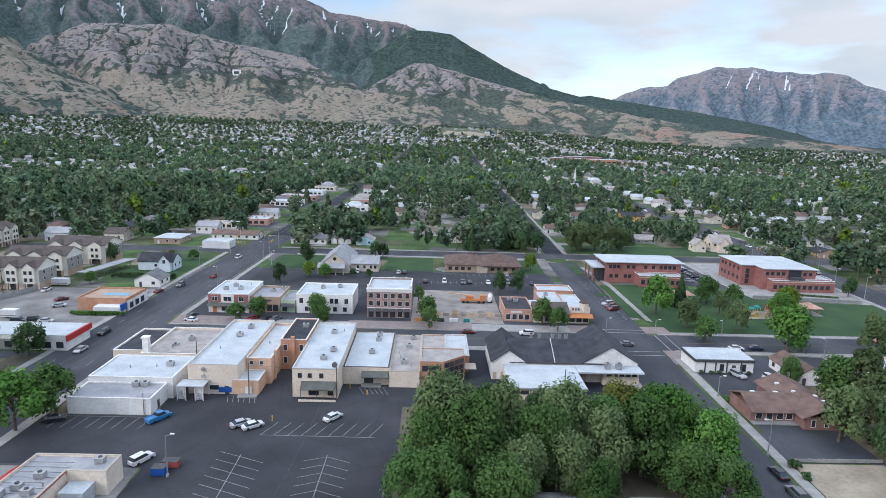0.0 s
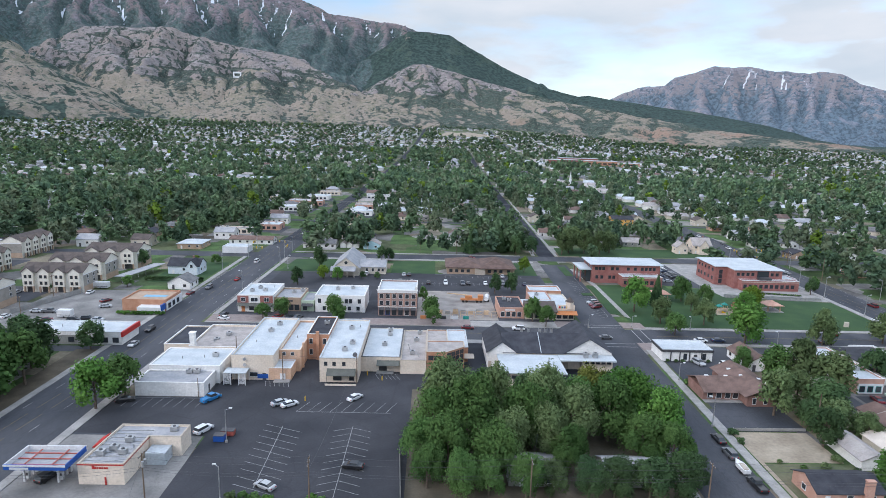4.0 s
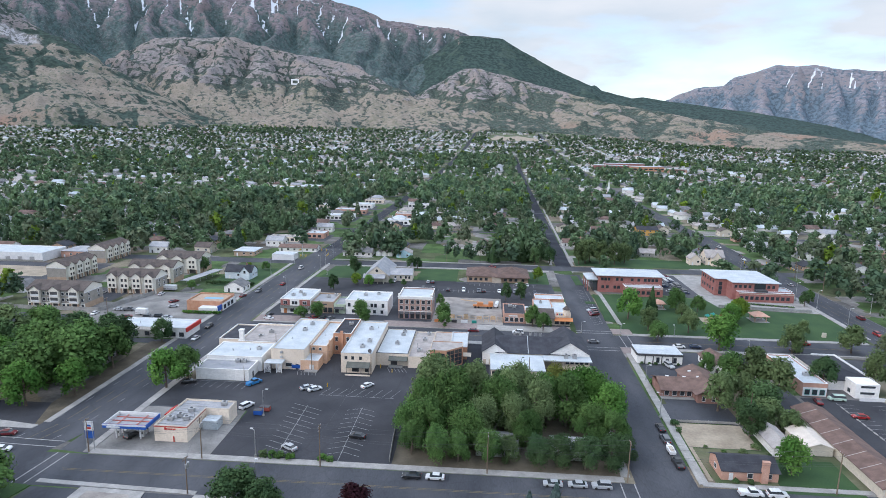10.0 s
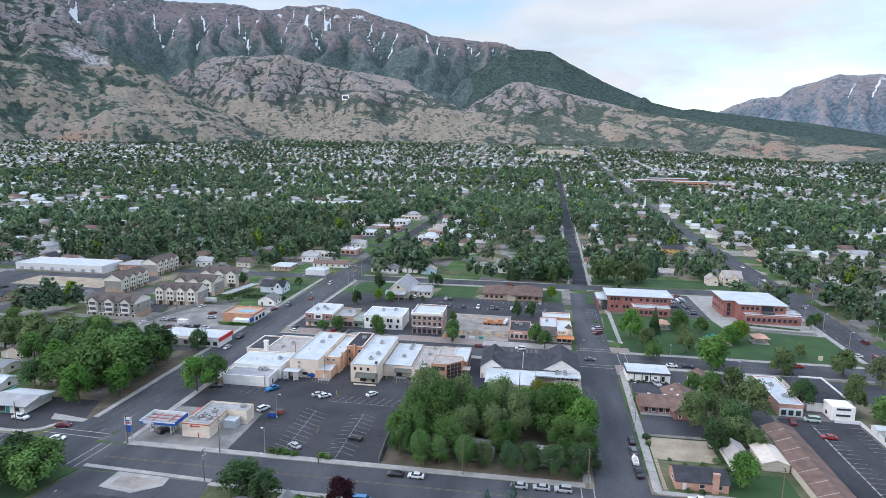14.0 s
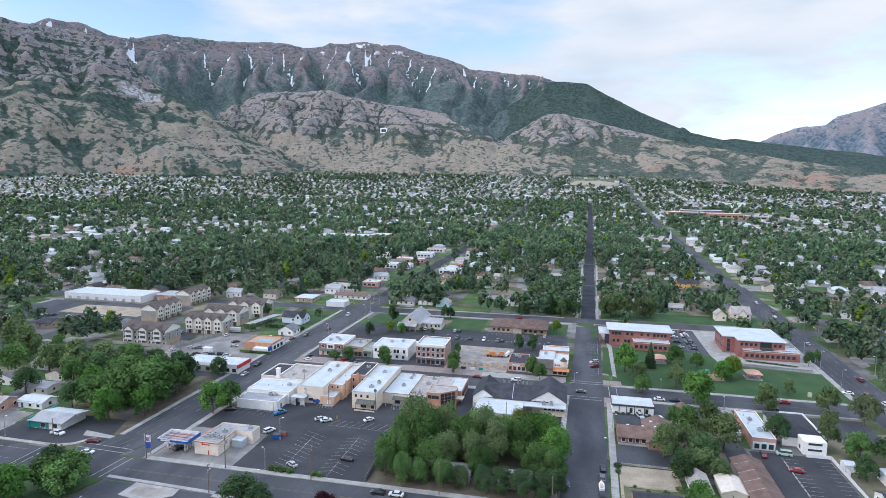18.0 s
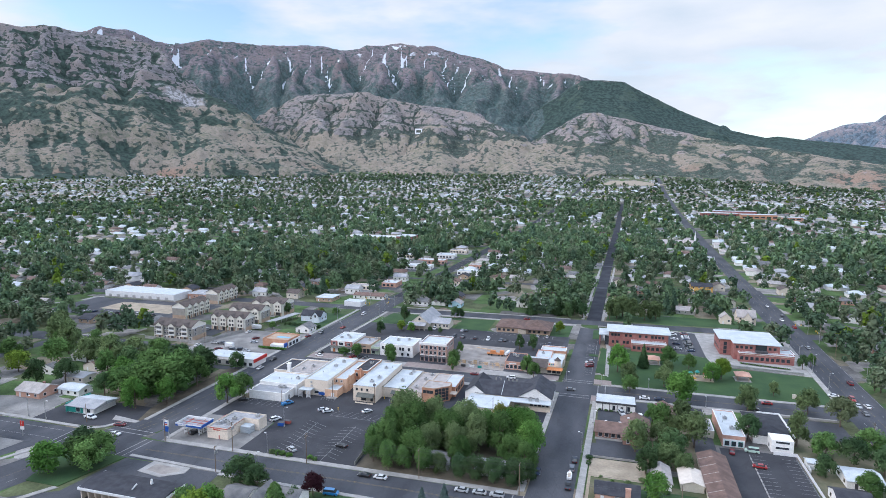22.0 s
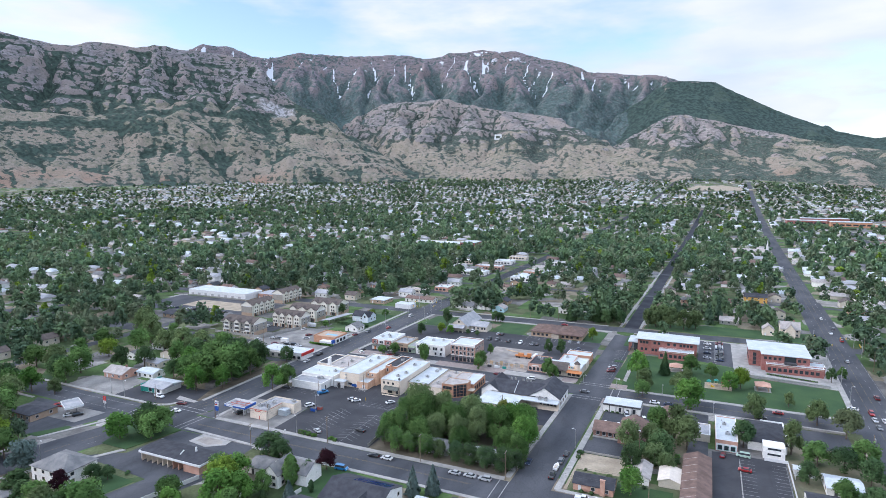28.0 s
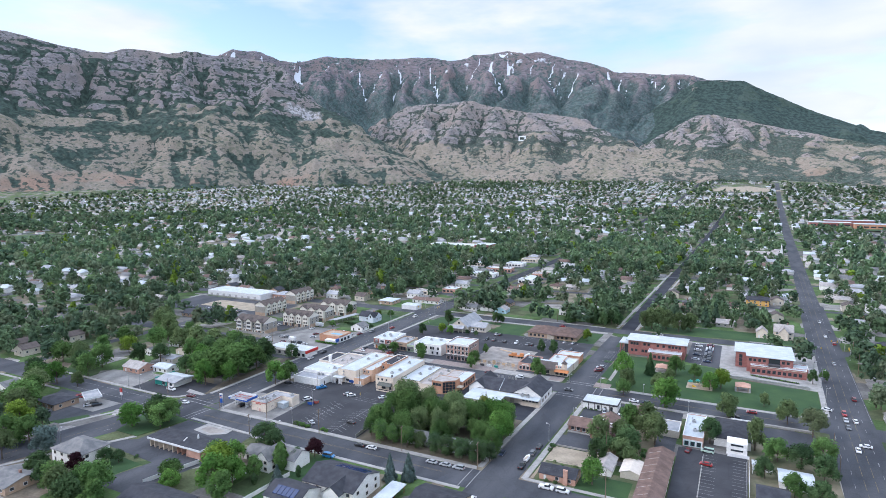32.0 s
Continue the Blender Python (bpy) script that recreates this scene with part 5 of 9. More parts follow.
part("poster_board", boxes((-53.5, -50.4, 145.9, 146, 0.5, 1.8)), BLUE, t, "blue painted panel low on the wall")
for q, (x_, z_) in enumerate(((-57, 6.4), (-57, 4.6))):
    part("exhaust_fan", tube(bmesh.new(), (x_, 146, z_), (x_, 145.5, z_), 0.45, 0.45, 12), METAL_GREY, t)
t = flat_building("shop_building", "low shop with a pale gravel roof and tall white chimney", "shop", rect(-78.5, -61.2, 159.5, 181), 4.8, CREAM, ROOF_TAN, 0.6, WHITE_WALL, units=((-70, 172), (-72, 166)))
part("roof_step", boxes((-72, -61.6, 160.2, 167, 4.25, 4.9)), ROOF_TAN, t)
part("chimney", boxes((-78.4, -76.9, 160.4, 161.9, 0, 8.6), (-78.6, -76.7, 160.2, 162.1, 8.6, 8.9)), WHITE_WALL, t)
window(t, "S", -75.5, 2.6, 1.3, 2.2, 159.5, TRIM_DARK)
flat_building("shop_building", "low corner shop with a dark flat roof", "shop", rect(-87.6, -78.6, 163, 181), 4.2, CREAM, ROOF_BLACK, 0.4, WHITE_WALL)
t = thing("stair_enclosure", "pale metal enclosure with slatted sides and a roof", "enclosure", -58.8, 144)
part("roof", boxes((-62, -55.6, 141.9, 145.8, 3.5, 3.7)), ROOF_WHITE, t)
for x0_ in (-61.8, -57.6):
    for q in range(9):
        part("slat", boxes((x0_ + q * 0.2, x0_ + q * 0.2 + 0.09, 142.0, 142.1, 0.3, 3.3)), TRIM_WHITE, t)
for x_ in (-61.9, -59.9, -57.7, -55.8):
    for y_ in (142, 145.6):
        part("post", boxes((x_ - 0.08, x_ + 0.08, y_ - 0.08, y_ + 0.08, 0, 3.5)), TRIM_WHITE, t)
t = flat_building("shop_building", "peach stucco shop wing with a white flat roof", "shop", rect(-48.7, -42.5, 152.6, 181), 6.8, PEACH, ROOF_WHITE, 0.6, CREAM, vents=((-46, 165),))
for y_ in (156, 163, 170):
    part("pilaster", boxes((-42.5, -42.1, y_ - 0.4, y_ + 0.4, 0, 7.9)), PEACH, t)
for x_ in (-47.3, -44.8):
    window(t, "S", x_, 5.6, 0.9, 0.9, 152.6)
t = flat_building("rear_shed", "small peach shed with a white roof behind the shops", "shed", rect(-50.2, -43.8, 145.9, 152.5), 3.7, PEACH, ROOF_WHITE, 0.12, TRIM_WHITE)
door(t, "S", -46.2, 1.6, 2.1, 145.9, TRIM_WHITE)
part("ramp", boxes((-48.5, -43.9, 143.9, 145.8, 0.0, 0.35)), CONCRETE, t)
t = flat_building("brick_building", "two-storey orange brick building with a dark flat roof", "shop", rect(-42.4, -35.5, 162.5, 181), 8.4, BRICK_ORANGE, ROOF_BLACK, 0.35, WHITE_WALL, units=((-38, 174),))
part("chimney", boxes((-39.6, -38.6, 161.9, 162.5, 0, 9.4)), BRICK_ORANGE, t)
for x_ in (-41.2, -36.9):
    for z_ in (2.6, 6.1):
        window(t, "S", x_, z_, 1.0, 1.7, 162.5)
t = flat_building("shop_building", "two-storey cream shop with a white roof and dark awning", "shop", rect(-35.4, -24.4, 145.2, 181), 7.4, CREAM, ROOF_WHITE, 0.3, ROOF_WHITE, units=((-29, 152), (-27.5, 158), (-29.5, 172)), vents=((-27, 174),))
for x_ in (-33.6, -31.2, -28.4):
    window(t, "S", x_, 5.6, 0.8, 1.0, 145.2, TRIM_DARK)
for x_, w_ in ((-30.3, 2.3), (-26.2, 1.2)):
    window(t, "S", x_, 1.5, w_, 1.7, 145.2, TRIM_DARK)
part("awning", prism(bmesh.new(), [(-33.2, 142.9), (-25.0, 142.9), (-25.0, 145.15), (-33.2, 145.15)], 2.75, [2.9, 2.9, 4.2, 4.2]), AWNING_GREEN, t, "dark ribbed metal awning")
for x_ in (-33.0, -29.2, -25.2):
    part("awning_post", boxes((x_ - 0.06, x_ + 0.06, 143.0, 143.1, 0, 2.8)), TRIM_DARK, t)
part("kerb_wall", boxes((-33.5, -24.6, 142.6, 142.85, 0, 0.5)), CREAM, t)
part("satellite_dish", tube(bmesh.new(), (-25.3, 146.5, 7.9), (-25.3, 146.1, 8.1), 0.2, 0.7, 12), TRIM_DARK, t)
t = flat_building("shop_building", "low cream shop with a white flat roof", "shop", rect(-24.3, -12.6, 153.4, 181), 4.7, CREAM, ROOF_WHITE, 0.2, TRIM_DARK, units=((-18, 164), (-17, 174), (-17, 178)))
door(t, "S", -17.8, 2.4, 2.2, 153.4)
part("awning", prism(bmesh.new(), [(-19.6, 151.4), (-12.7, 151.4), (-12.7, 153.35), (-19.6, 153.35)], 2.6, [2.75, 2.75, 3.7, 3.7]), AWNING_GREEN, t, "dark ribbed metal awning")
part("stoop", boxes((-19.6, -14.5, 151.6, 153.35, 0, 0.4)), CONCRETE, t)
flat_building("shop_building", "low tan shop with a gravel roof and vents", "shop", rect(-12.5, -4.7, 152, 180), 4.3, CREAM, ROOF_TAN, 0.25, TRIM_TAN, units=((-8, 170), (-9, 158), (-7, 177)), vents=((-10, 162), (-10.5, 165), (-7, 156)))
t = flat_building("office_building", "two-storey orange brick office with a glazed corner stair", "office", [(-4.6, 152.6), (1.3, 152.6), (7.1, 157.6), (7.1, 162.5), (-4.6, 162.5)], 6.9, BRICK_ORANGE, ROOF_TAN, 0.2, TRIM_TAN)
for x_ in (-3.3, -1.6, 0.0):
    window(t, "S", x_, 5.0, 1.4, 1.3, 152.6, TRIM_DARK)
d_ = Vector((5.8, 5.0)).normalized()
nrm = Vector((d_.y, -d_.x))
for i in range(4):
    for k in range(4):
        a_ = Vector((1.3, 152.6)) + d_ * (0.4 + i * 1.75)
        b_ = a_ + d_ * 1.55
        part("pane", prism(bmesh.new(), [tuple(a_ + nrm * 0.05), tuple(b_ + nrm * 0.05), tuple(b_), tuple(a_)], 0.5 + k * 1.5, 1.85 + k * 1.5), GLASS, t)
part("canopy", boxes((7.15, 10.2, 157.5, 161.5, 3.0, 3.2)), TRIM_TAN, t)
flat_building("shop_building", "low rear wing with a pale flat roof", "shop", rect(-4.6, 2.2, 162.6, 180), 4.6, BRICK_ORANGE, ROOF_TAN, 0.2, TRIM_TAN)
t = flat_building("shop_building", "low shop with a bright white roof and glazed side", "shop", rect(2.3, 8.6, 162.6, 180), 4.8, BRICK_ORANGE, ROOF_WHITE, 0.2, ROOF_WHITE)
for y_ in (165, 168, 171, 174, 177):
    window(t, "E", y_, 2.2, 1.8, 2.2, 8.6, TRIM_DARK)

# the hall with three dark gables
t = thing("hall", "large cream hall with dark shingle gables and white flat additions", "hall", 34, 160)
part("wall", gable_solid(bmesh.new(), 39, 53.4, 158.6, 178, -0.1, 5.2, 9.6, "y"), WHITE_WALL, t)
part("wall", gable_solid(bmesh.new(), 19.5, 46, 158.8, 174.5, -0.1, 4.9, 8.7, "x"), CREAM, t)
part("wall", gable_solid(bmesh.new(), 14.4, 23.4, 158.5, 177, -0.1, 5.0, 8.2, "y"), WHITE_WALL, t)
part("roof", gable_roof(bmesh.new(), 39, 53.4, 158.6, 178, 5.2, 9.6, "y", 0.5), ROOF_BLACK, t)
part("roof", gable_roof(bmesh.new(), 19.5, 46, 158.8, 174.5, 4.9, 8.7, "x", 0.4), ROOF_BLACK, t)
part("roof", gable_roof(bmesh.new(), 14.4, 23.4, 158.5, 177, 5.0, 8.2, "y", 0.4), ROOF_BLACK, t)
part("flashing", prism(bmesh.new(), [(31.1, 158.5), (31.3, 158.5), (31.3, 166.6), (31.1, 166.6)], 4.8, [5.16, 5.16, 9.0, 9.0]), ROOF_WHITE, t)
for x_ in (26.5, 28.8, 32.6, 34.6, 36.4):
    rooftop_unit(t, x_, 170, 7.0, 0.8, 0.7, 2.0)
part("flat_roof", boxes((17.2, 36.2, 143.4, 158.45, 4.05, 4.4)), ROOF_WHITE, t, "white flat roof of the front addition")
part("flat_roof", boxes((36.3, 53.6, 153.6, 158.5, 4.1, 4.5)), ROOF_WHITE, t, "white flat roof along the gable")
part("wall", boxes((17.5, 34.0, 143.9, 158.4, 0, 4.04)), CREAM, t)
part("wall", boxes((43.6, 53.2, 156.2, 158.55, 0, 4.09)), CREAM, t)
part("wall", boxes((34.05, 43.5, 157.9, 158.55, 0, 4.09)), CREAM, t)
for x_ in (45.2, 46.9, 48.6, 50.3, 52):
    window(t, "S", x_, 2.9, 1.1, 0.8, 156.2, TRIM_DARK)
for x_ in (18.8, 21.0):
    window(t, "S", x_, 3.0, 1.8, 0.8, 143.9, TRIM_DARK)
door(t, "S", 38.5, 2.4, 2.3, 157.9, TRIM_TAN)
for x_ in (44.6, 47.6):
    rooftop_unit(t, x_, 156.3, 4.5, 1.5, 1.2, 1.5)
for y_ in (162, 167, 172):
    window(t, "E", y_, 2.2, 1.8, 1.4, 53.4, TRIM_TAN)
for x_ in (15.2, 17.3):
    door(t, "S", x_, 1.0, 2.1, 158.5, TRIM_TAN)
for q in range(4):
    b_ = thing("jersey_barrier", "grey concrete barrier block beside the drive", "barrier", 8.9 + 2.3 * q, 141.8, 0, "concrete barrier blocks")
    part("block", prism(bmesh.new(), [(7.9 + 2.3 * q, 141.5), (9.9 + 2.3 * q, 141.5), (9.9 + 2.3 * q, 142.1), (7.9 + 2.3 * q, 142.1)], 0, 0.8), CONCRETE, b_)

# ---- gas station on the corner ----
t = flat_building("convenience_store", "low cream convenience store with rooftop units", "store", [(-74.4, 92.9), (-65.2, 92.9), (-65.2, 104.2), (-58.3, 104.2), (-58.3, 109.6), (-73.6, 109.6)], 4.6, CREAM, ROOF_GREY, 0.35, TRIM_TAN,
                  units=((-70, 99), (-67.5, 97.5), (-68.5, 102.5), (-61, 107.5), (-71.8, 97)), vents=((-66.5, 100), (-70, 104)))
for q in range(9):
    part("roof_rib", boxes((-74.0, -65.5, 94.5 + q * 1.6, 94.62 + q * 1.6, 4.26, 4.40)), METAL_GREY, t)
part("red_stripe", boxes((-74.46, -65.14, 92.78, 92.88, 4.3, 4.5)), RED, t)
part("red_stripe", boxes((-65.18, -65.08, 92.9, 104.1, 4.3, 4.5)), METAL_RED, t)
for q, w_ in enumerate((0.5, 0.35, 0.3, 0.35, 0.3, 0.4, 0.3)):
    part("sign_stroke", boxes((-71.5 + q * 0.48, -71.5 + q * 0.48 + w_, 92.8, 92.88, 3.5, 3.9 + (0.25 if q == 0 else 0))), RED, t, "red script sign")
part("red_post", boxes((-69.1, -68.8, 92.75, 92.88, 0.0, 1.7)), RED, t)
part("ice_locker", boxes((-64.6, -60.3, 100.4, 104.1, 0, 2.7)), ROOF_WHITE, t, "pale walk-in cooler box")
part("red_canopy", prism(bmesh.new(), [(-76.2, 101.5), (-74.45, 101.5), (-74.45, 106), (-76.2, 106)], 3.2, [3.4, 4.4, 4.4, 3.4]), RED, t)
t = thing("fuel_canopy", "white and blue fuel canopy on steel columns", "canopy", -81.7, 94.6)
part("deck", boxes((-87.4, -75.9, 91.3, 98.3, 4.2, 4.35)), ROOF_GREY, t)
for n_, lim, m_ in (("fascia", (-87.7, -75.6, 91.0, 91.2, 4.15, 5.3), BLUE), ("fascia", (-75.8, -75.6, 91.25, 98.5, 4.15, 5.3), BLUE), ("fascia", (-87.7, -75.6, 98.5, 98.7, 4.15, 5.3), TRIM_WHITE), ("fascia", (-87.7, -87.5, 91.25, 98.5, 4.15, 5.3), TRIM_WHITE)):
    part(n_, boxes(lim), m_, t)
part("white_band", boxes((-87.75, -75.55, 90.93, 90.99, 4.9, 5.32)), TRIM_WHITE, t)
part("name_panel", boxes((-86.5, -82.8, 90.9, 90.98, 4.3, 4.75)), TRIM_WHITE, t, "plain pale bar where a name stands")
for y_ in (92.6, 94.9, 97.0):
    part("roof_beam", boxes((-87.3, -75.95, y_ - 0.12, y_ + 0.12, 4.36, 4.55)), METAL_RED, t)
for x_ in (-84.5, -79.0):
    part("roof_beam", boxes((x_ - 0.12, x_ + 0.12, 91.4, 98.2, 4.56, 4.7)), METAL_RED, t)
for x_ in (-85.6, -78.8):
    for y_ in (93.6, 96.4):
        part("column", boxes((x_ - 0.18, x_ + 0.18, y_ - 0.18, y_ + 0.18, 0, 4.2)), TRIM_WHITE, t)
        p_ = thing("fuel_pump", "white fuel pump under the canopy", "fuel pump", x_, y_ + 0.9, 0, "fuel pumps")
        part("cabinet", boxes((x_ - 0.45, x_ + 0.45, y_ + 0.6, y_ + 1.2, 0.15, 1.9)), TRIM_WHITE, p_)
        part("display", boxes((x_ - 0.3, x_ + 0.3, y_ + 0.56, y_ + 0.6, 1.1, 1.6)), TRIM_DARK, p_)
t = thing("gas_price_sign", "tall white and blue gas price sign", "sign", -88.3, 87)
for x_ in (-89.6, -87.6):
    part("post", tube(bmesh.new(), (x_, 87, 0), (x_, 87, 7.8), 0.14, 0.14, 8), METAL_GREY, t)
part("panel", boxes((-89.8, -87.4, 86.9, 87.1, 5.5, 7.9)), TRIM_WHITE, t)
part("panel", boxes((-89.8, -87.4, 86.9, 87.1, 3.2, 5.3)), BLUE, t)
part("emblem", boxes((-89.2, -88.0, 86.84, 86.9, 6.6, 7.1)), BLUE, t)
part("emblem", boxes((-89.2, -88.0, 86.84, 86.9, 5.9, 6.4)), RED, t)
t = thing("dumpster", "blue steel dumpster at the lot's edge", "dumpster", -52.4, 111)
part("bin", prism(bmesh.new(), rect(-53.6, -51.2, 110.2, 112), 0.1, 1.5), BLUE, t)
part("lid", boxes((-53.65, -51.15, 110.15, 112.05, 1.52, 1.6)), TRIM_DARK, t)
t = thing("dumpster", "rusty brown dumpster at the lot's edge", "dumpster", -51.2, 113.6)
part("bin", prism(bmesh.new(), rect(-52.8, -49.8, 112.9, 114.6), 0.1, 1.3), METAL_RED, t)
part("lid", boxes((-52.85, -49.75, 112.85, 114.65, 1.32, 1.4)), TRIM_DARK, t)

# ---- main street, far side ----
t = flat_building("brick_hotel", "three-storey brown brick building with white cornice and dark awnings", "shop", rect(-24.2, -9.0, 210, 226), 10.6, BRICK_MAUVE, ROOF_WHITE, 0.6, WHITE_WALL)
part("cornice", boxes((-24.4, -8.8, 209.6, 210, 9.4, 10.75), (-24.6, -8.6, 209.4, 210, 10.3, 10.6)), WHITE_WALL, t)
part("finial", boxes((-24.3, -23.5, 209.7, 210.3, 10.75, 11.9), (-9.7, -8.9, 209.7, 210.3, 10.75, 11.9)), WHITE_WALL, t)
for x_ in (-24.1, -19.2, -14.1, -9.1):
    part("pier", boxes((x_ - 0.25, x_ + 0.25, 209.86, 209.995, 3.6, 9.4)), BRICK_PINK, t)
part("string_course", boxes((-24.25, -8.95, 209.84, 209.99, 3.5, 3.75)), WHITE_WALL, t)
for k in range(6):
    x_ = -22.9 + 2.52 * k
    for z_ in (5.2, 8.0):
        window(t, "S", x_, z_, 1.35, 1.7, 210)
    part("awning", prism(bmesh.new(), [(x_ - 1, 209.0), (x_ + 1, 209.0), (x_ + 1, 209.95), (x_ - 1, 209.95)], 2.5, [2.6, 2.6, 3.4, 3.4]), TRIM_DARK, t)
    window(t, "S", x_, 1.3, 1.6, 2.0, 210, WHITE_WALL if k == 4 else BLUE if k == 1 else TRIM_DARK)
for q in range(5):
    window(t, "W", 212.5 + 2.7 * q, 5.2, 1.1, 1.6, -24.2)
    window(t, "E", 212.5 + 2.7 * q, 8.0, 1.1, 1.6, -9.0)
t = flat_building("shop_building", "white two-storey shop with small windows", "shop", rect(-49.6, -29.8, 213.5, 230), 6.9, WHITE_WALL, ROOF_WHITE, 0.5, WHITE_WALL, units=((-42, 224), (-36, 226)))
for x_ in (-47.9, -42.3, -40.6, -37.2, -35.5, -32):
    window(t, "S", x_, 4.6, 1.1, 1.6, 213.5, TRIM_DARK)
for x_ in (-46, -41, -36, -32.5):
    window(t, "S", x_, 1.6, 1.3, 1.6, 213.5)
t = flat_building("shop_building", "two-storey corner shop with red brick upper front", "shop", rect(-80, -66, 212, 231), 6.8, WHITE_WALL, ROOF_WHITE, 0.4, WHITE_WALL, units=((-74, 224), (-71, 220), (-76, 219)), vents=((-69, 226),))
for x_a, x_b in ((-79.95, -75.6), (-71, -66.05)):
    part("brick_panel", boxes((x_a, x_b, 211.9, 211.98, 3.7, 6.5)), BRICK_RED, t)
for x_, w_ in ((-77.7, 1.7), (-73.3, 2.6), (-68.5, 1.8)):
    window(t, "S", x_, 5.0, w_, 1.5, 211.9, bars=1)
part("awning", prism(bmesh.new(), [(-80, 210.4), (-66, 210.4), (-66, 211.9), (-80, 211.9)], 2.7, [2.8, 2.8, 3.6, 3.6]), AWNING_GREEN, t)
door(t, "S", -77.8, 1.4, 2.2, 212, ORANGE)
for x_ in (-74.5, -71.5, -68.5):
    window(t, "S", x_, 1.4, 1.9, 1.6, 212, TRIM_WHITE)
t = flat_building("shop_building", "tan brick shop with dark shopfront", "shop", rect(-65.9, -55.4, 213.6, 229), 5.6, BRICK_TAN, ROOF_GREY, 0.6, TRIM_TAN, units=((-60, 223), (-57, 226)))
for x_ in (-64, -61.6, -59.2, -57):
    window(t, "S", x_, 1.6, 1.7, 2.2, 213.6, TRIM_DARK)
part("sign_bar", boxes((-62.5, -58.5, 213.48, 213.58, 4.0, 4.6)), TRIM_DARK, t)
t = flat_building("shop_building", "small pale green shop with a dark awning", "shop", rect(-55.3, -50.2, 213.8, 227), 4.4, mat("stucco_pale_green", (0.40, 0.48, 0.36), (0.48, 0.55, 0.43)), ROOF_GREY, 0.4)
part("awning", prism(bmesh.new(), [(-55, 212.5), (-50.5, 212.5), (-50.5, 213.75), (-55, 213.75)], 2.4, [2.5, 2.5, 3.3, 3.3]), TRIM_DARK, t)
window(t, "S", -53.8, 1.4, 1.6, 1.8, 213.8, TRIM_DARK)
t = flat_building("shop_building", "low red brick shop with a dark roof", "shop", rect(23.8, 33.8, 209.4, 226), 4.4, BRICK_PINK, ROOF_BLACK, 0.35, BRICK_PINK, units=((29, 220), (27, 222)))
for x_ in (25.2, 27.4, 29.6, 31.8):
    window(t, "S", x_, 1.7, 1.5, 1.9, 209.4, TRIM_WHITE)
part("sign_bar", boxes((26, 30, 209.3, 209.38, 3.2, 3.7)), TRIM_WHITE, t)
t = thing("corner_cafe", "corner cafe with brown roof, orange awning and a round turret", "cafe", 42, 215)
part("wall", boxes((34, 53.5, 208.6, 222, 0, 4.0)), BEIGE, t)
part("roof", prism(bmesh.new(), rect(33.8, 46.5, 206.4, 214), 3.6, [3.8, 3.8, 6.2, 6.2]), ROOF_TAUPE, t)
part("roof", boxes((33.9, 46.4, 214.05, 222.1, 4.03, 4.4)), ROOF_WHITE, t)
part("roof", boxes((46.6, 53.6, 208.5, 222.1, 4.03, 4.6)), ROOF_WHITE, t)
part("upper_wall", boxes((46.7, 53.5, 208.4, 208.55, 4.0, 6.2)), CREAM, t)
part("turret", tube(bmesh.new(), (51.6, 209.4, 4.6), (51.6, 209.4, 7.4), 1.6, 1.6, 10), CREAM, t)
part("turret_roof", tube(bmesh.new(), (51.6, 209.4, 7.42), (51.6, 209.4, 9.2), 1.9, 0.05, 10), ROOF_TAUPE, t)
part("awning", prism(bmesh.new(), [(46.2, 206.4), (54.4, 206.4), (54.4, 208.5), (46.2, 208.5)], 2.6, [2.7, 2.7, 3.7, 3.7]), ORANGE, t, "bright orange awning")
for q, m_ in enumerate((RED, TEAL, BLUE, YELLOW)):
    part("sign_letter", boxes((47.2 + q * 1.0, 47.8 + q * 1.0, 208.3, 208.38, 4.8, 5.6)), m_, t)
for x_ in (36, 39, 42, 47.5, 50, 52.3):
    window(t, "S", x_, 1.6, 1.7, 1.9, 208.6, TRIM_DARK)
flat_building("shop_building", "shop wing with a bright white roof behind the cafe", "shop", rect(38.5, 47, 222.2, 236), 4.3, BRICK_PINK, ROOF_WHITE, 0.3, units=((42, 230),))
flat_building("shop_building", "shop wing with a pale roof and orange end wall", "shop", rect(40, 54, 236.1, 245), 4.6, BRICK_ORANGE, ROOF_WHITE, 0.5, TRIM_WHITE)
flat_building("shop_building", "small shop wing with a white roof by the street", "shop", rect(47.2, 54, 222.2, 233), 4.0, BEIGE, ROOF_WHITE, 0.3)

# the building site
t = thing("timber_frames", "raw timber formwork frames on the building site", "formwork", 9, 212)
for q in range(9):
    x_ = -4 + 3.1 * q
    part("stud_frame", boxes((x_, x_ + 0.15, 209.5, 209.65, 0, 2.6), (x_ + 2.4, x_ + 2.55, 209.5, 209.65, 0, 2.6), (x_, x_ + 2.55, 209.5, 209.65, 2.45, 2.6), (x_, x_ + 2.55, 209.5, 209.65, 1.2, 1.3)), WOOD_RAW, t)
    part("plywood", boxes((x_ + 0.3, x_ + 2.3, 213.5, 213.6, 0, 2.2 - 0.4 * (q % 3))), WOOD_RAW if q % 2 else CONCRETE, t)
t = thing("crane_truck", "orange crane truck standing on the building site", "truck", 14, 232)
part("chassis", boxes((9.5, 19, 230.9, 233.1, 0.9, 1.5)), ORANGE, t)
part("cab", boxes((17, 19.3, 230.9, 233.1, 1.5, 3.1)), ORANGE, t)
part("turntable", boxes((11.5, 14.5, 231, 233, 1.5, 2.8)), ORANGE, t)
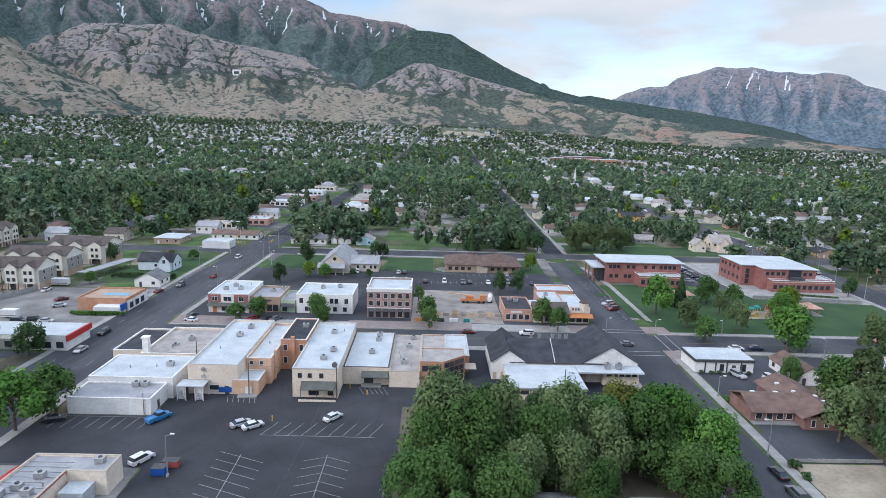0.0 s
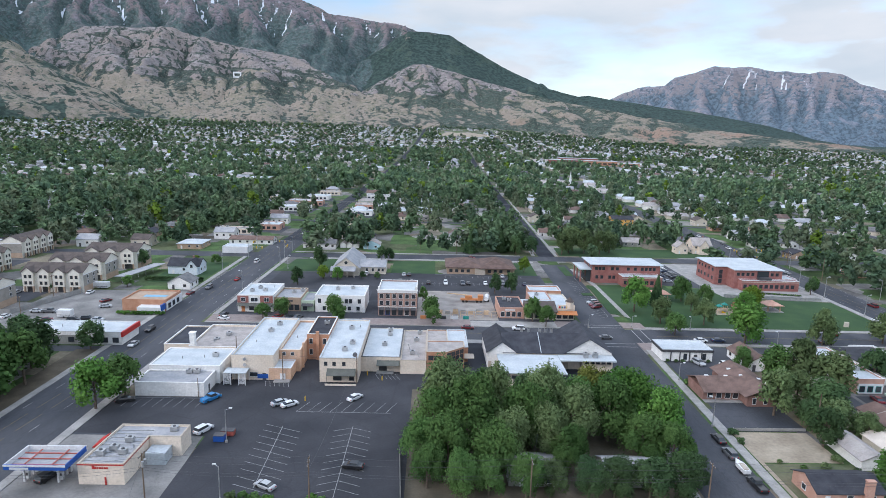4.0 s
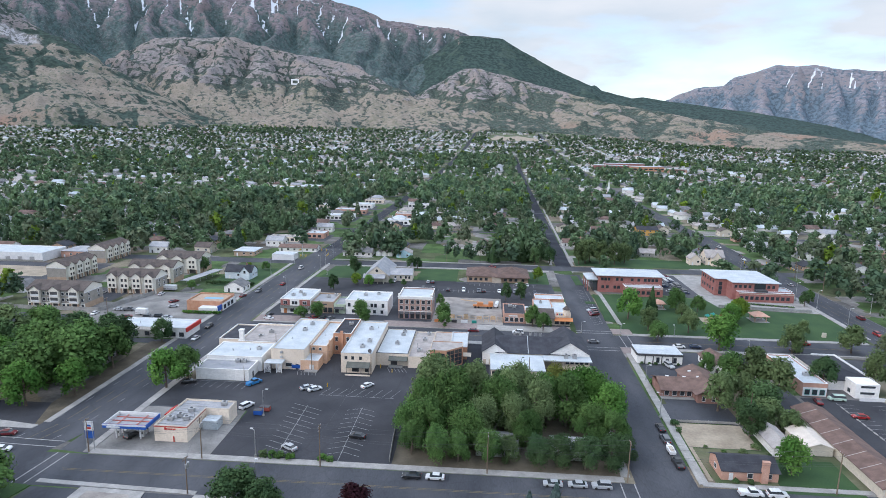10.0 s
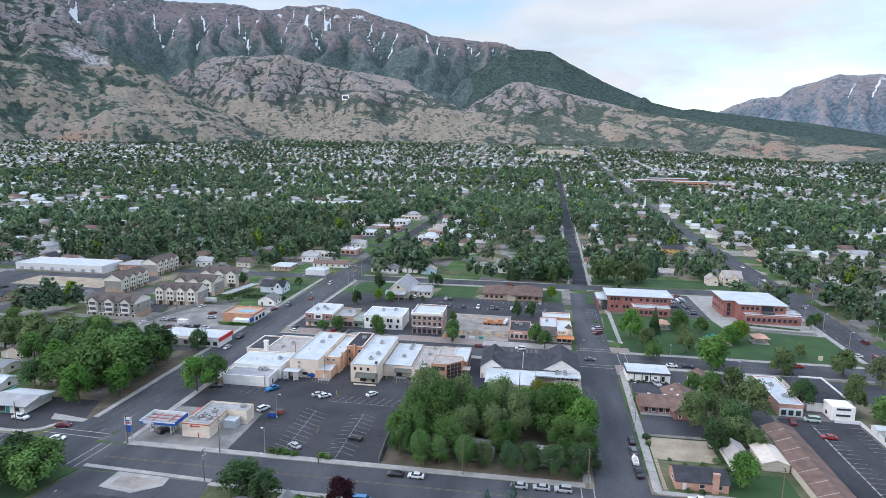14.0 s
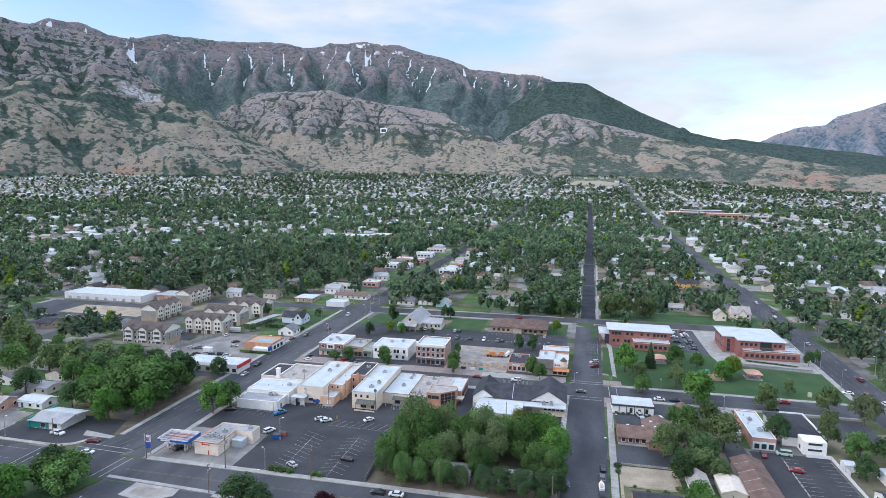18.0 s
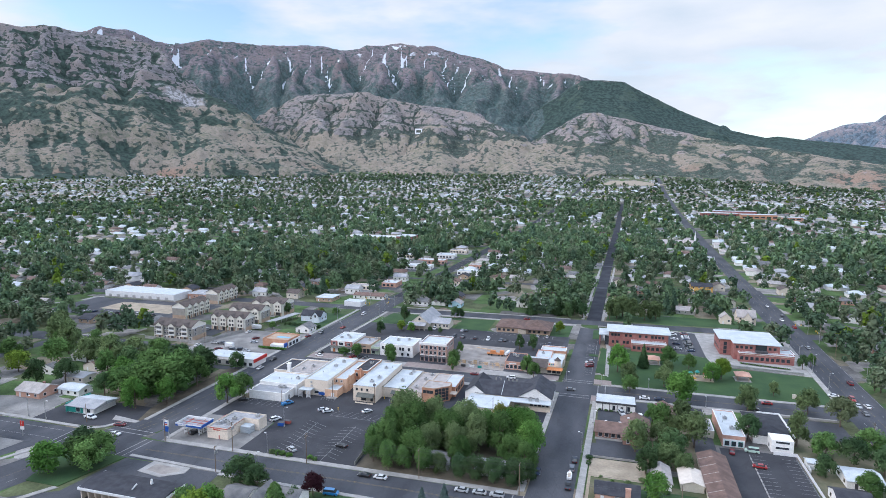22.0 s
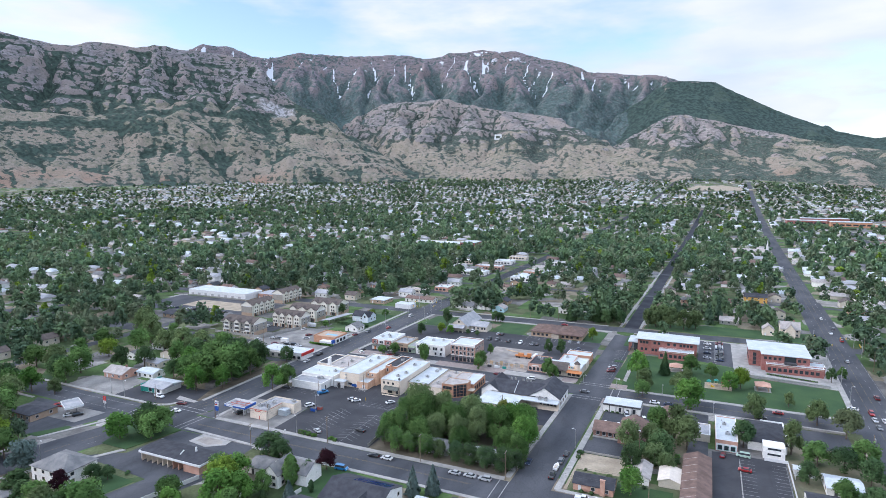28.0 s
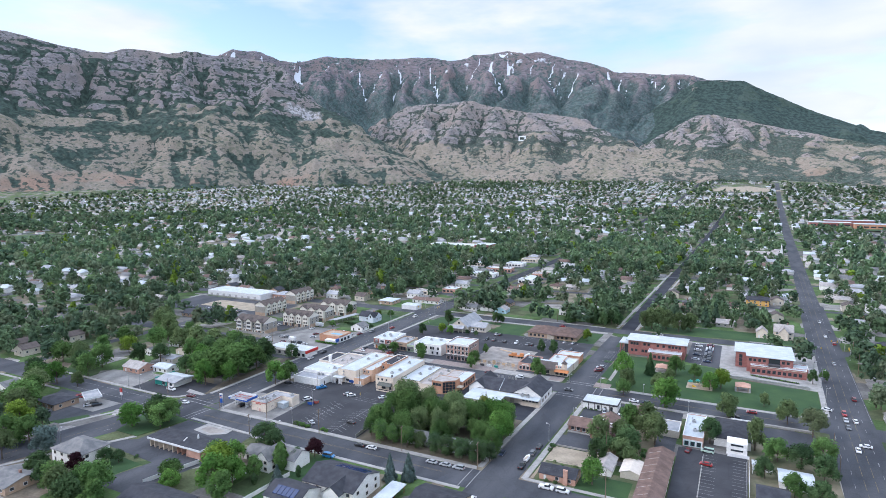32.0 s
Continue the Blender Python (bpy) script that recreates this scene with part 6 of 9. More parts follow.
part("boom", tube(bmesh.new(), (13, 232, 2.9), (3.5, 232.6, 3.6), 0.35, 0.22, 6), WOOD_RAW, t)
for x_ in (10.6, 12.2, 16.6, 18.4):
    for y_ in (230.8, 233.2):
        part("wheel", tube(bmesh.new(), (x_, y_ - 0.15, 0.5), (x_, y_ + 0.15, 0.5), 0.5, 0.5, 12), RUBBER, t)
t = thing("tank_trailer", "white tank trailer on the building site", "trailer", 21, 234)
part("tank", tube(bmesh.new(), (20.6, 231, 1.6), (21.4, 237, 1.6), 0.9, 0.9, 12), TRIM_WHITE, t)
for y_ in (232.5, 235.5):
    part("wheel", tube(bmesh.new(), (20.1, y_, 0.45), (21.9, y_, 0.45), 0.45, 0.45, 10), RUBBER, t)
for x_, m_, w_ in ((-6.2, ORANGE, 2.4), (6, TRIM_WHITE, 3.0), (10.5, TEAL, 2.2), (1.5, TRIM_DARK, 2.4)):
    t = thing("site_barrier", "coloured plastic barrier along the building site", "barrier", x_, 207, 0, "site barriers")
    part("panel", boxes((x_ - w_ / 2, x_ + w_ / 2, 206.8, 207.2, 0.05, 1.3)), m_, t)

# brown office, grey church
t = thing("brown_office", "long tan brick office with a brown hipped shingle roof", "office", 22, 294)
part("wall", boxes((5, 40, 284, 305, 0, 3.4)), BRICK_TAN, t)
part("roof", hip_roof(bmesh.new(), 5, 24, 284, 305, 3.4, 6.6, 0.8), ROOF_BROWN, t)
part("roof", hip_roof(bmesh.new(), 22, 40, 282.5, 305, 3.42, 6.9, 0.8), ROOF_BROWN, t)
part("entrance", boxes((19.5, 24.5, 282.4, 284, 0, 3.0)), TRIM_TAN, t)
for x_ in (7, 10, 13, 16, 27, 30, 33, 37):
    window(t, "S", x_, 1.7, 1.5, 1.4, 284 if x_ < 22 else 283.98, TRIM_DARK)
t = thing("church", "grey-roofed tan church with steep gables", "church", -40, 288)
part("wall", gable_solid(bmesh.new(), -52.5, -39.5, 275.5, 304, 0, 4.2, 9.2, "y"), BEIGE, t)
part("roof", gable_roof(bmesh.new(), -52.5, -39.5, 275.5, 304, 4.2, 9.2, "y", 0.7), ROOF_GREY, t)
part("wall", gable_solid(bmesh.new(), -39.4, -26.5, 280, 291, 0, 3.8, 6.2, "x"), BEIGE, t)
part("roof", gable_roof(bmesh.new(), -39.4, -26.5, 280, 291, 3.8, 6.2, "x", 0.6), ROOF_GREY, t)
part("porch_roof", prism(bmesh.new(), rect(-53.5, -41, 271.5, 275.4), 3.0, [3.2, 3.2, 4.8, 4.8]), ROOF_GREY, t)
for x_ in (-53, -49, -45, -41.6):
    part("porch_post", boxes((x_ - 0.2, x_ + 0.2, 271.8, 272.2, 0, 3.0)), BEIGE, t)
part("round_window", tube(bmesh.new(), (-46, 275.5, 6.6), (-46, 275.38, 6.6), 0.8, 0.8, 14), GLASS, t)
for x_ in (-36, -33, -30, -28):
    window(t, "S", x_, 2.2, 1.1, 1.5, 280)

# ---- civic buildings and park ----
def civic(label, pts, lower, entry, wins_s, x_mid):
    t = flat_building("civic_building", label, "civic building", pts, 9.2, BRICK_RED, ROOF_WHITE, 0.25, TRIM_WHITE)
    b = flat_building("civic_building", label, "civic building", lower, 5.0, BRICK_RED, ROOF_WHITE, 0.3, TRIM_WHITE, parent=t)
    part("stone_band", boxes((lower[0][0] - 0.06, lower[1][0] + 0.06, lower[0][1] - 0.08, lower[0][1], 4.2, 4.55)), TRIM_TAN, t)
    for x_ in wins_s:
        window(t, "S", x_, 7.3, 1.3, 1.4, pts[0][1], TRIM_DARK)
    for k, x_ in enumerate(np.arange(lower[0][0] + 1.6, lower[1][0] - 1, 2.6)):
        window(t, "S", float(x_), 2.2, 1.5, 1.7, lower[0][1], TRIM_DARK)
    return t


t = civic("two-storey red brick civic building with a flat white roof", rect(77, 111, 271, 287), rect(90, 109.6, 263.5, 270.96), 0, (79, 80.8, 82.6, 87, 89.5, 95, 98.5, 102, 104, 106, 108), 94)
part("eave", prism(bmesh.new(), rect(75.6, 112.4, 269.8, 288.2), 9.3, 9.6), ROOF_WHITE, t)
part("entry_canopy", boxes((70.8, 76.95, 272, 287), ) if False else boxes((71, 76.95, 272, 287, 6.2, 6.8)), ROOF_WHITE, t)
for y_ in (273, 280, 286):
    part("entry_column", boxes((71.4, 72.0, y_ - 0.3, y_ + 0.3, 0, 6.2)), BRICK_RED, t)
part("entry_glass", boxes((74.6, 76.9, 273, 285, 0, 5.8)), GLASS, t)
for x_ in (79.5, 82, 86, 88):
    window(t, "S", x_, 3.0, 1.3, 1.5, 271, TRIM_DARK)
for y_ in (273, 276.5, 280, 283.5):
    window(t, "W", y_, 7.5, 1.6, 1.3, 77, TRIM_DARK)
    window(t, "E", y_, 7.3, 1.6, 1.3, 111, TRIM_DARK)
t = civic("red brick civic hall with a white roof and stepped front", [(145.5, 264.5), (169, 264.5), (169, 293), (139.5, 293), (139.5, 272), (145.5, 272)], rect(147.5, 175.5, 260.6, 264.46), 0, (147.2, 149.5, 152, 154.4, 164, 166.5), 157)
part("eave", prism(bmesh.new(), [(144.8, 263.7), (170, 263.7), (170, 294), (138.6, 294), (138.6, 271.2), (144.8, 271.2)], 9.3, 9.6), ROOF_WHITE, t)
part("balcony", boxes((156.5, 162.5, 261.5, 264.4, 5.05, 6.1)), TRIM_DARK, t)
part("balcony_glass", boxes((156.6, 162.4, 264.38, 264.46, 6.1, 8.9)), GLASS, t)
flat_building("civic_wing", "low red brick wing of the civic hall", "civic building", rect(169.05, 176.5, 264.5, 273), 5.2, BRICK_RED, ROOF_WHITE, 0.3, TRIM_WHITE, parent=t)
for z_ in (1.6, 4.0, 6.4):
    window(t, "S", 142.2, z_ + 0.3, 1.6, 2.0, 272, TRIM_DARK)
for y_ in (275, 279, 283, 287, 290):
    window(t, "W", y_, 7.2, 1.3, 1.4, 139.5, TRIM_DARK)
    window(t, "W", y_, 3.0, 1.3, 1.6, 139.5, TRIM_DARK)


def gazebo(x, y, w=4.2):
    t = thing("park_pavilion", "park pavilion with a copper-tan hipped roof", "pavilion", x, y, 0, "park pavilions")
    for sx in (-1, 1):
        for sy in (-1, 1):
            part("post", boxes((x + sx * (w / 2 - 0.2) - 0.2, x + sx * (w / 2 - 0.2) + 0.2, y + sy * (w / 2 - 0.2) - 0.2, y + sy * (w / 2 - 0.2) + 0.2, 0, 2.7)), BRICK_TAN, t)
    part("roof", hip_roof(bmesh.new(), x - w / 2 - 0.5, x + w / 2 + 0.5, y - w / 2 - 0.5, y + w / 2 + 0.5, 2.7, 4.4, 0.4), BRICK_PINK, t)
    part("floor_slab", boxes((x - w / 2 - 1, x + w / 2 + 1, y - w / 2 - 1, y + w / 2 + 1, 0.02, 0.14)), CONCRETE, t)


gazebo(143.5, 228, 5.6)
gazebo(101, 243.5, 5.6)
t = thing("playground", "colourful playground set with posts and small roofs", "playground", 122, 224)
part("safety_floor", boxes((116, 129, 219, 229, 0.055, 0.12)), DIRT, t)
for x_, y_ in ((118, 222), (121.5, 224.5), (125, 223), (127, 226)):
    part("tower", boxes((x_ - 0.9, x_ + 0.9, y_ - 0.9, y_ + 0.9, 1.2, 1.35), *[(x_ + a * 0.85 - 0.06, x_ + a * 0.85 + 0.06, y_ + b * 0.85 - 0.06, y_ + b * 0.85 + 0.06, 0.1, 3) for a in (-1, 1) for b in (-1, 1)]), WOOD_RAW, t)
    part("tower_roof", hip_roof(bmesh.new(), x_ - 0.9, x_ + 0.9, y_ - 0.9, y_ + 0.9, 3.0, 3.9, 0.2), TEAL if x_ < 123 else METAL_RED, t)
part("slide", prism(bmesh.new(), [(119, 221.6), (121, 221.6), (121, 222.2), (119, 222.2)], 0.12, [1.3, 0.3, 0.3, 1.3]), YELLOW, t)
t = thing("monument", "pale stone monument on the lawn", "monument", 161.6, 206)
part("stone", prism(bmesh.new(), rect(160.8, 162.4, 205.6, 206.4), 0, 2.0), BEIGE, t)

# ---- east side of the middle street ----
t = flat_building("office", "low white office with a dark fascia and flat white roof", "office", rect(72.6, 89.2, 166.2, 175.8), 3.95, WHITE_WALL, ROOF_WHITE, 0.12, ROOF_WHITE, fascia=TRIM_DARK)
for x_ in (75.4, 78.4, 81.6, 85.6):
    part("pier", boxes((x_ - 0.15, x_ + 0.15, 166.0, 166.18, 0, 3.1)), TRIM_DARK, t)
door(t, "S", 83.6, 1.1, 2.3, 166.2)
window(t, "S", 86.5, 1.6, 1.0, 1.9, 166.2, TRIM_DARK)
window(t, "S", 80.2, 1.6, 1.0, 1.9, 166.2, TRIM_DARK)
t = thing("brown_office", "brick office with a low brown shingle roof and skylights", "office", 83, 142)
part("wall", boxes((73, 86.5, 137, 147, 0, 3.0)), BRICK_DARK, t)
part("wall", boxes((83.6, 93.6, 133.2, 154, 0, 3.02)), BRICK_DARK, t)
part("roof", gable_roof(bmesh.new(), 73, 87.5, 137, 147, 3.0, 4.9, "x", 1.1), ROOF_BROWN, t)
part("roof", gable_roof(bmesh.new(), 83.6, 93.6, 133.2, 154, 3.02, 5.2, "y", 0.9), ROOF_BROWN, t)
for x_, y_, z_ in ((77, 144.4, 4.3), (82.5, 144, 4.4), (86, 149.5, 4.4), (87, 144, 4.7), (91, 142, 4.5), (91.5, 139.5, 4.3)):
    part("skylight", boxes((x_ - 0.5, x_ + 0.5, y_ - 0.35, y_ + 0.35, z_ - 0.3, z_ + 0.12)), TRIM_WHITE, t)
for x_ in (75, 77.5, 80, 82.2):
    window(t, "S", x_, 1.5, 1.4, 1.6, 137, TRIM_WHITE)
for x_ in (85.5, 88.6, 91.7):
    window(t, "S", x_, 1.6, 0.9, 1.7, 133.2, TRIM_WHITE)
part("porch", boxes((73, 83.5, 135.3, 136.95, 0, 0.25)), CONCRETE, t)
house("house", "small reddish brown roofed house with pale walls", 97, 105, 158.5, 172, 2.8, 5.0, WHITE_WALL, ROOF_BROWN, "gable", "y", False)
house("brick_house", "pink brick bungalow with a dark grey roof and wide chimney", 74.4, 88.2, 88.8, 97, 2.7, 4.6, BRICK_PINK, ROOF_BLACK, "gable", "x", False)
t = thing("chimney", "wide pink brick chimney beside the bungalow", "chimney", 84.6, 88)
part("shaft", boxes((83.8, 85.4, 87.9, 88.75, 0, 5.6), (83.7, 85.5, 87.85, 88.78, 5.6, 5.8)), BRICK_PINK, t)
house("garage", "pale garage with a cream roof", 92.8, 98.8, 101.5, 114, 2.5, 3.9, WHITE_WALL, ROOF_TAN, "gable", "y", False, wins=False)
house("shed", "open shed with a pale tan roof", 101.8, 109, 103, 114, 2.4, 3.6, BEIGE, mat("roof_pale_tan", (0.52, 0.46, 0.40), (0.60, 0.54, 0.47)), "gable", "y", False, wins=False)
t = house("storage_building", "long storage building with a brown gabled roof", 109.6, 118.8, 83.5, 127, 3.0, 4.7, BEIGE, ROOF_BROWN, "gable", "y", False, wins=False)
for y_ in np.arange(86, 126, 6.0):
    part("roof_seam", prism(bmesh.new(), [(109.2, y_), (109.3 + 4.9, y_), (109.3 + 4.9, y_ + 0.16), (109.2, y_ + 0.16)], 2.9, [3.07, 4.92, 4.92, 3.07]), ROOF_TAN, t)
    door(t, "E", float(y_) + 2, 2.6, 2.4, 118.8, TRIM_WHITE, 0, "roller_door")
t = flat_building("white_shop", "long white shop with a red brick side and white roof", "shop", rect(120.6, 128.6, 142.6, 169), 4.7, BRICK_PINK, ROOF_WHITE, 0.35, TRIM_WHITE, units=((124, 160), (125, 150)), vents=((122.5, 156), (123, 164)))
part("shopfront", boxes((120.8, 128.4, 142.45, 142.58, 0.2, 3.2)), TRIM_WHITE, t)
for x_ in (122.2, 124.6, 127):
    window(t, "S", x_, 1.6, 1.5, 1.7, 142.45, TEAL)
flat_building("small_office", "small low office with a grey roof", "office", rect(111, 118.6, 149, 161), 3.2, BEIGE, ROOF_GREY, 0.3, TRIM_WHITE)
t = thing("black_roof_house", "white building with a black roof and a tall front", "building", 139, 157)
part("wall", boxes((132.6, 146.6, 149, 172, 0, 3.6)), WHITE_WALL, t)
part("roof", hip_roof(bmesh.new(), 132.6, 146.6, 149, 172, 3.62, 5.4, 0.5), ROOF_BLACK, t)
part("roof_edge", boxes((146.7, 147.2, 148.6, 172.6, 3.6, 4.4), (138.5, 146.65, 172.1, 172.6, 3.6, 4.4)), TRIM_WHITE, t)
part("front_block", boxes((137.6, 145.2, 142.6, 148.9, 0, 5.0)), WHITE_WALL, t, "white stepped front block")
for z_ in (2.2, 4.4):
    window(t, "S", 141.4, z_ - 0.3, 4.6, 0.8, 142.6, TRIM_WHITE)
window(t, "W", 146, 1.5, 1.6, 1.4, 137.6)
part("low_wall", boxes((138, 146, 140.4, 140.7, 0, 1.2)), TRIM_WHITE, t)
house("house", "single-storey house with a white metal roof", 155.6, 166.6, 120.4, 131, 2.7, 3.9, WHITE_WALL, ROOF_WHITE, "gable", "x", False)
house("garden_shed", "small white garden shed by the fence", 147, 150, 132.5, 136, 2.1, 2.8, WHITE_WALL, ROOF_WHITE, "gable", "x", False, wins=False)
house("house", "dark-roofed house by the car lot", 148, 158, 104, 114, 2.8, 4.6, WHITE_WALL, ROOF_BLACK, "gable", "x", False)

# ---- west of the west street ----
t = flat_building("shop_building", "long white shop with a red fascia at its street end", "shop", rect(-136, -105.6, 172.4, 184), 4.4, WHITE_WALL, ROOF_WHITE, 0.25, ROOF_WHITE, vents=((-128, 178), (-118, 180)))
part("red_fascia", boxes((-105.5, -104.9, 171.9, 184.2, 2.9, 4.6)), RED, t)
part("grey_siding", boxes((-135.9, -118, 172.25, 172.37, 0, 3.2)), GREY_SIDING, t)
for x_ in (-132, -127, -122, -115, -111, -107.5):
    window(t, "S", x_, 1.7, 1.8, 1.6, 172.25, TRIM_DARK)
t = flat_building("tire_shop", "orange brick shop with a faded blue roof", "shop", rect(-124.5, -107.6, 210.5, 225), 4.6, BRICK_ORANGE, BRICK_TAN, 0.5, BRICK_ORANGE)
part("blue_tarp", boxes((-119, -110, 216, 219, 4.12, 4.18)), paint("faded_blue", (0.20, 0.38, 0.52), 0.8), t)
part("lean_to", boxes((-117, -108, 206.5, 210.4, 0, 2.6)), TRIM_WHITE, t)
part("blue_sign", boxes((-108.2, -107.5, 207, 210.2, 1.2, 3.4)), BLUE, t)
part("front_panel", boxes((-107.5, -107.2, 210.6, 225, 0.2, 3.6)), TRIM_WHITE, t)
for y_ in (213, 217, 221):
    window(t, "E", y_, 1.8, 2.2, 1.8, -107.2, TRIM_DARK)
house("cottage", "small white gabled cottage with a grey roof", -121, -111, 243.5, 253, 3.0, 5.6, WHITE_WALL, ROOF_SHINGLE_GREY, "gable", "y", False)
t = house("house", "pale blue Victorian house with a dark roof", -133, -117.5, 272, 281, 4.2, 7.2, paint("pale_blue_siding", (0.58, 0.64, 0.70), 0.8), ROOF_BLACK, "gable", "x", True, 1)
part("front_gable", gable_solid(bmesh.new(), -123, -118, 269.5, 276, 0, 4.6, 7.6, "y"), paint("pale_blue_gable", (0.62, 0.68, 0.73), 0.8), t)
part("front_gable_roof", gable_roof(bmesh.new(), -123, -118, 269.5, 276, 4.6, 7.6, "y", 0.4), ROOF_BLACK, t)
window(t, "S", -120.5, 4.6, 1.2, 1.6, 269.5)
t = thing("carport", "long pale grey carport roof on posts", "carport", -143.5, 267)
part("roof", prism(bmesh.new(), [(-149, 252), (-143.5, 252), (-138, 281), (-143.5, 281)], 3.0, 3.25), ROOF_GREY, t)
for q in range(6):
    part("post", boxes((-146 + 1.1 * q - 0.1, -146 + 1.1 * q + 0.1, 253 + 5.4 * q, 253.2 + 5.4 * q, 0, 3.0)), METAL_GREY, t)
flat_building("small_shop", "white box-shaped shop on the corner", "shop", rect(-124.5, -110, 325, 335), 3.8, TRIM_WHITE, ROOF_WHITE, 0.2)
house("shop_building", "pale shop with a low white hipped roof", -154, -140, 334, 349, 3.2, 4.8, BRICK_TAN, ROOF_WHITE, "hip", "x", False)
house("motel", "long low motel with a tan roof", -130, -103, 354, 364, 2.8, 4.4, WHITE_WALL, ROOF_BROWN, "gable", "x", False)


def apartment(x0, x1, y0, y1, bays, label, grey=False, turn=0):
    """A three-storey block of flats, its front to the south before it is turned: gabled white bays, stone piers below, siding on the ends."""
    t = thing("apartment_building", label, "apartment", (x0 + x1) / 2, (y0 + y1) / 2, 0, "apartment buildings")
    eave, ridge = 9.0, 11.8
    front = APT_SIDING if grey else APT_WHITE
    part("wall", gable_solid(bmesh.new(), x0, x1, y0, y1, 0, eave, ridge, "x"), APT_WHITE, t)
    part("roof", gable_roof(bmesh.new(), x0, x1, y0, y1, eave, ridge, "x", 0.6), ROOF_TAUPE, t)
    for x_a, x_b in ((x0 - 0.04, x0 - 0.004), (x1 + 0.004, x1 + 0.04)):
        part("end_siding", boxes((x_a, x_b, y0, y1, 2.7, 7.6)), APT_SIDING, t)
        part("end_base", boxes((x_a, x_b, y0, y1, 0, 2.7)), BRICK_TAN, t)
        part("end_band", boxes((x_a - 0.03, x_b + 0.03, y0 - 0.05, y1 + 0.05, 7.6, 7.95)), TRIM_WHITE, t)
    part("front_siding", boxes((x0, x1, y0 - 0.04, y0 - 0.004, 2.7, eave - 0.4)), front, t)
    part("rear_siding", boxes((x0, x1, y1 + 0.004, y1 + 0.04, 2.7, eave - 0.4)), APT_SIDING, t)
    w = (x1 - x0) / bays
    for k in range(bays):
        cx, half = x0 + w * (k + 0.5), w * (0.24 if grey else 0.33)
        b = part("bay", gable_solid(bmesh.new(), cx - half, cx + half, y0 - 1.3, y0 + 4, 2.7, eave + 0.1, eave + 1.9, "y"), APT_WHITE, t)
        part("bay_roof", gable_roof(bmesh.new(), cx - half, cx + half, y0 - 1.3, y0 + 4, eave + 0.1, eave + 1.9, "y", 0.35), ROOF_TAUPE, b)
        for x_ in (cx - half + 0.3, cx + half - 0.3):
            part("pier", boxes((x_ - 0.3, x_ + 0.3, y0 - 1.25, y0 - 0.65, 0, 2.7)), BRICK_TAN, t)
        # flat dark panel: the porch's shade is put into its colour
        part("porch_shade_panel", boxes((cx - half + 0.7, cx + half - 0.7, y0 - 0.06, y0 - 0.02, 0.05, 2.5)), TRIM_DARK, t)
        for z_ in (4.2, 7.0):
            if grey:
                # dark panel on the solid bay stands in for a shaded opening
                part("balcony_shade_panel", boxes((cx - half + 0.45, cx + half - 0.45, y0 - 1.36, y0 - 1.305, z_ - 0.2, z_ + 1.25)), TRIM_DARK, b)
                part("balcony_rail", boxes((cx - half + 0.2, cx + half - 0.2, y0 - 1.46, y0 - 1.36, z_ - 1.0, z_ - 0.2)), TRIM_WHITE, b)
                for u_ in (cx - w * 0.38, cx + w * 0.38):
                    window(t, "S", u_, z_, 1.2, 1.3, y0 - 0.04, TRIM_WHITE)
            else:
                for u_ in (cx - 1.0, cx + 1.0):
                    window(t, "S", u_, z_, 1.1, 1.35, y0 - 1.3, TRIM_TAN)
        if grey:
            for u_ in (cx - w * 0.38, cx + w * 0.38):
                window(t, "S", u_, 1.5, 1.2, 1.3, y0, TRIM_WHITE)
    for z_ in (4.2, 6.5):
        for y_ in (y0 + 3.2, y1 - 3.2):
            window(t, "E", y_, z_, 1.1, 1.3, x1 + 0.04, TRIM_WHITE)
    if turn:
        t.rotation_euler = (0, 0, radians(turn))


WHITE_FLATS = "three-storey town houses with white gabled bays and brown roofs"
apartment(-199, -171, 205.5, 219, 3, "three-storey grey-sided flats with white balconies and a brown roof", True)
apartment(-179, -153, 235, 246, 4, WHITE_FLATS)
apartment(-181, -155.5, 257.5, 268.5, 3, WHITE_FLATS)
apartment(-178, -152, 281, 296, 3, WHITE_FLATS)
apartment(-231.5, -205.5, 259, 270, 4, "three-storey town houses end-on to the street with brown roofs", False, 90)
apartment(-241, -215, 308, 319, 4, "three-storey town houses end-on to the street with brown roofs", False, 90)
t = flat_building("warehouse", "long low white warehouse with a flat roof", "warehouse", rect(-330, -262, 298, 320), 5.6, TRIM_WHITE, ROOF_WHITE, 0.3)
part("grey_band", boxes((-330.1, -261.9, 297.85, 297.97, 0, 1.0)), GREY_SIDING, t)
for q in range(8):
    door(t, "S", -325 + 8 * q, 3.0, 3.0, 297.97, METAL_GREY, 0, "roller_door")
house("brick_building", "red brick building with a grey roof beside the warehouse", -260, -238, 312, 328, 4.2, 6.4, BRICK_PINK, ROOF_GREY, "hip", "x", False)
t = thing("green_shop", "small teal-fronted shop with a long pale metal roof", "shop", -141, 103)
part("wall", boxes((-149.4, -135.4, 97.6, 109.6, 0, 3.0)), WHITE_WALL, t)
part("roof", prism(bmesh.new(), rect(-150, -133.8, 96.6, 103.5), 3.0, [3.2, 3.2, 4.5, 4.5]), ROOF_GREY, t)
part("roof", prism(bmesh.new(), rect(-150, -133.8, 103.55, 110.4), 3.0, [4.5, 4.5, 3.2, 3.2]), ROOF_WHITE, t)
part("front", boxes((-150.1, -149.5, 97.2, 110, 0, 4.0), (-149.4, -141, 97.45, 97.58, 0.2, 2.9)), TEAL, t)
window(t, "S", -143.5, 1.6, 2.2, 1.8, 97.45, TRIM_WHITE)
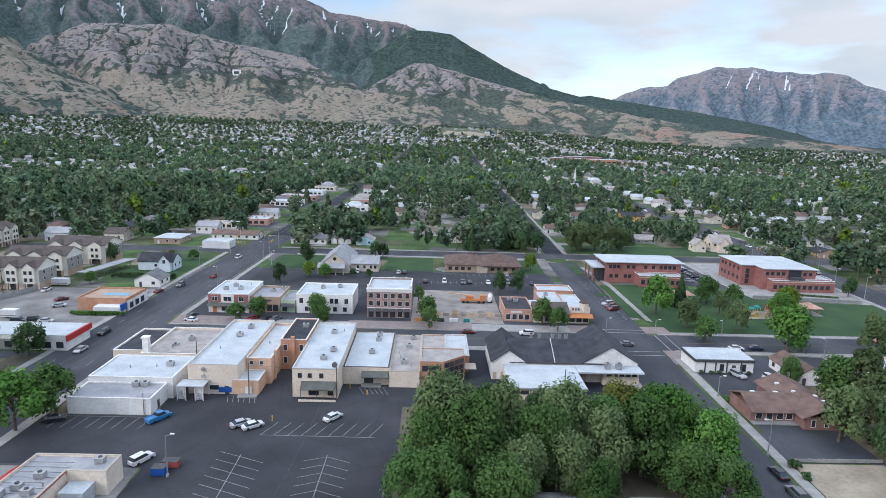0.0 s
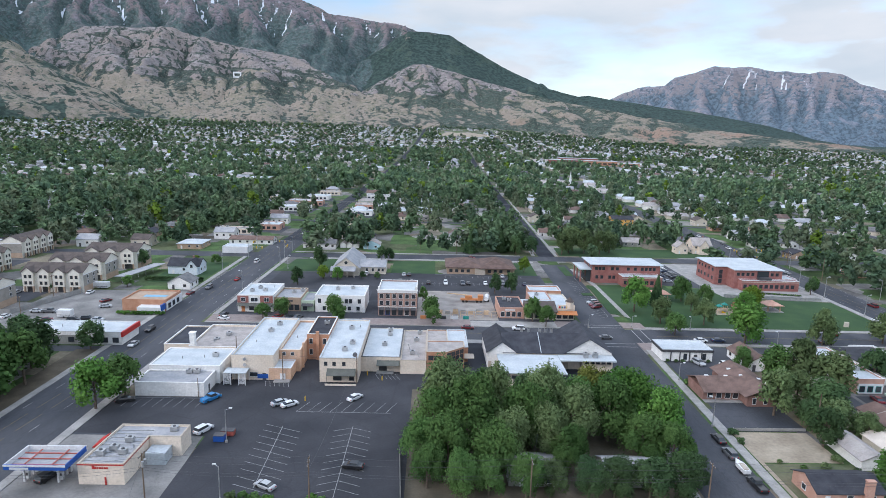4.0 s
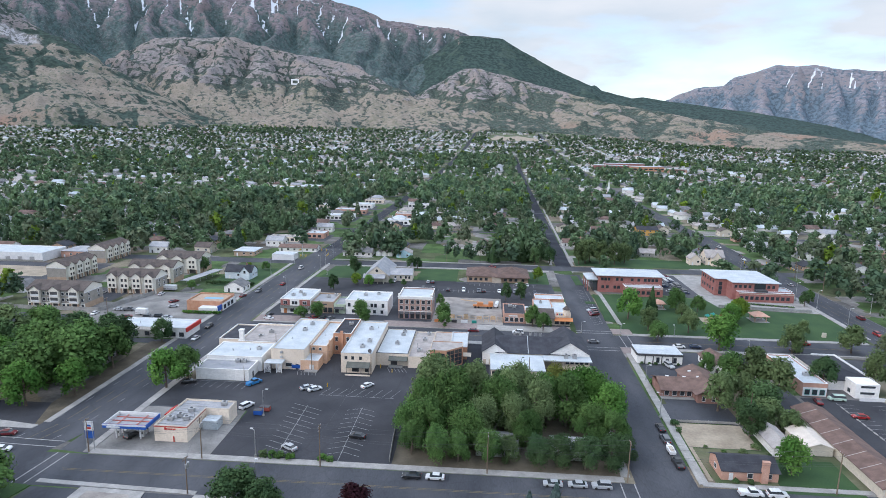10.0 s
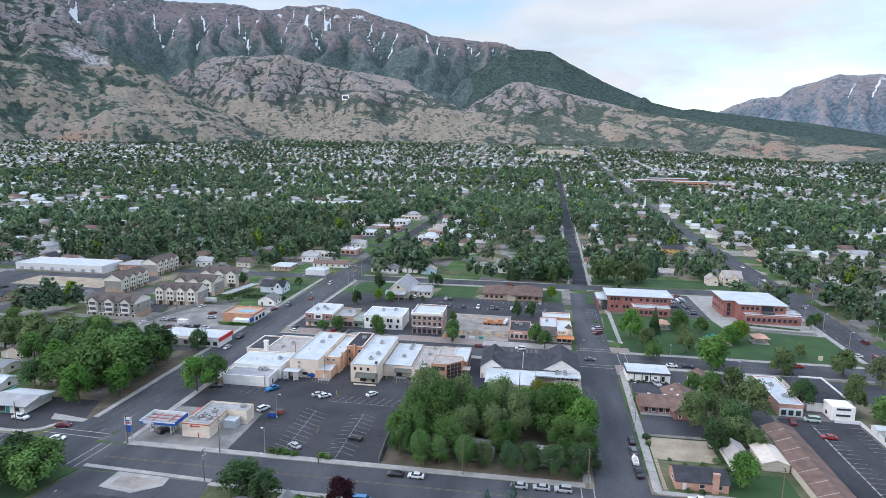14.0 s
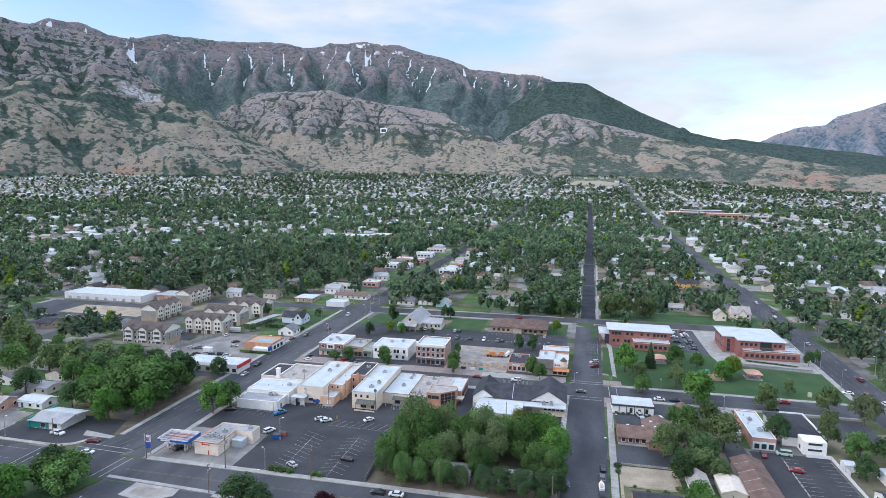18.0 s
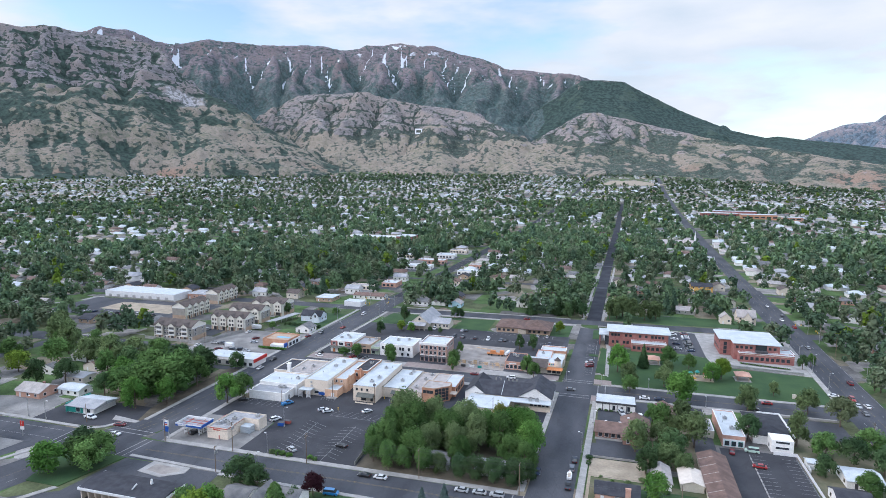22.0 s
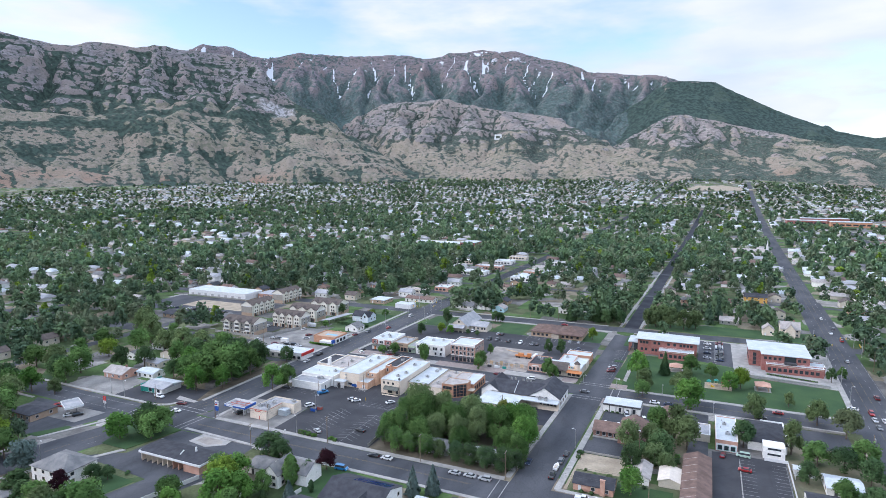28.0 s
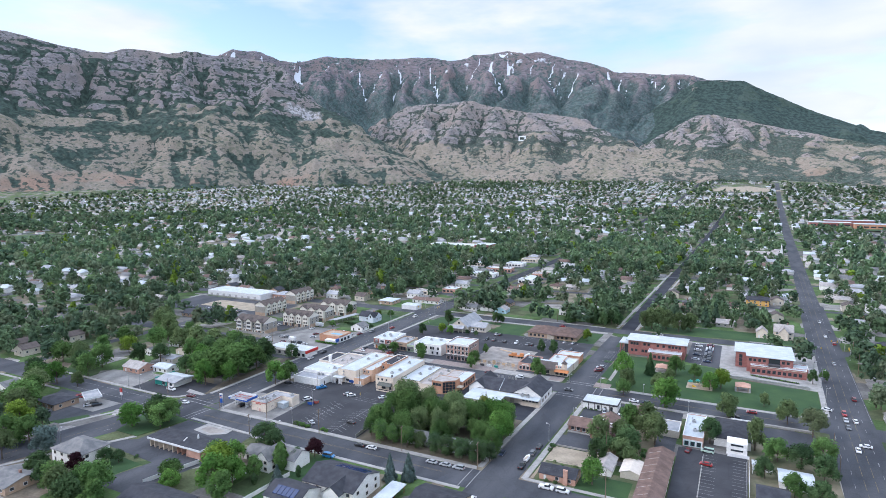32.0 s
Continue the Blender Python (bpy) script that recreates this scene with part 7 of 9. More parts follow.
window(t, "S", -138, 1.6, 1.8, 1.6, 97.6, TRIM_WHITE)
t = thing("fuel_canopy", "white fuel canopy of the second gas station", "canopy", -154, 63.5)
part("deck", prism(bmesh.new(), [(-160.6, 62.5), (-150.2, 57.6), (-147.6, 64.6), (-158.2, 69.4)], 4.2, 4.4), ROOF_GREY, t)
rim = [(-160.6, 62.5), (-150.2, 57.6), (-147.6, 64.6), (-158.2, 69.4)]
for i in range(4):
    a_, b_ = Vector(rim[i]), Vector(rim[(i + 1) % 4])
    d_ = (b_ - a_).normalized()
    s_ = Vector((d_.y, -d_.x))
    part("fascia", prism(bmesh.new(), [tuple(a_ + s_ * 0.15), tuple(b_ + s_ * 0.15), tuple(b_ + s_ * 0.01), tuple(a_ + s_ * 0.01)], 4.1, 5.1), TRIM_WHITE, t)
for x_, y_ in ((-155.5, 62.5), (-152.6, 64.4)):
    part("column", tube(bmesh.new(), (x_, y_, 0), (x_, y_, 4.2), 0.25, 0.25, 8), METAL_GREY, t)
house("convenience_store", "low brick convenience store with a dark hipped roof", -177, -161, 48.5, 61, 3.1, 4.6, BRICK_TAN, ROOF_BLACK, "hip", "x", False, category="store")
t = thing("gas_price_sign", "red and white gas price sign", "sign", -145.3, 73.4)
part("post", tube(bmesh.new(), (-145.3, 73.4, 0), (-145.3, 73.4, 6), 0.15, 0.15, 8), METAL_GREY, t)
part("panel", boxes((-146.2, -144.4, 73.3, 73.5, 4.0, 6.2)), RED, t)
part("panel", boxes((-146.2, -144.4, 73.3, 73.5, 2.6, 3.9)), TRIM_WHITE, t)

# ---- south of the south street ----
t = thing("car_wash", "long car wash with open bays and a dark flat-pitched roof", "car wash", -68, 47.5)
part("roof", prism(bmesh.new(), rect(-84.2, -53, 42.4, 48), 3.9, [4.3, 4.3, 5.0, 5.0]), ROOF_BLACK, t)
part("roof", prism(bmesh.new(), rect(-84.2, -53, 48.02, 53.6), 3.9, [5.0, 5.0, 4.3, 4.3]), ROOF_BLACK, t)
part("fascia", boxes((-84.4, -52.8, 42.2, 42.38, 3.5, 4.35), (-52.98, -52.8, 42.4, 53.6, 3.5, 4.35), (-84.4, -84.22, 42.4, 53.6, 3.5, 4.35)), TRIM_WHITE, t)
for q in range(9):
    x_ = -83.8 + 2.75 * q
    part("bay_wall", boxes((x_, x_ + 0.3, 42.9, 53.2, 0, 3.88)), BRICK_PINK if q > 5 else CREAM, t)
part("back_wall", boxes((-83.5, -54, 53.21, 53.5, 0, 3.88)), CREAM, t)
part("office", boxes((-61.4, -54, 43, 53.2, 0, 3.88)), BRICK_PINK, t)
part("cupola", tube(bmesh.new(), (-62.5, 50, 4.8), (-62.5, 50, 6.4), 0.5, 0.3, 8), TRIM_WHITE, t)
part("roof_vent", tube(bmesh.new(), (-66, 45.5, 4.7), (-65, 46.5, 6.2), 0.25, 0.25, 8), TRIM_WHITE, t)
house("white_house", "large white two-storey house with a grey hipped roof", -108.2, -90.5, 16.5, 29.5, 5.2, 8.6, WHITE_WALL, ROOF_SHINGLE_GREY, "hip", "x", False, 2)
house("house", "brown brick bungalow with a dark roof", -110, -95, -8, 6, 2.8, 4.4, BRICK_TAN, ROOF_SHINGLE_GREY, "gable", "x", True)
house("house", "low house with a dark grey shingle roof", -52, -27, 5, 18.5, 2.9, 5.0, WHITE_WALL, ROOF_BLACK, "gable", "x", False)
t = house("white_house", "white gabled house with a grey roof", -27.5, -21, 46.8, 58, 5.0, 8.0, WHITE_WALL, ROOF_SHINGLE_GREY, "gable", "y", False, 2)
part("wing", gable_solid(bmesh.new(), -20.95, -12.5, 52, 61, 0, 4.4, 7.0, "x"), WHITE_WALL, t)
part("wing_roof", gable_roof(bmesh.new(), -20.95, -12.5, 52, 61, 4.4, 7.0, "x"), ROOF_SHINGLE_GREY, t)
house("house", "small house with a pale patched roof", -39, -30, 52, 61, 2.7, 4.4, WHITE_WALL, ROOF_SHINGLE_GREY, "gable", "x", False)
t = house("white_house", "white two-storey house with solar panels on its dark roof", 1, 23, 40.5, 57.5, 5.4, 8.4, WHITE_WALL, ROOF_BLACK, "gable", "x", False, 2)
part("front_gable", gable_solid(bmesh.new(), 12.5, 19, 37.5, 46, 0, 5.2, 7.6, "y"), WHITE_WALL, t)
part("front_gable_roof", gable_roof(bmesh.new(), 12.5, 19, 37.5, 46, 5.2, 7.6, "y", 0.5), ROOF_BLACK, t)
part("west_wing", gable_solid(bmesh.new(), -6, 9, 28, 40.4, 0, 4.4, 7.0, "x"), WHITE_WALL, t)
part("west_wing_roof", gable_roof(bmesh.new(), -6, 9, 28, 40.4, 4.4, 7.0, "x", 0.5), ROOF_BLACK, t)
for i in range(7):
    for k in range(2):
        y_a, z_a = 50.6 + 2.4 * k, 8.4 - (50.6 + 2.4 * k - 49) / 8.5 * 3.0
        part("solar_panel", prism(bmesh.new(), rect(8.2 + 1.9 * i, 9.9 + 1.9 * i, y_a, y_a + 2.2), z_a - 0.7, [z_a + 0.3, z_a + 0.3, z_a - 0.48, z_a - 0.48]), SOLAR, t)
for i in range(5):
    y_a = 29.4
    part("solar_panel", prism(bmesh.new(), rect(-3 + 1.9 * i, -1.3 + 1.9 * i, 29.2, 32.6), 4.4, [5.3, 5.3, 6.65, 6.65]), SOLAR, t)
t = thing("carport", "white metal carport roof on red posts", "carport", 31, 51)
part("roof", boxes((28, 34, 43, 58.5, 2.7, 2.9)), ROOF_WHITE, t)
for x_ in (28.3, 33.7):
    for y_ in (44, 50, 57):
        part("post", boxes((x_ - 0.08, x_ + 0.08, y_ - 0.08, y_ + 0.08, 0, 2.7)), RED, t)
house("house", "low dark-roofed house on the corner", 40, 58, 48, 62, 2.8, 4.6, BRICK_TAN, ROOF_BLACK, "gable", "x", False)
house("house", "old house with a pale grey roof under the trees", 33.5, 43.5, 94, 102, 2.5, 4.4, GREY_SIDING, ROOF_GREY, "gable", "x", False)
house("house", "old house with a grey roof hidden by trees", 13, 24, 94, 103, 2.5, 4.2, GREY_SIDING, ROOF_SHINGLE_GREY, "gable", "x", False)
house("house", "pale house with a white roof beside the road", -188, -174, 105, 116, 2.8, 5.0, BRICK_PINK, ROOF_TAN, "gable", "x", True)
house("house", "small white bungalow with a pale roof", -172, -160, 113, 121, 2.5, 3.8, WHITE_WALL, ROOF_WHITE, "gable", "x", False)

# ---- trees ----
def crown_cards(n, size, seed, kind="broad", lobes=11, up=0.20):
    """Leaf clumps of a crown in unit size: radius 1, height from 0 to 1."""
    r = np.random.RandomState(seed)
    if kind == "broad":
        th_, zz = r.rand(lobes) * math.tau, r.rand(lobes) ** 0.9
        rad = 0.62 * np.sqrt(np.clip(1 - (zz * 2 - 0.85) ** 2 / 1.4, 0.1, 1)) * (0.75 + 0.4 * r.rand(lobes))
        c = np.stack([np.cos(th_) * rad, np.sin(th_) * rad, 0.2 + 0.6 * zz], 1)
        c[0] = (0, 0, 0.78)
        lr = 0.25 + 0.17 * r.rand(lobes)
        k = r.randint(0, lobes, n)
        d = r.randn(n, 3)
        d /= np.linalg.norm(d, axis=1)[:, None]
        d[:, 2] = np.where(d[:, 2] < -0.35, -d[:, 2], d[:, 2])
        p = c[k] + d * lr[k, None] * (0.38 + 0.80 * r.rand(n, 1) ** 0.8) * np.array([1, 1, 0.80])
    elif kind == "cone":
        z = 1 - r.rand(n) ** 0.55
        a = r.rand(n) * math.tau
        tier = 0.82 + 0.3 * np.abs((z * 9) % 1 - 0.5)
        q = (1 - z) * tier * (0.75 + 0.3 * r.rand(n)) * (0.86 + 0.14 * np.sin(a * 5 + z * 20))
        p = np.stack([np.cos(a) * q, np.sin(a) * q, z * 0.97 + 0.02], 1)
        d = np.stack([np.cos(a), np.sin(a), np.full(n, 0.35)], 1)
    elif kind == "column":
        z = r.rand(n)
        a = r.rand(n) * math.tau
        q = np.sin(np.clip(z * 0.93 + 0.07, 0, 1) * math.pi) ** 0.6 * (0.72 + 0.34 * r.rand(n)) * (0.85 + 0.15 * np.sin(a * 4 + z * 15))
        p = np.stack([np.cos(a) * q, np.sin(a) * q, z], 1)
        d = np.stack([np.cos(a), np.sin(a), np.full(n, 0.6)], 1)
    out = d / np.linalg.norm(d, axis=1)[:, None] * 0.75 + (p - np.array([0, 0, 0.35])) * np.array([0.6, 0.6, 0.9]) + np.array([0, 0, 0.15])
    p = p * np.array([1, 1, {"broad": 2.0, "cone": 3.0, "column": 4.0}[kind]])   # so that clumps keep their shape when the crown is scaled
    d = d + r.randn(n, 3) * 0.5 + np.array([0, 0, up])
    d /= np.linalg.norm(d, axis=1)[:, None]
    s = np.cross(d, r.randn(n, 3))
    s /= np.linalg.norm(s, axis=1)[:, None]
    u = np.cross(d, s)
    w = size * (0.6 + 0.8 * r.rand(n, 1))
    v = np.stack([p - s * w - u * w * 0.7, p + s * w - u * w * 0.6 + d * w * 0.25, p + s * w * 0.8 + u * w * 0.8, p - s * w * 0.7 + u * w * 0.75 + d * w * 0.3], 1).reshape(-1, 3)
    i = np.arange(n)[:, None] * 4
    t_ = np.concatenate([i + np.array([[0, 1, 2]]), i + np.array([[0, 2, 3]])], 0)
    nr = out + 0.42 * d
    nr /= np.linalg.norm(nr, axis=1)[:, None]
    return v, t_, np.repeat(nr, 4, axis=0)


def trunk_mesh(seed, h=1.0, limbs=5):
    r = random.Random(seed)
    bm = bmesh.new()
    tube(bm, (0, 0, -0.02), (0.01, 0.005, 0.34 * h), 0.032, 0.022, 7)
    tube(bm, (0.01, 0.005, 0.34 * h), (0, 0, 0.8 * h), 0.022, 0.006, 6)
    for k in range(limbs):
        a = k * 2.4 + r.random()
        z = 0.28 + 0.07 * k
        tube(bm, (0, 0, z * h), (0.20 * math.cos(a), 0.20 * math.sin(a), (z + 0.24) * h), 0.013, 0.004, 5)
    me = bpy.data.meshes.new("trunk")
    bm.to_mesh(me)
    bm.free()
    me.materials.append(BARK)
    return me


CROWNS, TRUNKS = {}, [trunk_mesh(s) for s in range(4)]
TREE_KINDS = {"grand": (8200, 0.032), "broad": (3000, 0.052), "bush": (380, 0.135), "cone": (1500, 0.11), "column": (1500, 0.13), "far": (1050, 0.082)}
TALL = {"grand": 2.0, "bush": 2.0, "broad": 2.0, "cone": 3.0, "column": 4.0, "far": 2.0}


def crown_mesh(kind, leaf, variant):
    key = (kind, leaf.name, variant)
    if key not in CROWNS:
        n, s = TREE_KINDS[kind]
        v, t_, nr = crown_cards(n, s, 100 + variant * 7, "broad" if kind in ("far", "grand", "bush") else kind, 14 + variant * 3)
        CROWNS[key] = tri_mesh("crown", v, t_, [leaf], None, nr)
    return CROWNS[key]


def tree(x, y, h, r, kind="broad", leaf=LEAF_MID, label="leafy green street tree", bare=None):
    """A tree of height h and crown radius r: a tapered trunk with limbs under a crown of leaf clumps."""
    z = float(ground_z(x, y))
    t = tagged(new("tree"), label, "tree", "trees of the town")
    t.empty_display_size = 0.5
    t.matrix_world = pose(x, y, z, 0, 0, RNG.random() * 360)
    tr = new("trunk", TRUNKS[RNG.randrange(4)])
    tr.parent = t
    low = {"grand": 0.0, "broad": 0.03, "cone": 0.03, "column": 0.04, "far": 0.07}[kind] if bare is None else bare
    tr.scale = (h * 0.9, h * 0.9, h)
    c = new("crown", crown_mesh(kind, leaf, RNG.randrange(4)))
    c.parent = t
    c.location = (0, 0, h * low)
    c.scale = (r, r * (0.9 + 0.2 * RNG.random()), h * (1 - low) / TALL[kind])
    return t


def shrub(x, y, r, leaf=LEAF_MID, h=None, label="rounded green garden shrub beside paving"):
    t = tagged(new("shrub"), label, "shrub", "shrubs")
    t.matrix_world = pose(x, y, 0.02, 0, 0, RNG.random() * 360)
    c = new("foliage", crown_mesh("bush", leaf, RNG.randrange(4)))
    c.parent = t
    c.location = (0, 0, -0.12 * r)
    c.scale = (r, r, (h or r * 1.3) / 2)
    return t


# the grove east of the parking lot: big old trees
for x, y, h, r, leaf in ((1, 117, 18, 6.8, LEAF_OLIVE), (6.5, 108, 17, 6.6, LEAF_MID), (-3, 109, 14, 5.4, LEAF_MID), (0.5, 98, 13, 5.0, LEAF_MID), (13, 117, 16, 6.0, LEAF_OLIVE), (19, 111, 15, 6.0, LEAF_MID),
                         (25, 119, 15.5, 6.2, LEAF_OLIVE), (30, 110, 14.5, 6.0, LEAF_OLIVE), (37.5, 125, 13.5, 5.2, leaf_mat("leaves_blossom", (0.13, 0.15, 0.035), (0.21, 0.225, 0.06))), (39, 113, 15, 6.2, LEAF_MID),
                         (45.5, 119, 15.5, 7.0, LEAF_BRIGHT), (50.5, 110.5, 14, 6.4, LEAF_BRIGHT), (47, 127, 12, 5.0, LEAF_MID), (33, 120, 13, 5.2, LEAF_MID), (10, 97, 12, 4.8, LEAF_MID), (3, 90.5, 9.5, 3.6, LEAF_MID),
                         (16, 90, 9, 3.6, LEAF_MID), (23.5, 106, 12, 5.0, LEAF_OLIVE), (34, 90.5, 8.5, 4.0, LEAF_DARK), (41, 90, 8.5, 4.2, LEAF_DARK), (47.5, 91, 9, 4.2, LEAF_DARK), (29, 91, 8, 3.4, LEAF_DARK),
                         (50, 101, 10, 4.6, LEAF_MID), (44, 104, 11, 5, LEAF_MID), (27, 100, 10, 4.4, LEAF_MID), (8, 122, 13, 5, LEAF_MID), (20, 122, 12, 5, LEAF_DARK), (8.5, 90.5, 8, 3.8, LEAF_MID), (-4, 93, 9, 3.4, LEAF_MID), (21.5, 91.5, 7, 3.2, LEAF_OLIVE), (-5, 101, 11, 4.4, LEAF_MID), (14, 104, 12, 5, LEAF_OLIVE), (52, 94, 7, 3, LEAF_DARK)):
    tree(x, y, h, r * 1.14, "grand", leaf, "large old leafy tree in a dense grove", -0.05)
# west side and corner
for x, y, h, r, leaf in ((-89, 126, 11, 5.6, LEAF_BRIGHT), (-85.8, 134.5, 9.5, 4.6, LEAF_MID), (-124, 109, 11.5, 5.6, LEAF_BRIGHT), (-119, 128, 15, 8.4, LEAF_MID), (-127, 140, 14, 7.4, LEAF_MID), (-122, 152, 12, 6.4, LEAF_DARK), (-137, 150, 13, 6.6, LEAF_DARK),
                         (-139, 128, 11, 5.6, LEAF_DARK), (-146, 140, 12, 6, LEAF_MID), (-113.5, 168, 8, 3.8, LEAF_DARK), (-152, 158, 13, 6, LEAF_MID), (-161, 146, 12, 6, LEAF_DARK), (-168, 156, 13, 6.6, LEAF_OLIVE), (-182, 154, 14, 7, LEAF_OLIVE), (-160, 168, 9, 4.6, LEAF_DARK),
                         (-105, 64, 10, 5.6, LEAF_DARK), (-98, 64, 9.5, 5.6, LEAF_MID), (-96.5, 58, 9, 5.0, LEAF_MID), (-109, 53, 9.5, 5.0, LEAF_BRIGHT), (-101, 60, 9, 5, LEAF_MID), (-41, 66, 8, 4.6, LEAF_DARK), (-33, 64, 7, 3.8, LEAF_DARK), (-36, 36, 11, 5.2, LEAF_YELLOW), (-31, 29, 11, 5.4, LEAF_BRIGHT), (-43, 42, 9, 4.2, LEAF_MID),
                         (-13.5, 65.5, 6.5, 3.6, LEAF_PURPLE), (-15, 57, 6, 2.6, LEAF_DARK), (-91, 15, 6, 3.4, LEAF_PURPLE), (-84, 3, 9, 4.6, LEAF_MID), (-78, 1, 9, 4.4, LEAF_OLIVE), (-66, 8, 10, 5, LEAF_MID), (-50, 26, 7, 3.6, LEAF_MID), (-46, 22, 6, 3.4, LEAF_BRIGHT), (-27, 34, 9, 4.6, LEAF_BRIGHT), (-24, 42, 7, 3.2, LEAF_MID), (-38, 47, 8, 4.2, LEAF_BRIGHT), (-134, 22, 10, 5, LEAF_MID), (-128, 8, 10, 5, LEAF_OLIVE), (-141, 16, 11, 5, LEAF_MID), (-86, 24, 5.5, 2.8, LEAF_DARK), (-82, 27, 4.5, 2.4, LEAF_DARK), (-103, 8, 7, 4.2, LEAF_DARK), (-92, 4, 7, 4, LEAF_DARK), (-74, 8, 8, 4, LEAF_MID),
                         (-68, -2, 9, 4.6, LEAF_DARK), (-57, 0, 9, 4.4, LEAF_MID), (-22, 24, 9, 4.4, LEAF_MID), (-150, 27, 12, 6, LEAF_YELLOW), (-163, 34, 13, 6, LEAF_OLIVE), (-171, 40, 14, 6.4, LEAF_MID), (-180, 44, 12, 6, LEAF_MID), (-150, 10, 11, 5.5, LEAF_DARK), (-160, 4, 12, 6, LEAF_DARK),
                         (-198, 90, 11, 5.5, LEAF_MID), (-196, 122, 10, 5, LEAF_DARK), (-182, 126, 10, 5, LEAF_DARK), (-206, 104, 12, 6, LEAF_MID), (-150, 118, 9, 4.6, LEAF_DARK), (-131, 119, 14, 7.2, LEAF_MID), (-134, 133, 15, 7.6, LEAF_MID), (-127, 128, 14, 7, LEAF_MID), (-142, 120, 11, 6, LEAF_MID), (-116, 140, 13, 6.4, LEAF_MID), (-130, 160, 11, 5.4, LEAF_DARK), (-114, 117, 10, 4.6, LEAF_BRIGHT), (-144, 165, 10, 5, LEAF_DARK)):
    tree(x, y, h * 1.15, r * 1.22, "broad", leaf)
tree(-118.5, 20, 11, 6.6, "broad", LEAF_BLUE, "broad blue-grey spruce beside the white house", 0.02)
for x, y, h, r in ((24.5, 62.5, 11, 3.3), (30.5, 66, 11, 3.4), (-11.5, 41, 8.5, 3.0)):
    tree(x, y, h, r, "cone", LEAF_BLUE, "blue spruce by the street")
tree(-18.5, 51, 11.5, 2.7, "column", LEAF_MID, "tall dense columnar tree beside the white house")
for x, y in ((-29, 40), (-9, 50), (-20, 38)):
    tree(x, y, 4.5, 1.2, "column", LEAF_DARK, "slim dark columnar evergreen")
# main street trees
for x, y, h, r in ((-3.5, 206, 9, 3.9), (-2.5, 199.5, 7, 3.4), (36.5, 205.5, 9.5, 4.3), (40.5, 199, 8, 3.8), (-41, 207.5, 8.6, 4.0), (-38, 203, 6, 3.2), (-61.5, 207, 7, 3.6), (-68, 204, 5.5, 3.4), (87.5, 192.5, 8, 3.9),
                   (26, 247, 9, 3.2), (34, 249, 9, 3.4), (-6.8, 232, 6, 2.2)):
    tree(x, y, h, r, "broad", LEAF_DARK if y > 240 else LEAF_MID, "round street tree along main street")
# park trees
for x, y, h, r, leaf in ((82, 222, 12.5, 5.6, LEAF_BRIGHT), (87, 206, 9, 4.4, LEAF_OLIVE), (109, 239, 9.5, 4.5, LEAF_MID), (133, 225, 9.5, 4.6, LEAF_YELLOW), (127.5, 220.5, 8.5, 4.0, LEAF_BRIGHT), (107, 224, 7, 3.0, LEAF_OLIVE),
                         (109, 183.5, 13, 6, LEAF_BRIGHT), (104, 205, 9, 4.0, LEAF_OLIVE), (137.5, 184, 10, 4.6, LEAF_OLIVE), (162, 187, 10, 4.8, LEAF_OLIVE), (153, 207, 6, 2.4, LEAF_OLIVE), (171, 176, 11, 5.4, leaf_mat("leaves_pale", (0.10, 0.13, 0.07), (0.16, 0.19, 0.10))),
                         (105, 146, 13, 5.6, LEAF_OLIVE), (98, 146, 11, 4.6, LEAF_MID), (110, 138, 12, 5.6, LEAF_OLIVE), (88, 128, 11, 4.4, LEAF_OLIVE), (97, 133, 9, 4, LEAF_OLIVE), (91, 112, 8.5, 3.6, LEAF_DARK), (93.5, 93, 8.5, 4.0, LEAF_BRIGHT), (101, 127, 9, 4.4, LEAF_DARK),
                         (131, 150, 9.5, 4.2, LEAF_DARK), (148, 150, 12, 3.8, LEAF_OLIVE), (156, 143, 8, 4.6, LEAF_MID), (164, 140, 8.5, 4.8, LEAF_DARK), (171, 133, 8.5, 4.6, LEAF_DARK), (151, 126, 7, 3.6, LEAF_DARK), (160, 114, 8, 4, LEAF_MID), (168, 112, 8, 4, LEAF_DARK), (172, 150, 9, 4.6, LEAF_MID),
                         (96, 160, 6.5, 3, LEAF_MID), (119, 238, 7, 3.2, LEAF_MID), (178, 255, 7, 2.6, LEAF_DARK), (184, 262, 6, 2.4, LEAF_MID), (99, 120, 7, 3.8, LEAF_OLIVE), (104, 115, 6, 3.4, LEAF_OLIVE), (94, 122, 6, 3.2, LEAF_DARK)):
    tree(x, y, h * 1.12, r * 1.2, "broad", leaf, "leafy tree on the lawn or garden")
tree(95.5, 233, 13.5, 3.6, "cone", LEAF_DARK, "tall dark pine in the park")
for x, y, h, r in ((82, 345, 15, 7), (92, 346, 14.5, 7), (101, 344, 14, 6.6), (86, 352, 15, 7), (109, 350, 13, 6), (77, 341, 13, 5.4)):
    tree(x, y, h, r, "broad", LEAF_OLIVE, "large spreading conifer-green tree by the cross street")
for x, y in ((21, 340), (40, 344), (45, 348)):
    tree(x, y, 15, 5.0, "cone", LEAF_DARK, "tall dark spruce by the cross street")
for x, y in ((58, 340), (52, 346), (48, 336), (54, 354)):
    tree(x, y, 11, 4.2, "broad", LEAF_DARK)
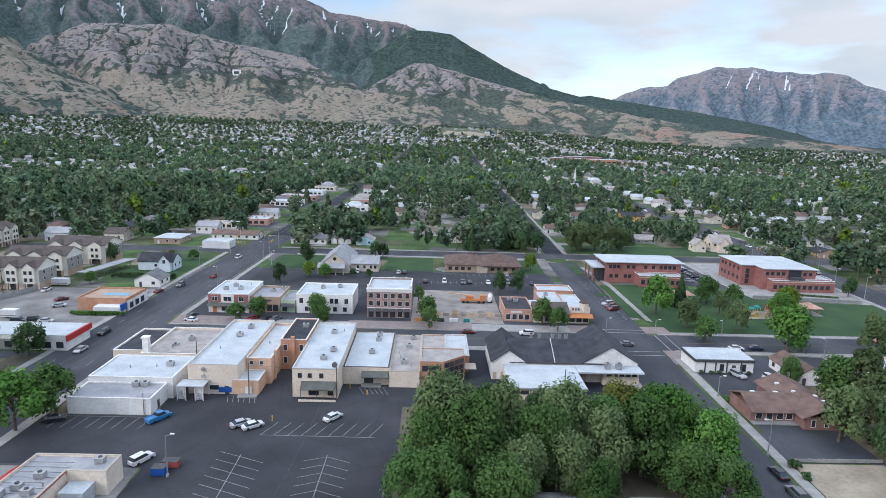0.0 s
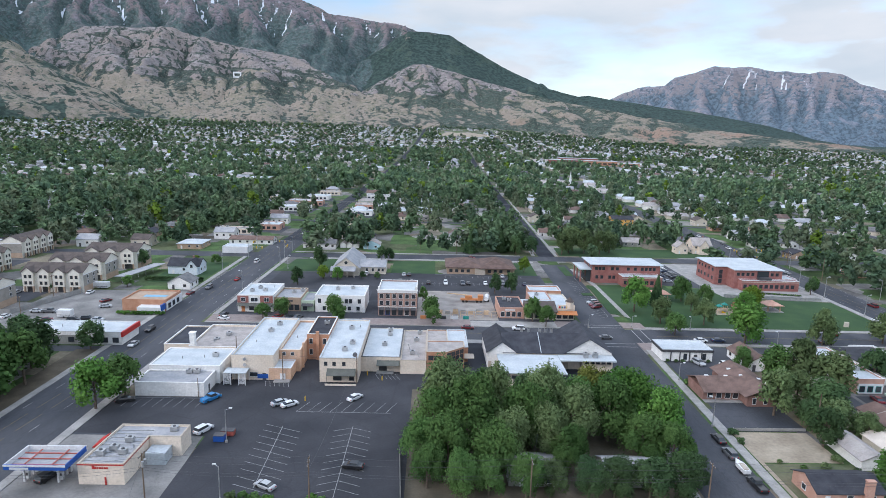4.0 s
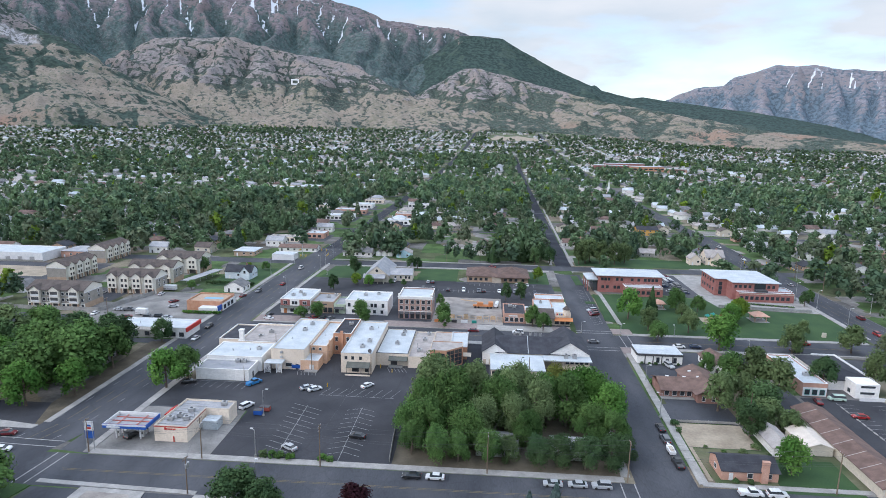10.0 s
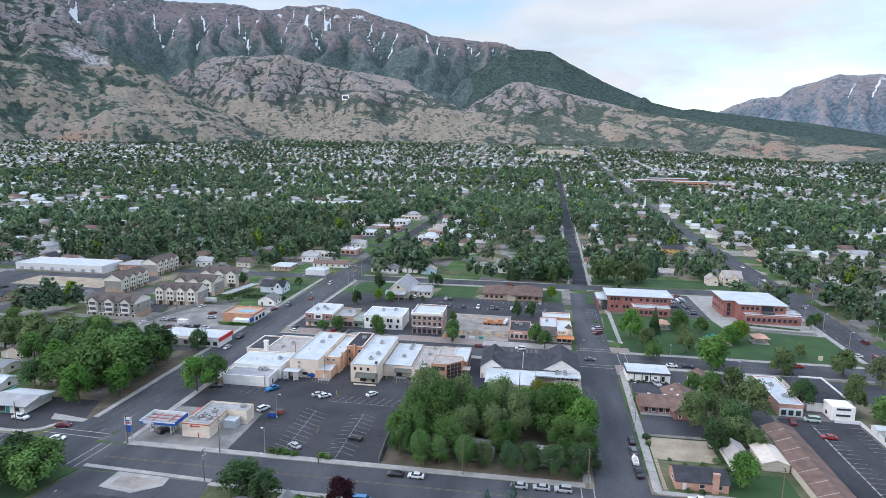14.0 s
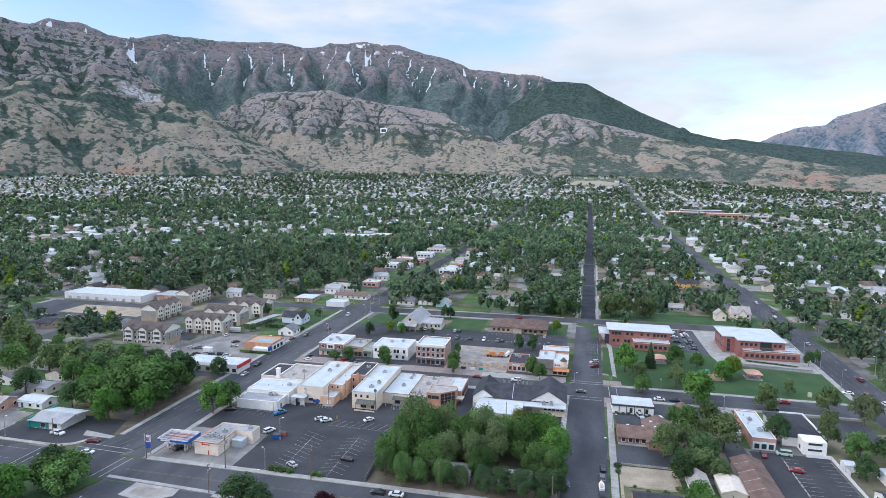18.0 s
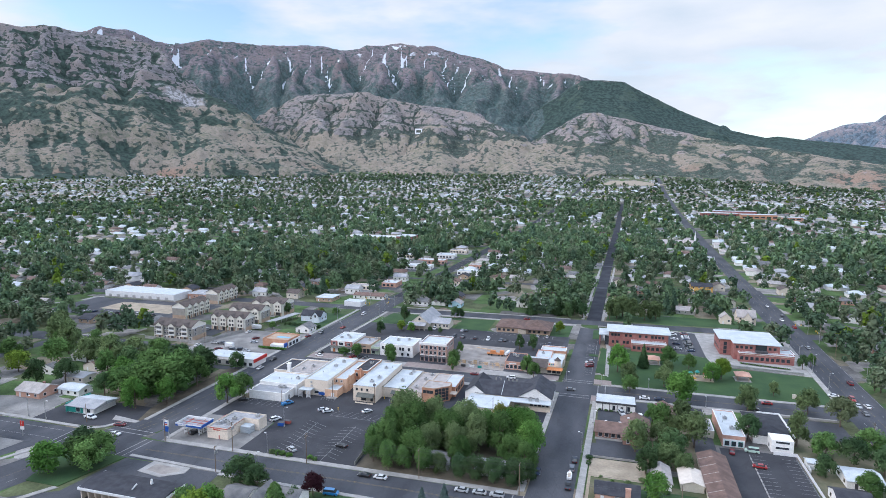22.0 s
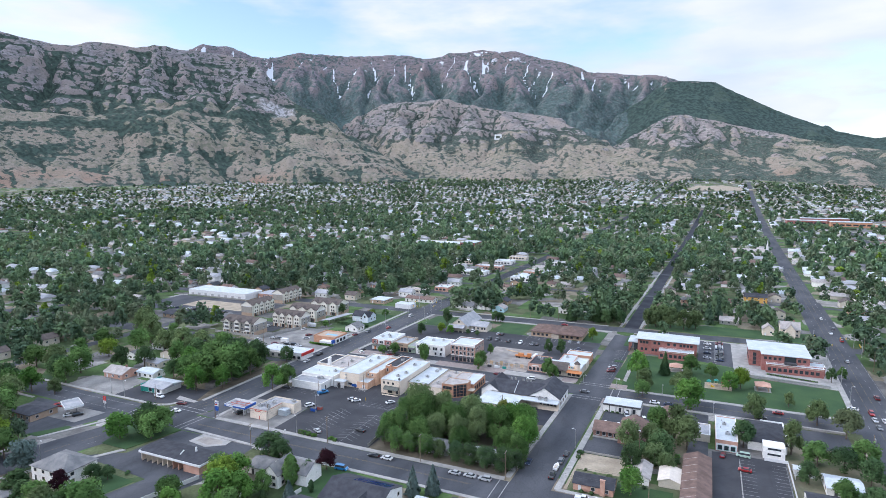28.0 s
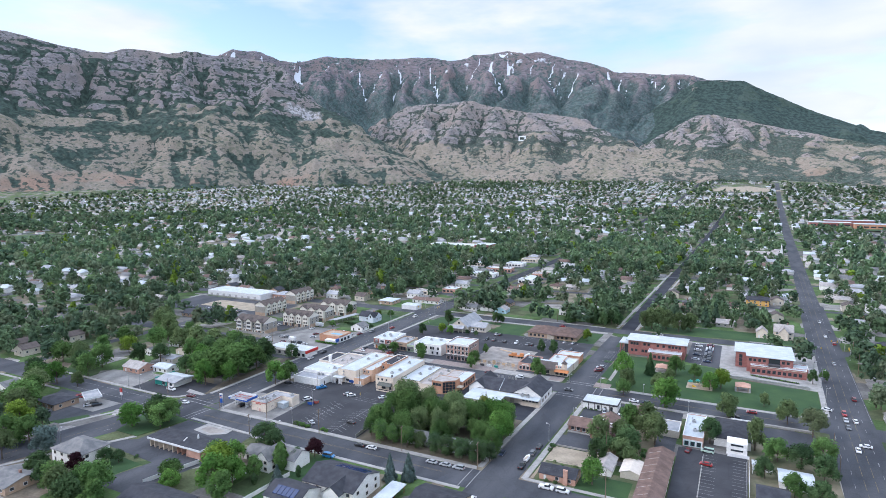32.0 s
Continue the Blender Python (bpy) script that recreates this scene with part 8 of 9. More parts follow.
for x, y, h, r, leaf in ((-62, 291, 11, 4.4, LEAF_DARK), (-66, 256, 8, 3.6, LEAF_DARK), (-56, 268, 6.5, 3.4, LEAF_YELLOW), (-49, 267, 6, 3.2, LEAF_BRIGHT), (-31, 312, 8, 3.6, LEAF_DARK), (-27, 312, 7, 3.4, LEAF_DARK), (46, 290, 8, 3.8, LEAF_YELLOW),
                         (-37, 270, 3.4, 2, LEAF_DARK), (-30, 270, 3.4, 2, LEAF_DARK), (-152, 285, 9, 4, LEAF_DARK), (-140, 246, 5, 3, LEAF_MID), (-156, 240, 5, 2.8, LEAF_MID), (-168, 236, 5, 2.6, LEAF_DARK), (-127, 292, 5, 3, LEAF_YELLOW), (-118, 296, 5, 3, LEAF_MID)):
    tree(x, y, h, r, "broad", leaf)
for x, y, r, leaf in ((-42.5, 87.9, 1.5, LEAF_OLIVE), (-40, 87.8, 1.5, LEAF_MID), (-37.6, 87.6, 1.5, LEAF_MID), (-35, 87.5, 1.3, LEAF_BRIGHT), (-26.6, 87.6, 1.4, LEAF_BRIGHT), (-24.4, 87.5, 1.2, LEAF_MID), (74.2, 165.4, 0.8, LEAF_DARK), (77.0, 165.2, 0.8, LEAF_DARK), (79.2, 165.2, 0.8, LEAF_DARK),
                      (82.4, 165.2, 0.8, LEAF_DARK), (87.6, 165.2, 0.8, LEAF_DARK), (73.2, 147.6, 1.3, LEAF_MID), (71.6, 117, 1.4, LEAF_DARK), (71.4, 113, 1.2, LEAF_DARK), (-79, 33, 1.2, LEAF_DARK), (77.5, 87.5, 1, LEAF_DARK), (81, 87.4, 1, LEAF_DARK)):
    shrub(x, y, r, leaf)
scrub = random.Random(77)
for k in range(46):
    x_, y_ = scrub.uniform(72.8, 110), scrub.uniform(99, 131)
    if 74 < x_ < 90 and 105.5 < y_ < 118 or 91.5 < x_ < 110 and 100 < y_ < 115.5 or y_ > 119.5 and x_ < 92.5:
        continue
    shrub(x_, y_, scrub.uniform(0.7, 1.7), scrub.choice([LEAF_OLIVE, LEAF_DARK, LEAF_MID]), None, "scrubby bush among dry weeds beside the vacant lot")
for k in range(24):
    shrub(148 + k, 258.0 - 0.2 * k - 2, 0.7, LEAF_DARK if k % 3 else LEAF_BRIGHT, label="low clipped shrub in the civic planting bed")
for k in range(14):
    shrub(-123.5 + 1.3 * k, 205.4 if k < 9 else 205.4, 1.0, LEAF_BRIGHT, 1.6, "clipped hedge bush at the corner shop")
for k in range(16):
    shrub(-137 + 1.7 * k, 258.5, 1.3, LEAF_DARK, 2.2, "dark clipped hedge bush round the garden")

# ---- the town beyond: houses and woods ----
def on_street(x, y, m):
    """Whether a place lies on, or within m of, a street."""
    if m < 5 and y > 330 and (abs(x - LSX(y)) < 10 or abs(x - R2X(y)) < 12.5 or abs(x - RSX(y)) < 8.5 and y < 1750):
        return True
    if abs(x - LSX(y)) < (9.5 if y < 370 else 6) + m or abs(x - R2X(y)) < (9.5 if y < 490 else 6.5) + m or (abs(x - RSX(y)) < (7 if y < 340 else 4.5) + m and y < 1750):
        return True
    if any(abs(y - (c + 0.02 * x)) < 4.8 + m for c in CROSS) or any(abs(x - (c + 0.025 * y)) < 4.2 + m and y > -40 for c in MINOR):
        return True
    return abs(y - 77.5) < 8 + m and x < 0 or abs(y - 190.5) < 7.5 + m and (x > 60 or x < -100)


OPEN = [(-335, -195, 700, 800), (-190, -105, 735, 800), (255, 470, 1300, 1420), (140, 197, 802, 840), (30, 230, 2380, 2800), (-1120, -980, 480, 600), (-40, 12, 338, 395), (-30, 20, 400, 450)]
# low shops and offices along the west street beyond the cross street: x0, x1, y0, y1, height, wall, roof
STRIP = [(-150, -112, 512, 528, 4.2, "w", "w"), (-140, -108, 556, 570, 4.6, "b", "w"), (-164, -152, 540, 560, 5.0, "w", "g"), (-132, -110, 604, 622, 4.4, "w", "w"), (-128, -106, 654, 668, 4.0, "c", "t"), (-190, -158, 590, 606, 4.6, "c", "w"),
         (-78, -62, 388, 400, 4.0, "c", "g"), (-76, -54, 492, 505, 4.2, "w", "w"), (-74, -58, 534, 550, 4.6, "b", "t"), (-72, -48, 622, 634, 4.2, "w", "g"), (-126, -112, 408, 424, 4.2, "b", "w"), (-150, -128, 390, 400, 3.8, "c", "t")]


def is_open(x, y):
    return any(a < x < b and c < y < d for a, b, c, d in OPEN) or any(q[0] - 7 < x < q[1] + 7 and q[2] - 12 < y < q[3] + 6 for q in STRIP)


def planned(x, y):
    """The part of town that is laid out building by building."""
    return -8 < y < 316 and LSX(y) - 10 < x < 176 or -214 < x < -90 and 186 < y < 316 or -340 < x < -200 and 236 < y < 332 or -130 < x < -100 and 84 < y < 186 or -160 < x < -100 and 36 < y < 124 or -194 < x < -150 and 40 < y < 122 or -142 < x < -100 and 160 < y < 186 or -246 < x < -142 and 36 < y < 184 or -60 < x < 180 and y < 90 \
        or -160 < x < -100 and 316 < y < 368 or 56 < x < 182 and 330 < y < 364


def seen(x, y):
    a = math.degrees(math.atan2(x - 60, y + 50))
    return -74 < a < 54 and y > -20


WALLS = [WHITE_WALL, WHITE_WALL, BEIGE, BRICK_PINK, BRICK_TAN, WHITE_WALL, CREAM, GREY_SIDING]
ROOFS = [ROOF_SHINGLE_GREY, ROOF_BROWN, ROOF_TAUPE, ROOF_SHINGLE_GREY, ROOF_BLACK, ROOF_GREY, ROOF_BROWN, ROOF_TAN]
LABELS = ["white house with a grey shingle roof among trees", "white house with a brown shingle roof among trees", "beige house with a taupe shingle roof among trees", "pink brick house with a grey shingle roof among trees",
          "tan brick house with a black roof among trees", "white house with a pale grey roof among trees", "cream house with a brown roof among trees", "grey-sided house with a tan roof among trees"]
PROTO = []
for k in range(8):
    w_, d_ = (13, 9.5) if k % 2 else (10, 11)
    p_ = house("house", LABELS[k], -w_ / 2, w_ / 2, -d_ / 2, d_ / 2, 2.9 + (1.6 if k in (2, 5) else 0), 5.2 + (1.8 if k in (2, 5) else 0), WALLS[k], ROOFS[k], "hip" if k in (3, 6) else "gable", "x" if k % 2 else "y", k % 3 == 0, group="houses of the town")
    PROTO.append(p_)
for k, x, y, w_, d_, ax, roof_, wall_, lab in ((0, -182, 111, 15, 10, "x", ROOF_TAN, BRICK_TAN, "low tan brick house with a pale roof by the junction"), (1, -167.5, 117, 10, 7, "x", ROOF_WHITE, WHITE_WALL, "low white garage with a pale roof behind the shop"),
                                               (2, -202, 138, 13, 10, "y", ROOF_SHINGLE_GREY, WHITE_WALL, "white house with a grey gabled roof and chimney"), (3, -203, 160, 14, 10, "x", ROOF_TAN, WHITE_WALL, "white house with a pale tan roof among big trees"),
                                               (4, -178, 131, 12, 8, "x", ROOF_GREY, BEIGE, "beige outbuilding with a grey roof"), (5, -184, 148, 11, 9, "y", ROOF_BROWN, BEIGE, "beige house with a brown roof among big trees"),
                                               (6, -216, 57, 12, 9, "y", ROOF_SHINGLE_GREY, WHITE_WALL, "white house with a steep grey roof by the street"), (7, -226, 112, 12, 10, "x", ROOF_SHINGLE_GREY, WHITE_WALL, "white house with a grey roof in a leafy yard"),
                                               (8, -196, 44, 12, 10, "x", ROOF_BROWN, BEIGE, "beige house with a brown roof behind the gas station"), (9, -163, 178, 12, 9, "x", ROOF_SHINGLE_GREY, WHITE_WALL, "white house with a grey roof behind the shops")):
    house("house" if k not in (1, 4) else "garage", lab, x - w_ / 2, x + w_ / 2, y - d_ / 2, y + d_ / 2, 2.9, 5.0 if k not in (1, 4) else 3.6, wall_, roof_, "gable", ax, k in (2, 3, 5))
for x, y, h, r, leaf in ((-227, 104, 13, 7, LEAF_OLIVE), (-240, 101, 12, 6.5, LEAF_MID), (-213, 96, 11, 6, LEAF_DARK), (-196, 152, 14, 7, LEAF_OLIVE), (-214, 150, 13, 7, LEAF_MID), (-196, 160, 12, 6.4, LEAF_OLIVE), (-170, 140, 13, 6.4, LEAF_MID), (-201, 74, 12, 6.4, LEAF_BRIGHT), (-206, 66, 13, 6.6, LEAF_MID),
                         (-186, 76, 8, 4, LEAF_OLIVE), (-195, 60, 13, 6.8, LEAF_OLIVE), (-188, 54, 12, 6, LEAF_MID), (-222, 74, 12, 6, LEAF_DARK), (-232, 122, 12, 6, LEAF_MID), (-220, 132, 11, 6, LEAF_YELLOW), (-240, 144, 12, 7, LEAF_MID), (-147, 150, 12, 6.4, LEAF_OLIVE), (-152, 132, 13, 7.2, LEAF_BRIGHT), (-164, 170, 12, 6, LEAF_MID), (-228, 168, 13, 7, LEAF_MID), (-176, 36, 12, 6, LEAF_MID), (-236, 172, 19, 8.4, LEAF_OLIVE), (-222, 164, 18, 7.6, LEAF_OLIVE), (-248, 184, 18, 8, LEAF_OLIVE), (-214, 176, 11, 5, LEAF_MID), (-211, 40, 12, 6, LEAF_OLIVE)):
    tree(x, y, h, r, "broad", leaf, "big leafy tree in a house garden")
hr = np.random.RandomState(5)
spots, taken = [], {}


def leafy(x, y):
    """How wooded a part of town is, from 0 (open streets of houses) to 1 (closed tree cover)."""
    x, y = np.asarray(x, float), np.asarray(y, float)
    return float(0.6 * vnoise(x / 210 + 40, y / 260 + 40, 3) + 0.4 * vnoise(x / 75 + 40, y / 90 + 40, 4))


def add_house(x, y, a, keep):
    u, k = hr.rand(), hr.randint(8)
    if not seen(x, y) or planned(x, y) or is_open(x, y) or on_street(x, y, 7.5) or math.hypot(x - 60, y + 50) > 2950 or u > keep * (1.2 - 0.95 * leafy(x, y)):
        return
    i, j = int(x // 14), int(y // 14)
    if any((i + p, j + q) in taken for p in (-1, 0, 1) for q in (-1, 0, 1)):
        return
    taken[i, j] = True
    spots.append((x, y, a + hr.uniform(-3, 3), k))


# rows of houses along both sides of the streets, then houses on the lanes and yards between
lanes = CROSS + [c + 68 for c in CROSS] + [60, 125, 252, 190]
for c in sorted(lanes):
    for side in (-16, 16):
        for gx_ in np.arange(-1900, 1900, 18.0):
            x = gx_ + hr.uniform(-4, 4)
            add_house(x, c + 0.02 * x + side + hr.uniform(-3, 3), 0 if side > 0 else 180, 0.86)
for c in MINOR + [-330, -460, -600, -680, -760, 120, 240, 395, 530, 680, 850, -30, -200, 20]:
    for side in (-15, 15):
        for y in np.arange(-20, 3000, 19.0):
            add_house(c + 0.025 * y + side + hr.uniform(-3, 3), y + hr.uniform(-4, 4), 90 if side > 0 else 270, 0.7)
for gx_ in np.arange(-1900, 1900, 31.0):
    for gy_ in np.arange(1000, 3050, 31.0):
        add_house(gx_ + hr.uniform(-9, 9), gy_ + hr.uniform(-9, 9), hr.choice([0, 90]), 0.50)
spots.sort(key=lambda s: math.hypot(s[0] - 60, s[1] + 50))
NEAR_H = 112
used = [False] * 8
for x, y, a, k in spots[:NEAR_H]:
    m_ = pose(x, y, float(ground_z(x, y)), 0, 0, a)
    if used[k]:
        copy_thing(PROTO[k], m_)
    else:
        PROTO[k].matrix_world = m_
        used[k] = True


def unit_house(k):
    """Walls and a gabled or hipped roof as bare triangles: for the far streets."""
    w, d, e, r_ = [(6, 4.5, 2.9, 5.2), (5, 6, 3.0, 5.4), (6.5, 4.5, 4.4, 6.8), (8, 5, 2.8, 4.8)][k % 4]
    v = np.array([(-w, -d, -1), (w, -d, -1), (w, d, -1), (-w, d, -1), (-w, -d, e), (w, -d, e), (w, d, e), (-w, d, e), (-w, 0, r_ - 0.25), (w, 0, r_ - 0.25),
                  (-w - .5, -d - .5, e - .25), (w + .5, -d - .5, e - .25), (w + .5, d + .5, e - .25), (-w - .5, d + .5, e - .25), (-w - .5 + (d if k % 3 == 0 else 0), 0, r_), (w + .5 - (d if k % 3 == 0 else 0), 0, r_)], float)
    tr = [(0, 1, 5), (0, 5, 4), (1, 2, 6), (1, 6, 5), (2, 3, 7), (2, 7, 6), (3, 0, 4), (3, 4, 7), (4, 7, 8), (5, 9, 6), (10, 11, 15), (10, 15, 14), (12, 13, 14), (12, 14, 15), (13, 10, 14), (11, 12, 15)]
    return v, np.array(tr), np.array([0] * 10 + [1] * 6)


FAR_WALLS = [WHITE_WALL, BEIGE, BRICK_PINK, TRIM_WHITE]
FAR_ROOFS = [ROOF_SHINGLE_GREY, ROOF_BROWN, ROOF_TAN, ROOF_GREY, ROOF_WHITE]
V, T_, I = [], [], []
off = 0
for x, y, a, k in spots[NEAR_H:]:
    v, tr, mi = unit_house(k)
    c, s = math.cos(radians(a)), math.sin(radians(a))
    far_ = 1.12 + 0.25 * min(1, max(0, (y - 1200) / 1500))
    q = np.stack([v[:, 0] * c - v[:, 1] * s, v[:, 0] * s + v[:, 1] * c, v[:, 2]], 1) * far_ + np.array([x, y, float(ground_z(x, y))])
    V.append(q)
    T_.append(tr + off)
    wall_i = hr.choice([0, 0, 1, 3, 3])
    roof_i = 4 + hr.choice([0, 2, 1, 2, 3, 4, 0, 3, 4])
    I.append(np.where(mi == 0, wall_i, roof_i))
    off += len(v)
tagged(new("far_houses", tri_mesh("far_houses", np.concatenate(V), np.concatenate(T_), FAR_WALLS + FAR_ROOFS, np.concatenate(I))), "hundreds of small pale houses among the trees of the valley", "houses", "", "stuff")

# woods: many leaf clumps near by, coarser ones towards the mountains
cell = {}
for s in spots:
    cell.setdefault((int(s[0] // 20), int(s[1] // 20)), []).append((s[0], s[1]))


def near_house(x, y, d):
    i, j = int(x // 20), int(y // 20)
    return any((x - a) ** 2 + (y - b) ** 2 < d * d for di in (-1, 0, 1) for dj in (-1, 0, 1) for a, b in cell.get((i + di, j + dj), ()))


woods = []
tr_ = np.random.RandomState(9)


def scatter(r0, r1, step, keep):
    for gx_ in np.arange(-2000, 1900, step):
        for gy_ in np.arange(-20, 3050, step):
            x, y = gx_ + tr_.uniform(-.5, .5) * step, gy_ + tr_.uniform(-.5, .5) * step
            u = tr_.rand()
            r = math.hypot(x - 60, y + 50)
            if abs(x - LSX(y)) < 48 and 330 < y < 720:
                u *= 2.2
            if not r0 <= r < r1 or u > keep * (0.32 + 1.15 * leafy(x, y)) or not seen(x, y) or planned(x, y) or is_open(x, y) or on_street(x, y, 2.5) or near_house(x, y, 9.0):
                continue
            woods.append((x, y, r, tr_.rand(), tr_.rand()))


scatter(0, 420, 9.3, 0.74)
scatter(420, 900, 10.0, 0.86)
scatter(900, 1700, 13.0, 0.66)
scatter(1700, 2950, 17.5, 0.56)
woods.sort(key=lambda s: s[2])
NEAR_T = 84
# Town foliage paler and bluer than the LEAF_ greens: haze put into the colour
HAZED_MID = leaf_mat("leaves_hazed_mid", (0.1, 0.163, 0.086), (0.158, 0.23, 0.122))
HAZED_DARK = leaf_mat("leaves_hazed_dark", (0.071, 0.12, 0.076), (0.114, 0.172, 0.1))
HAZED_OLIVE = leaf_mat("leaves_hazed_olive", (0.12, 0.16, 0.098), (0.176, 0.218, 0.132))
LEAVES = [HAZED_MID, HAZED_DARK, HAZED_OLIVE, HAZED_MID, HAZED_DARK, HAZED_DARK, HAZED_OLIVE, HAZED_MID, LEAF_YELLOW]
for x, y, r, u, w in woods[:NEAR_T]:
    kind = "cone" if u > 0.93 else "far"
    tree(x, y, 7 + 7 * u if kind == "far" else 13, 3.4 + 2.8 * w if kind == "far" else 3.4, kind, LEAVES[int((u * 7.3 + w) % 1 * 8.25)] if kind == "far" else LEAF_DARK, "tree among the houses of the town")
mid_crowns = [crown_cards(190, 0.146, 40 + k, "broad", 9 + k, 0.08) for k in range(5)] + [crown_cards(110, 0.26, 60, "cone")]
mid2_crowns = [crown_cards(66, 0.255, 70 + k, "broad", 8 + k, 0.12) for k in range(5)] + [crown_cards(36, 0.42, 80, "cone")]


far_crowns = [crown_cards(28, 0.38, 170 + k, "broad", 8, 0.35) for k in range(6)]


def joined(name, label, items, crowns, cone_i=None):
    V, T_, I, N_, off = [], [], [], [], 0
    for x, y, r, u, w in items:
        k = cone_i if (cone_i is not None and u > 0.94) else int(w * 4.99)
        v, t_, nr = crowns[k]
        big = 0.75 + 0.6 * leafy(x, y)
        h, rad = (8.2 + 7.0 * u) * big, (3.9 + 3.2 * w) * big
        if r > 1700:
            h, rad = h * 1.0, rad * 0.95
        a = u * 37.0
        tall = 3.0 if k == cone_i else 2.0
        c, s = math.cos(a), math.sin(a)
        V.append(np.stack([(v[:, 0] * c - v[:, 1] * s) * rad + x, (v[:, 0] * s + v[:, 1] * c) * rad + y, v[:, 2] * h / tall + float(ground_z(x, y)) + 0.4], 1))
        N_.append(np.stack([nr[:, 0] * c - nr[:, 1] * s, nr[:, 0] * s + nr[:, 1] * c, nr[:, 2]], 1))
        T_.append(t_ + off)
        I.append(np.full(len(t_), int((u * 13.7 + w * 5.3) % 1 * 8.20)))
        off += len(v)
    ob = new(name, tri_mesh(name, np.concatenate(V), np.concatenate(T_), LEAVES, np.concatenate(I), np.concatenate(N_)))
    return tagged(ob, label, "trees", "", "stuff")


rest = woods[NEAR_T:]
joined("town_trees", "dense leafy trees between the nearer houses", [w for w in rest if w[2] < 700], mid_crowns, 5)
joined("town_trees", "dense leafy trees between the houses farther off", [w for w in rest if 700 <= w[2] < 1150], mid2_crowns, 5)
joined("far_woods", "green tree cover between the farther houses", [w for w in rest if 1150 <= w[2] < 1700], far_crowns)
joined("far_woods", "continuous dark green tree cover towards the mountains", [w for w in rest if w[2] >= 1700], [crown_cards(18, 0.50, 190 + k, "broad", 6, 1.5) for k in range(6)])

# ---- far landmarks ----
t = flat_building("school", "long pale school with red brick end and white flat roofs", "school", rect(-318, -212, 742, 772), 7.5, BEIGE, ROOF_WHITE, 0.4)
part("brick_end", boxes((-236, -211.5, 741.4, 772.5, 0, 9.5)), BRICK_RED, t)
part("brick_roof", boxes((-236.5, -211, 741, 773, 9.52, 9.9)), ROOF_WHITE, t)
for q in range(12):
    window(t, "S", -312 + 6 * q, 4.2, 3.6, 2.2, 742, TRIM_DARK)
for q in range(4):
    window(t, "S", -233 + 6 * q, 5.5, 3.0, 3.0, 741.4, TRIM_DARK)
sheet("playing_field", rect(-188, -107, 738, 800), float(ground_z(-150, 770)) + 0.4, GRASS, "green school playing field", "lawn")
t = house("church", "long pink brick church with a tan roof", 146, 192, 810, 834, 5.0, 10.0, BRICK_PINK, ROOF_TAN, "gable", "x", False, category="church")
part("steeple", boxes((188.6, 191.4, 813, 816, 0, 12)), TRIM_WHITE, t)
part("spire", tube(bmesh.new(), (190, 814.5, 12.0), (190, 814.5, 24), 1.6, 0.05, 8), TRIM_WHITE, t)
for a_, b_, c_, d_, h_, m_ in ((270, 345, 1372, 1400, 9, BRICK_RED), (348, 420, 1350, 1380, 10, BRICK_ORANGE), (300, 390, 1402, 1425, 12, BRICK_RED), (425, 465, 1330, 1352, 8, BRICK_PINK)):
    z_ = float(ground_z((a_ + b_) / 2, c_))
    t = thing("high_school", "long red brick high school with flat pale roofs", "school", (a_ + b_) / 2, (c_ + d_) / 2, z_, "high school buildings")
    part("wall", boxes((a_, b_, c_, d_, z_ - 2, z_ + h_)), m_, t)
    part("roof", boxes((a_ - 0.5, b_ + 0.5, c_ - 0.5, d_ + 0.5, z_ + h_ + 0.02, z_ + h_ + 0.6)), ROOF_WHITE, t)
    for q in range(int((b_ - a_) / 12)):
        part("window_band", boxes((a_ + 3 + 12 * q, a_ + 12 + 12 * q, c_ - 0.1, c_ - 0.02, z_ + 3, z_ + 6)), GLASS, t)
zf = float(ground_z(330, 1320))
sheet("playing_field", rect(262, 395, 1302, 1345), zf + 1.0, GRASS, "green high school sports field", "lawn")
structure("bare_lot", strip(bmesh.new(), [(40, 2560), (130, 2540), (225, 2600)], 230, 1.0), DIRT, "pale bare earth lot below the hills", "vacant lot")
sheet("playing_field", rect(-1110, -990, 490, 590), float(ground_z(-1050, 540)) + 1.2, GRASS, "green ball field far to the west", "lawn")
house("white_house", "old white two-storey house with chimneys", 6, 16, 361, 372, 4.8, 7.6, WHITE_WALL, ROOF_SHINGLE_GREY, "gable", "y", True, 1)
t = house("house", "cream Victorian house with steep gables", 163, 175, 352, 363, 5.4, 9.6, CREAM, ROOF_TAN, "gable", "x", True, 2)
part("front_gable", gable_solid(bmesh.new(), 166, 171.5, 348.5, 356, 0, 5.6, 9.2, "y"), CREAM, t)
part("front_gable_roof", gable_roof(bmesh.new(), 166, 171.5, 348.5, 356, 5.6, 9.2, "y", 0.4), ROOF_TAN, t)
house("house", "cream cottage with a pale gable", 152, 159, 350, 358, 4.4, 7.4, CREAM, ROOF_TAN, "gable", "y", False)
house("house", "yellow-fronted house with a black roof", 146, 164, 469, 481, 5.0, 7.4, paint("ochre_siding", (0.62, 0.36, 0.10), 0.8), ROOF_BLACK, "gable", "x", False, 2)
house("house", "pale blue cottage with a tan roof", -45, -35, 345, 355, 3, 5.4, paint("sky_blue_siding", (0.42, 0.60, 0.68), 0.8), ROOF_TAN, "gable", "y", False)
house("house", "long white house with a grey roof by the cross street", -82, -62, 345, 356, 2.8, 4.8, WHITE_WALL, ROOF_SHINGLE_GREY, "gable", "x", False)
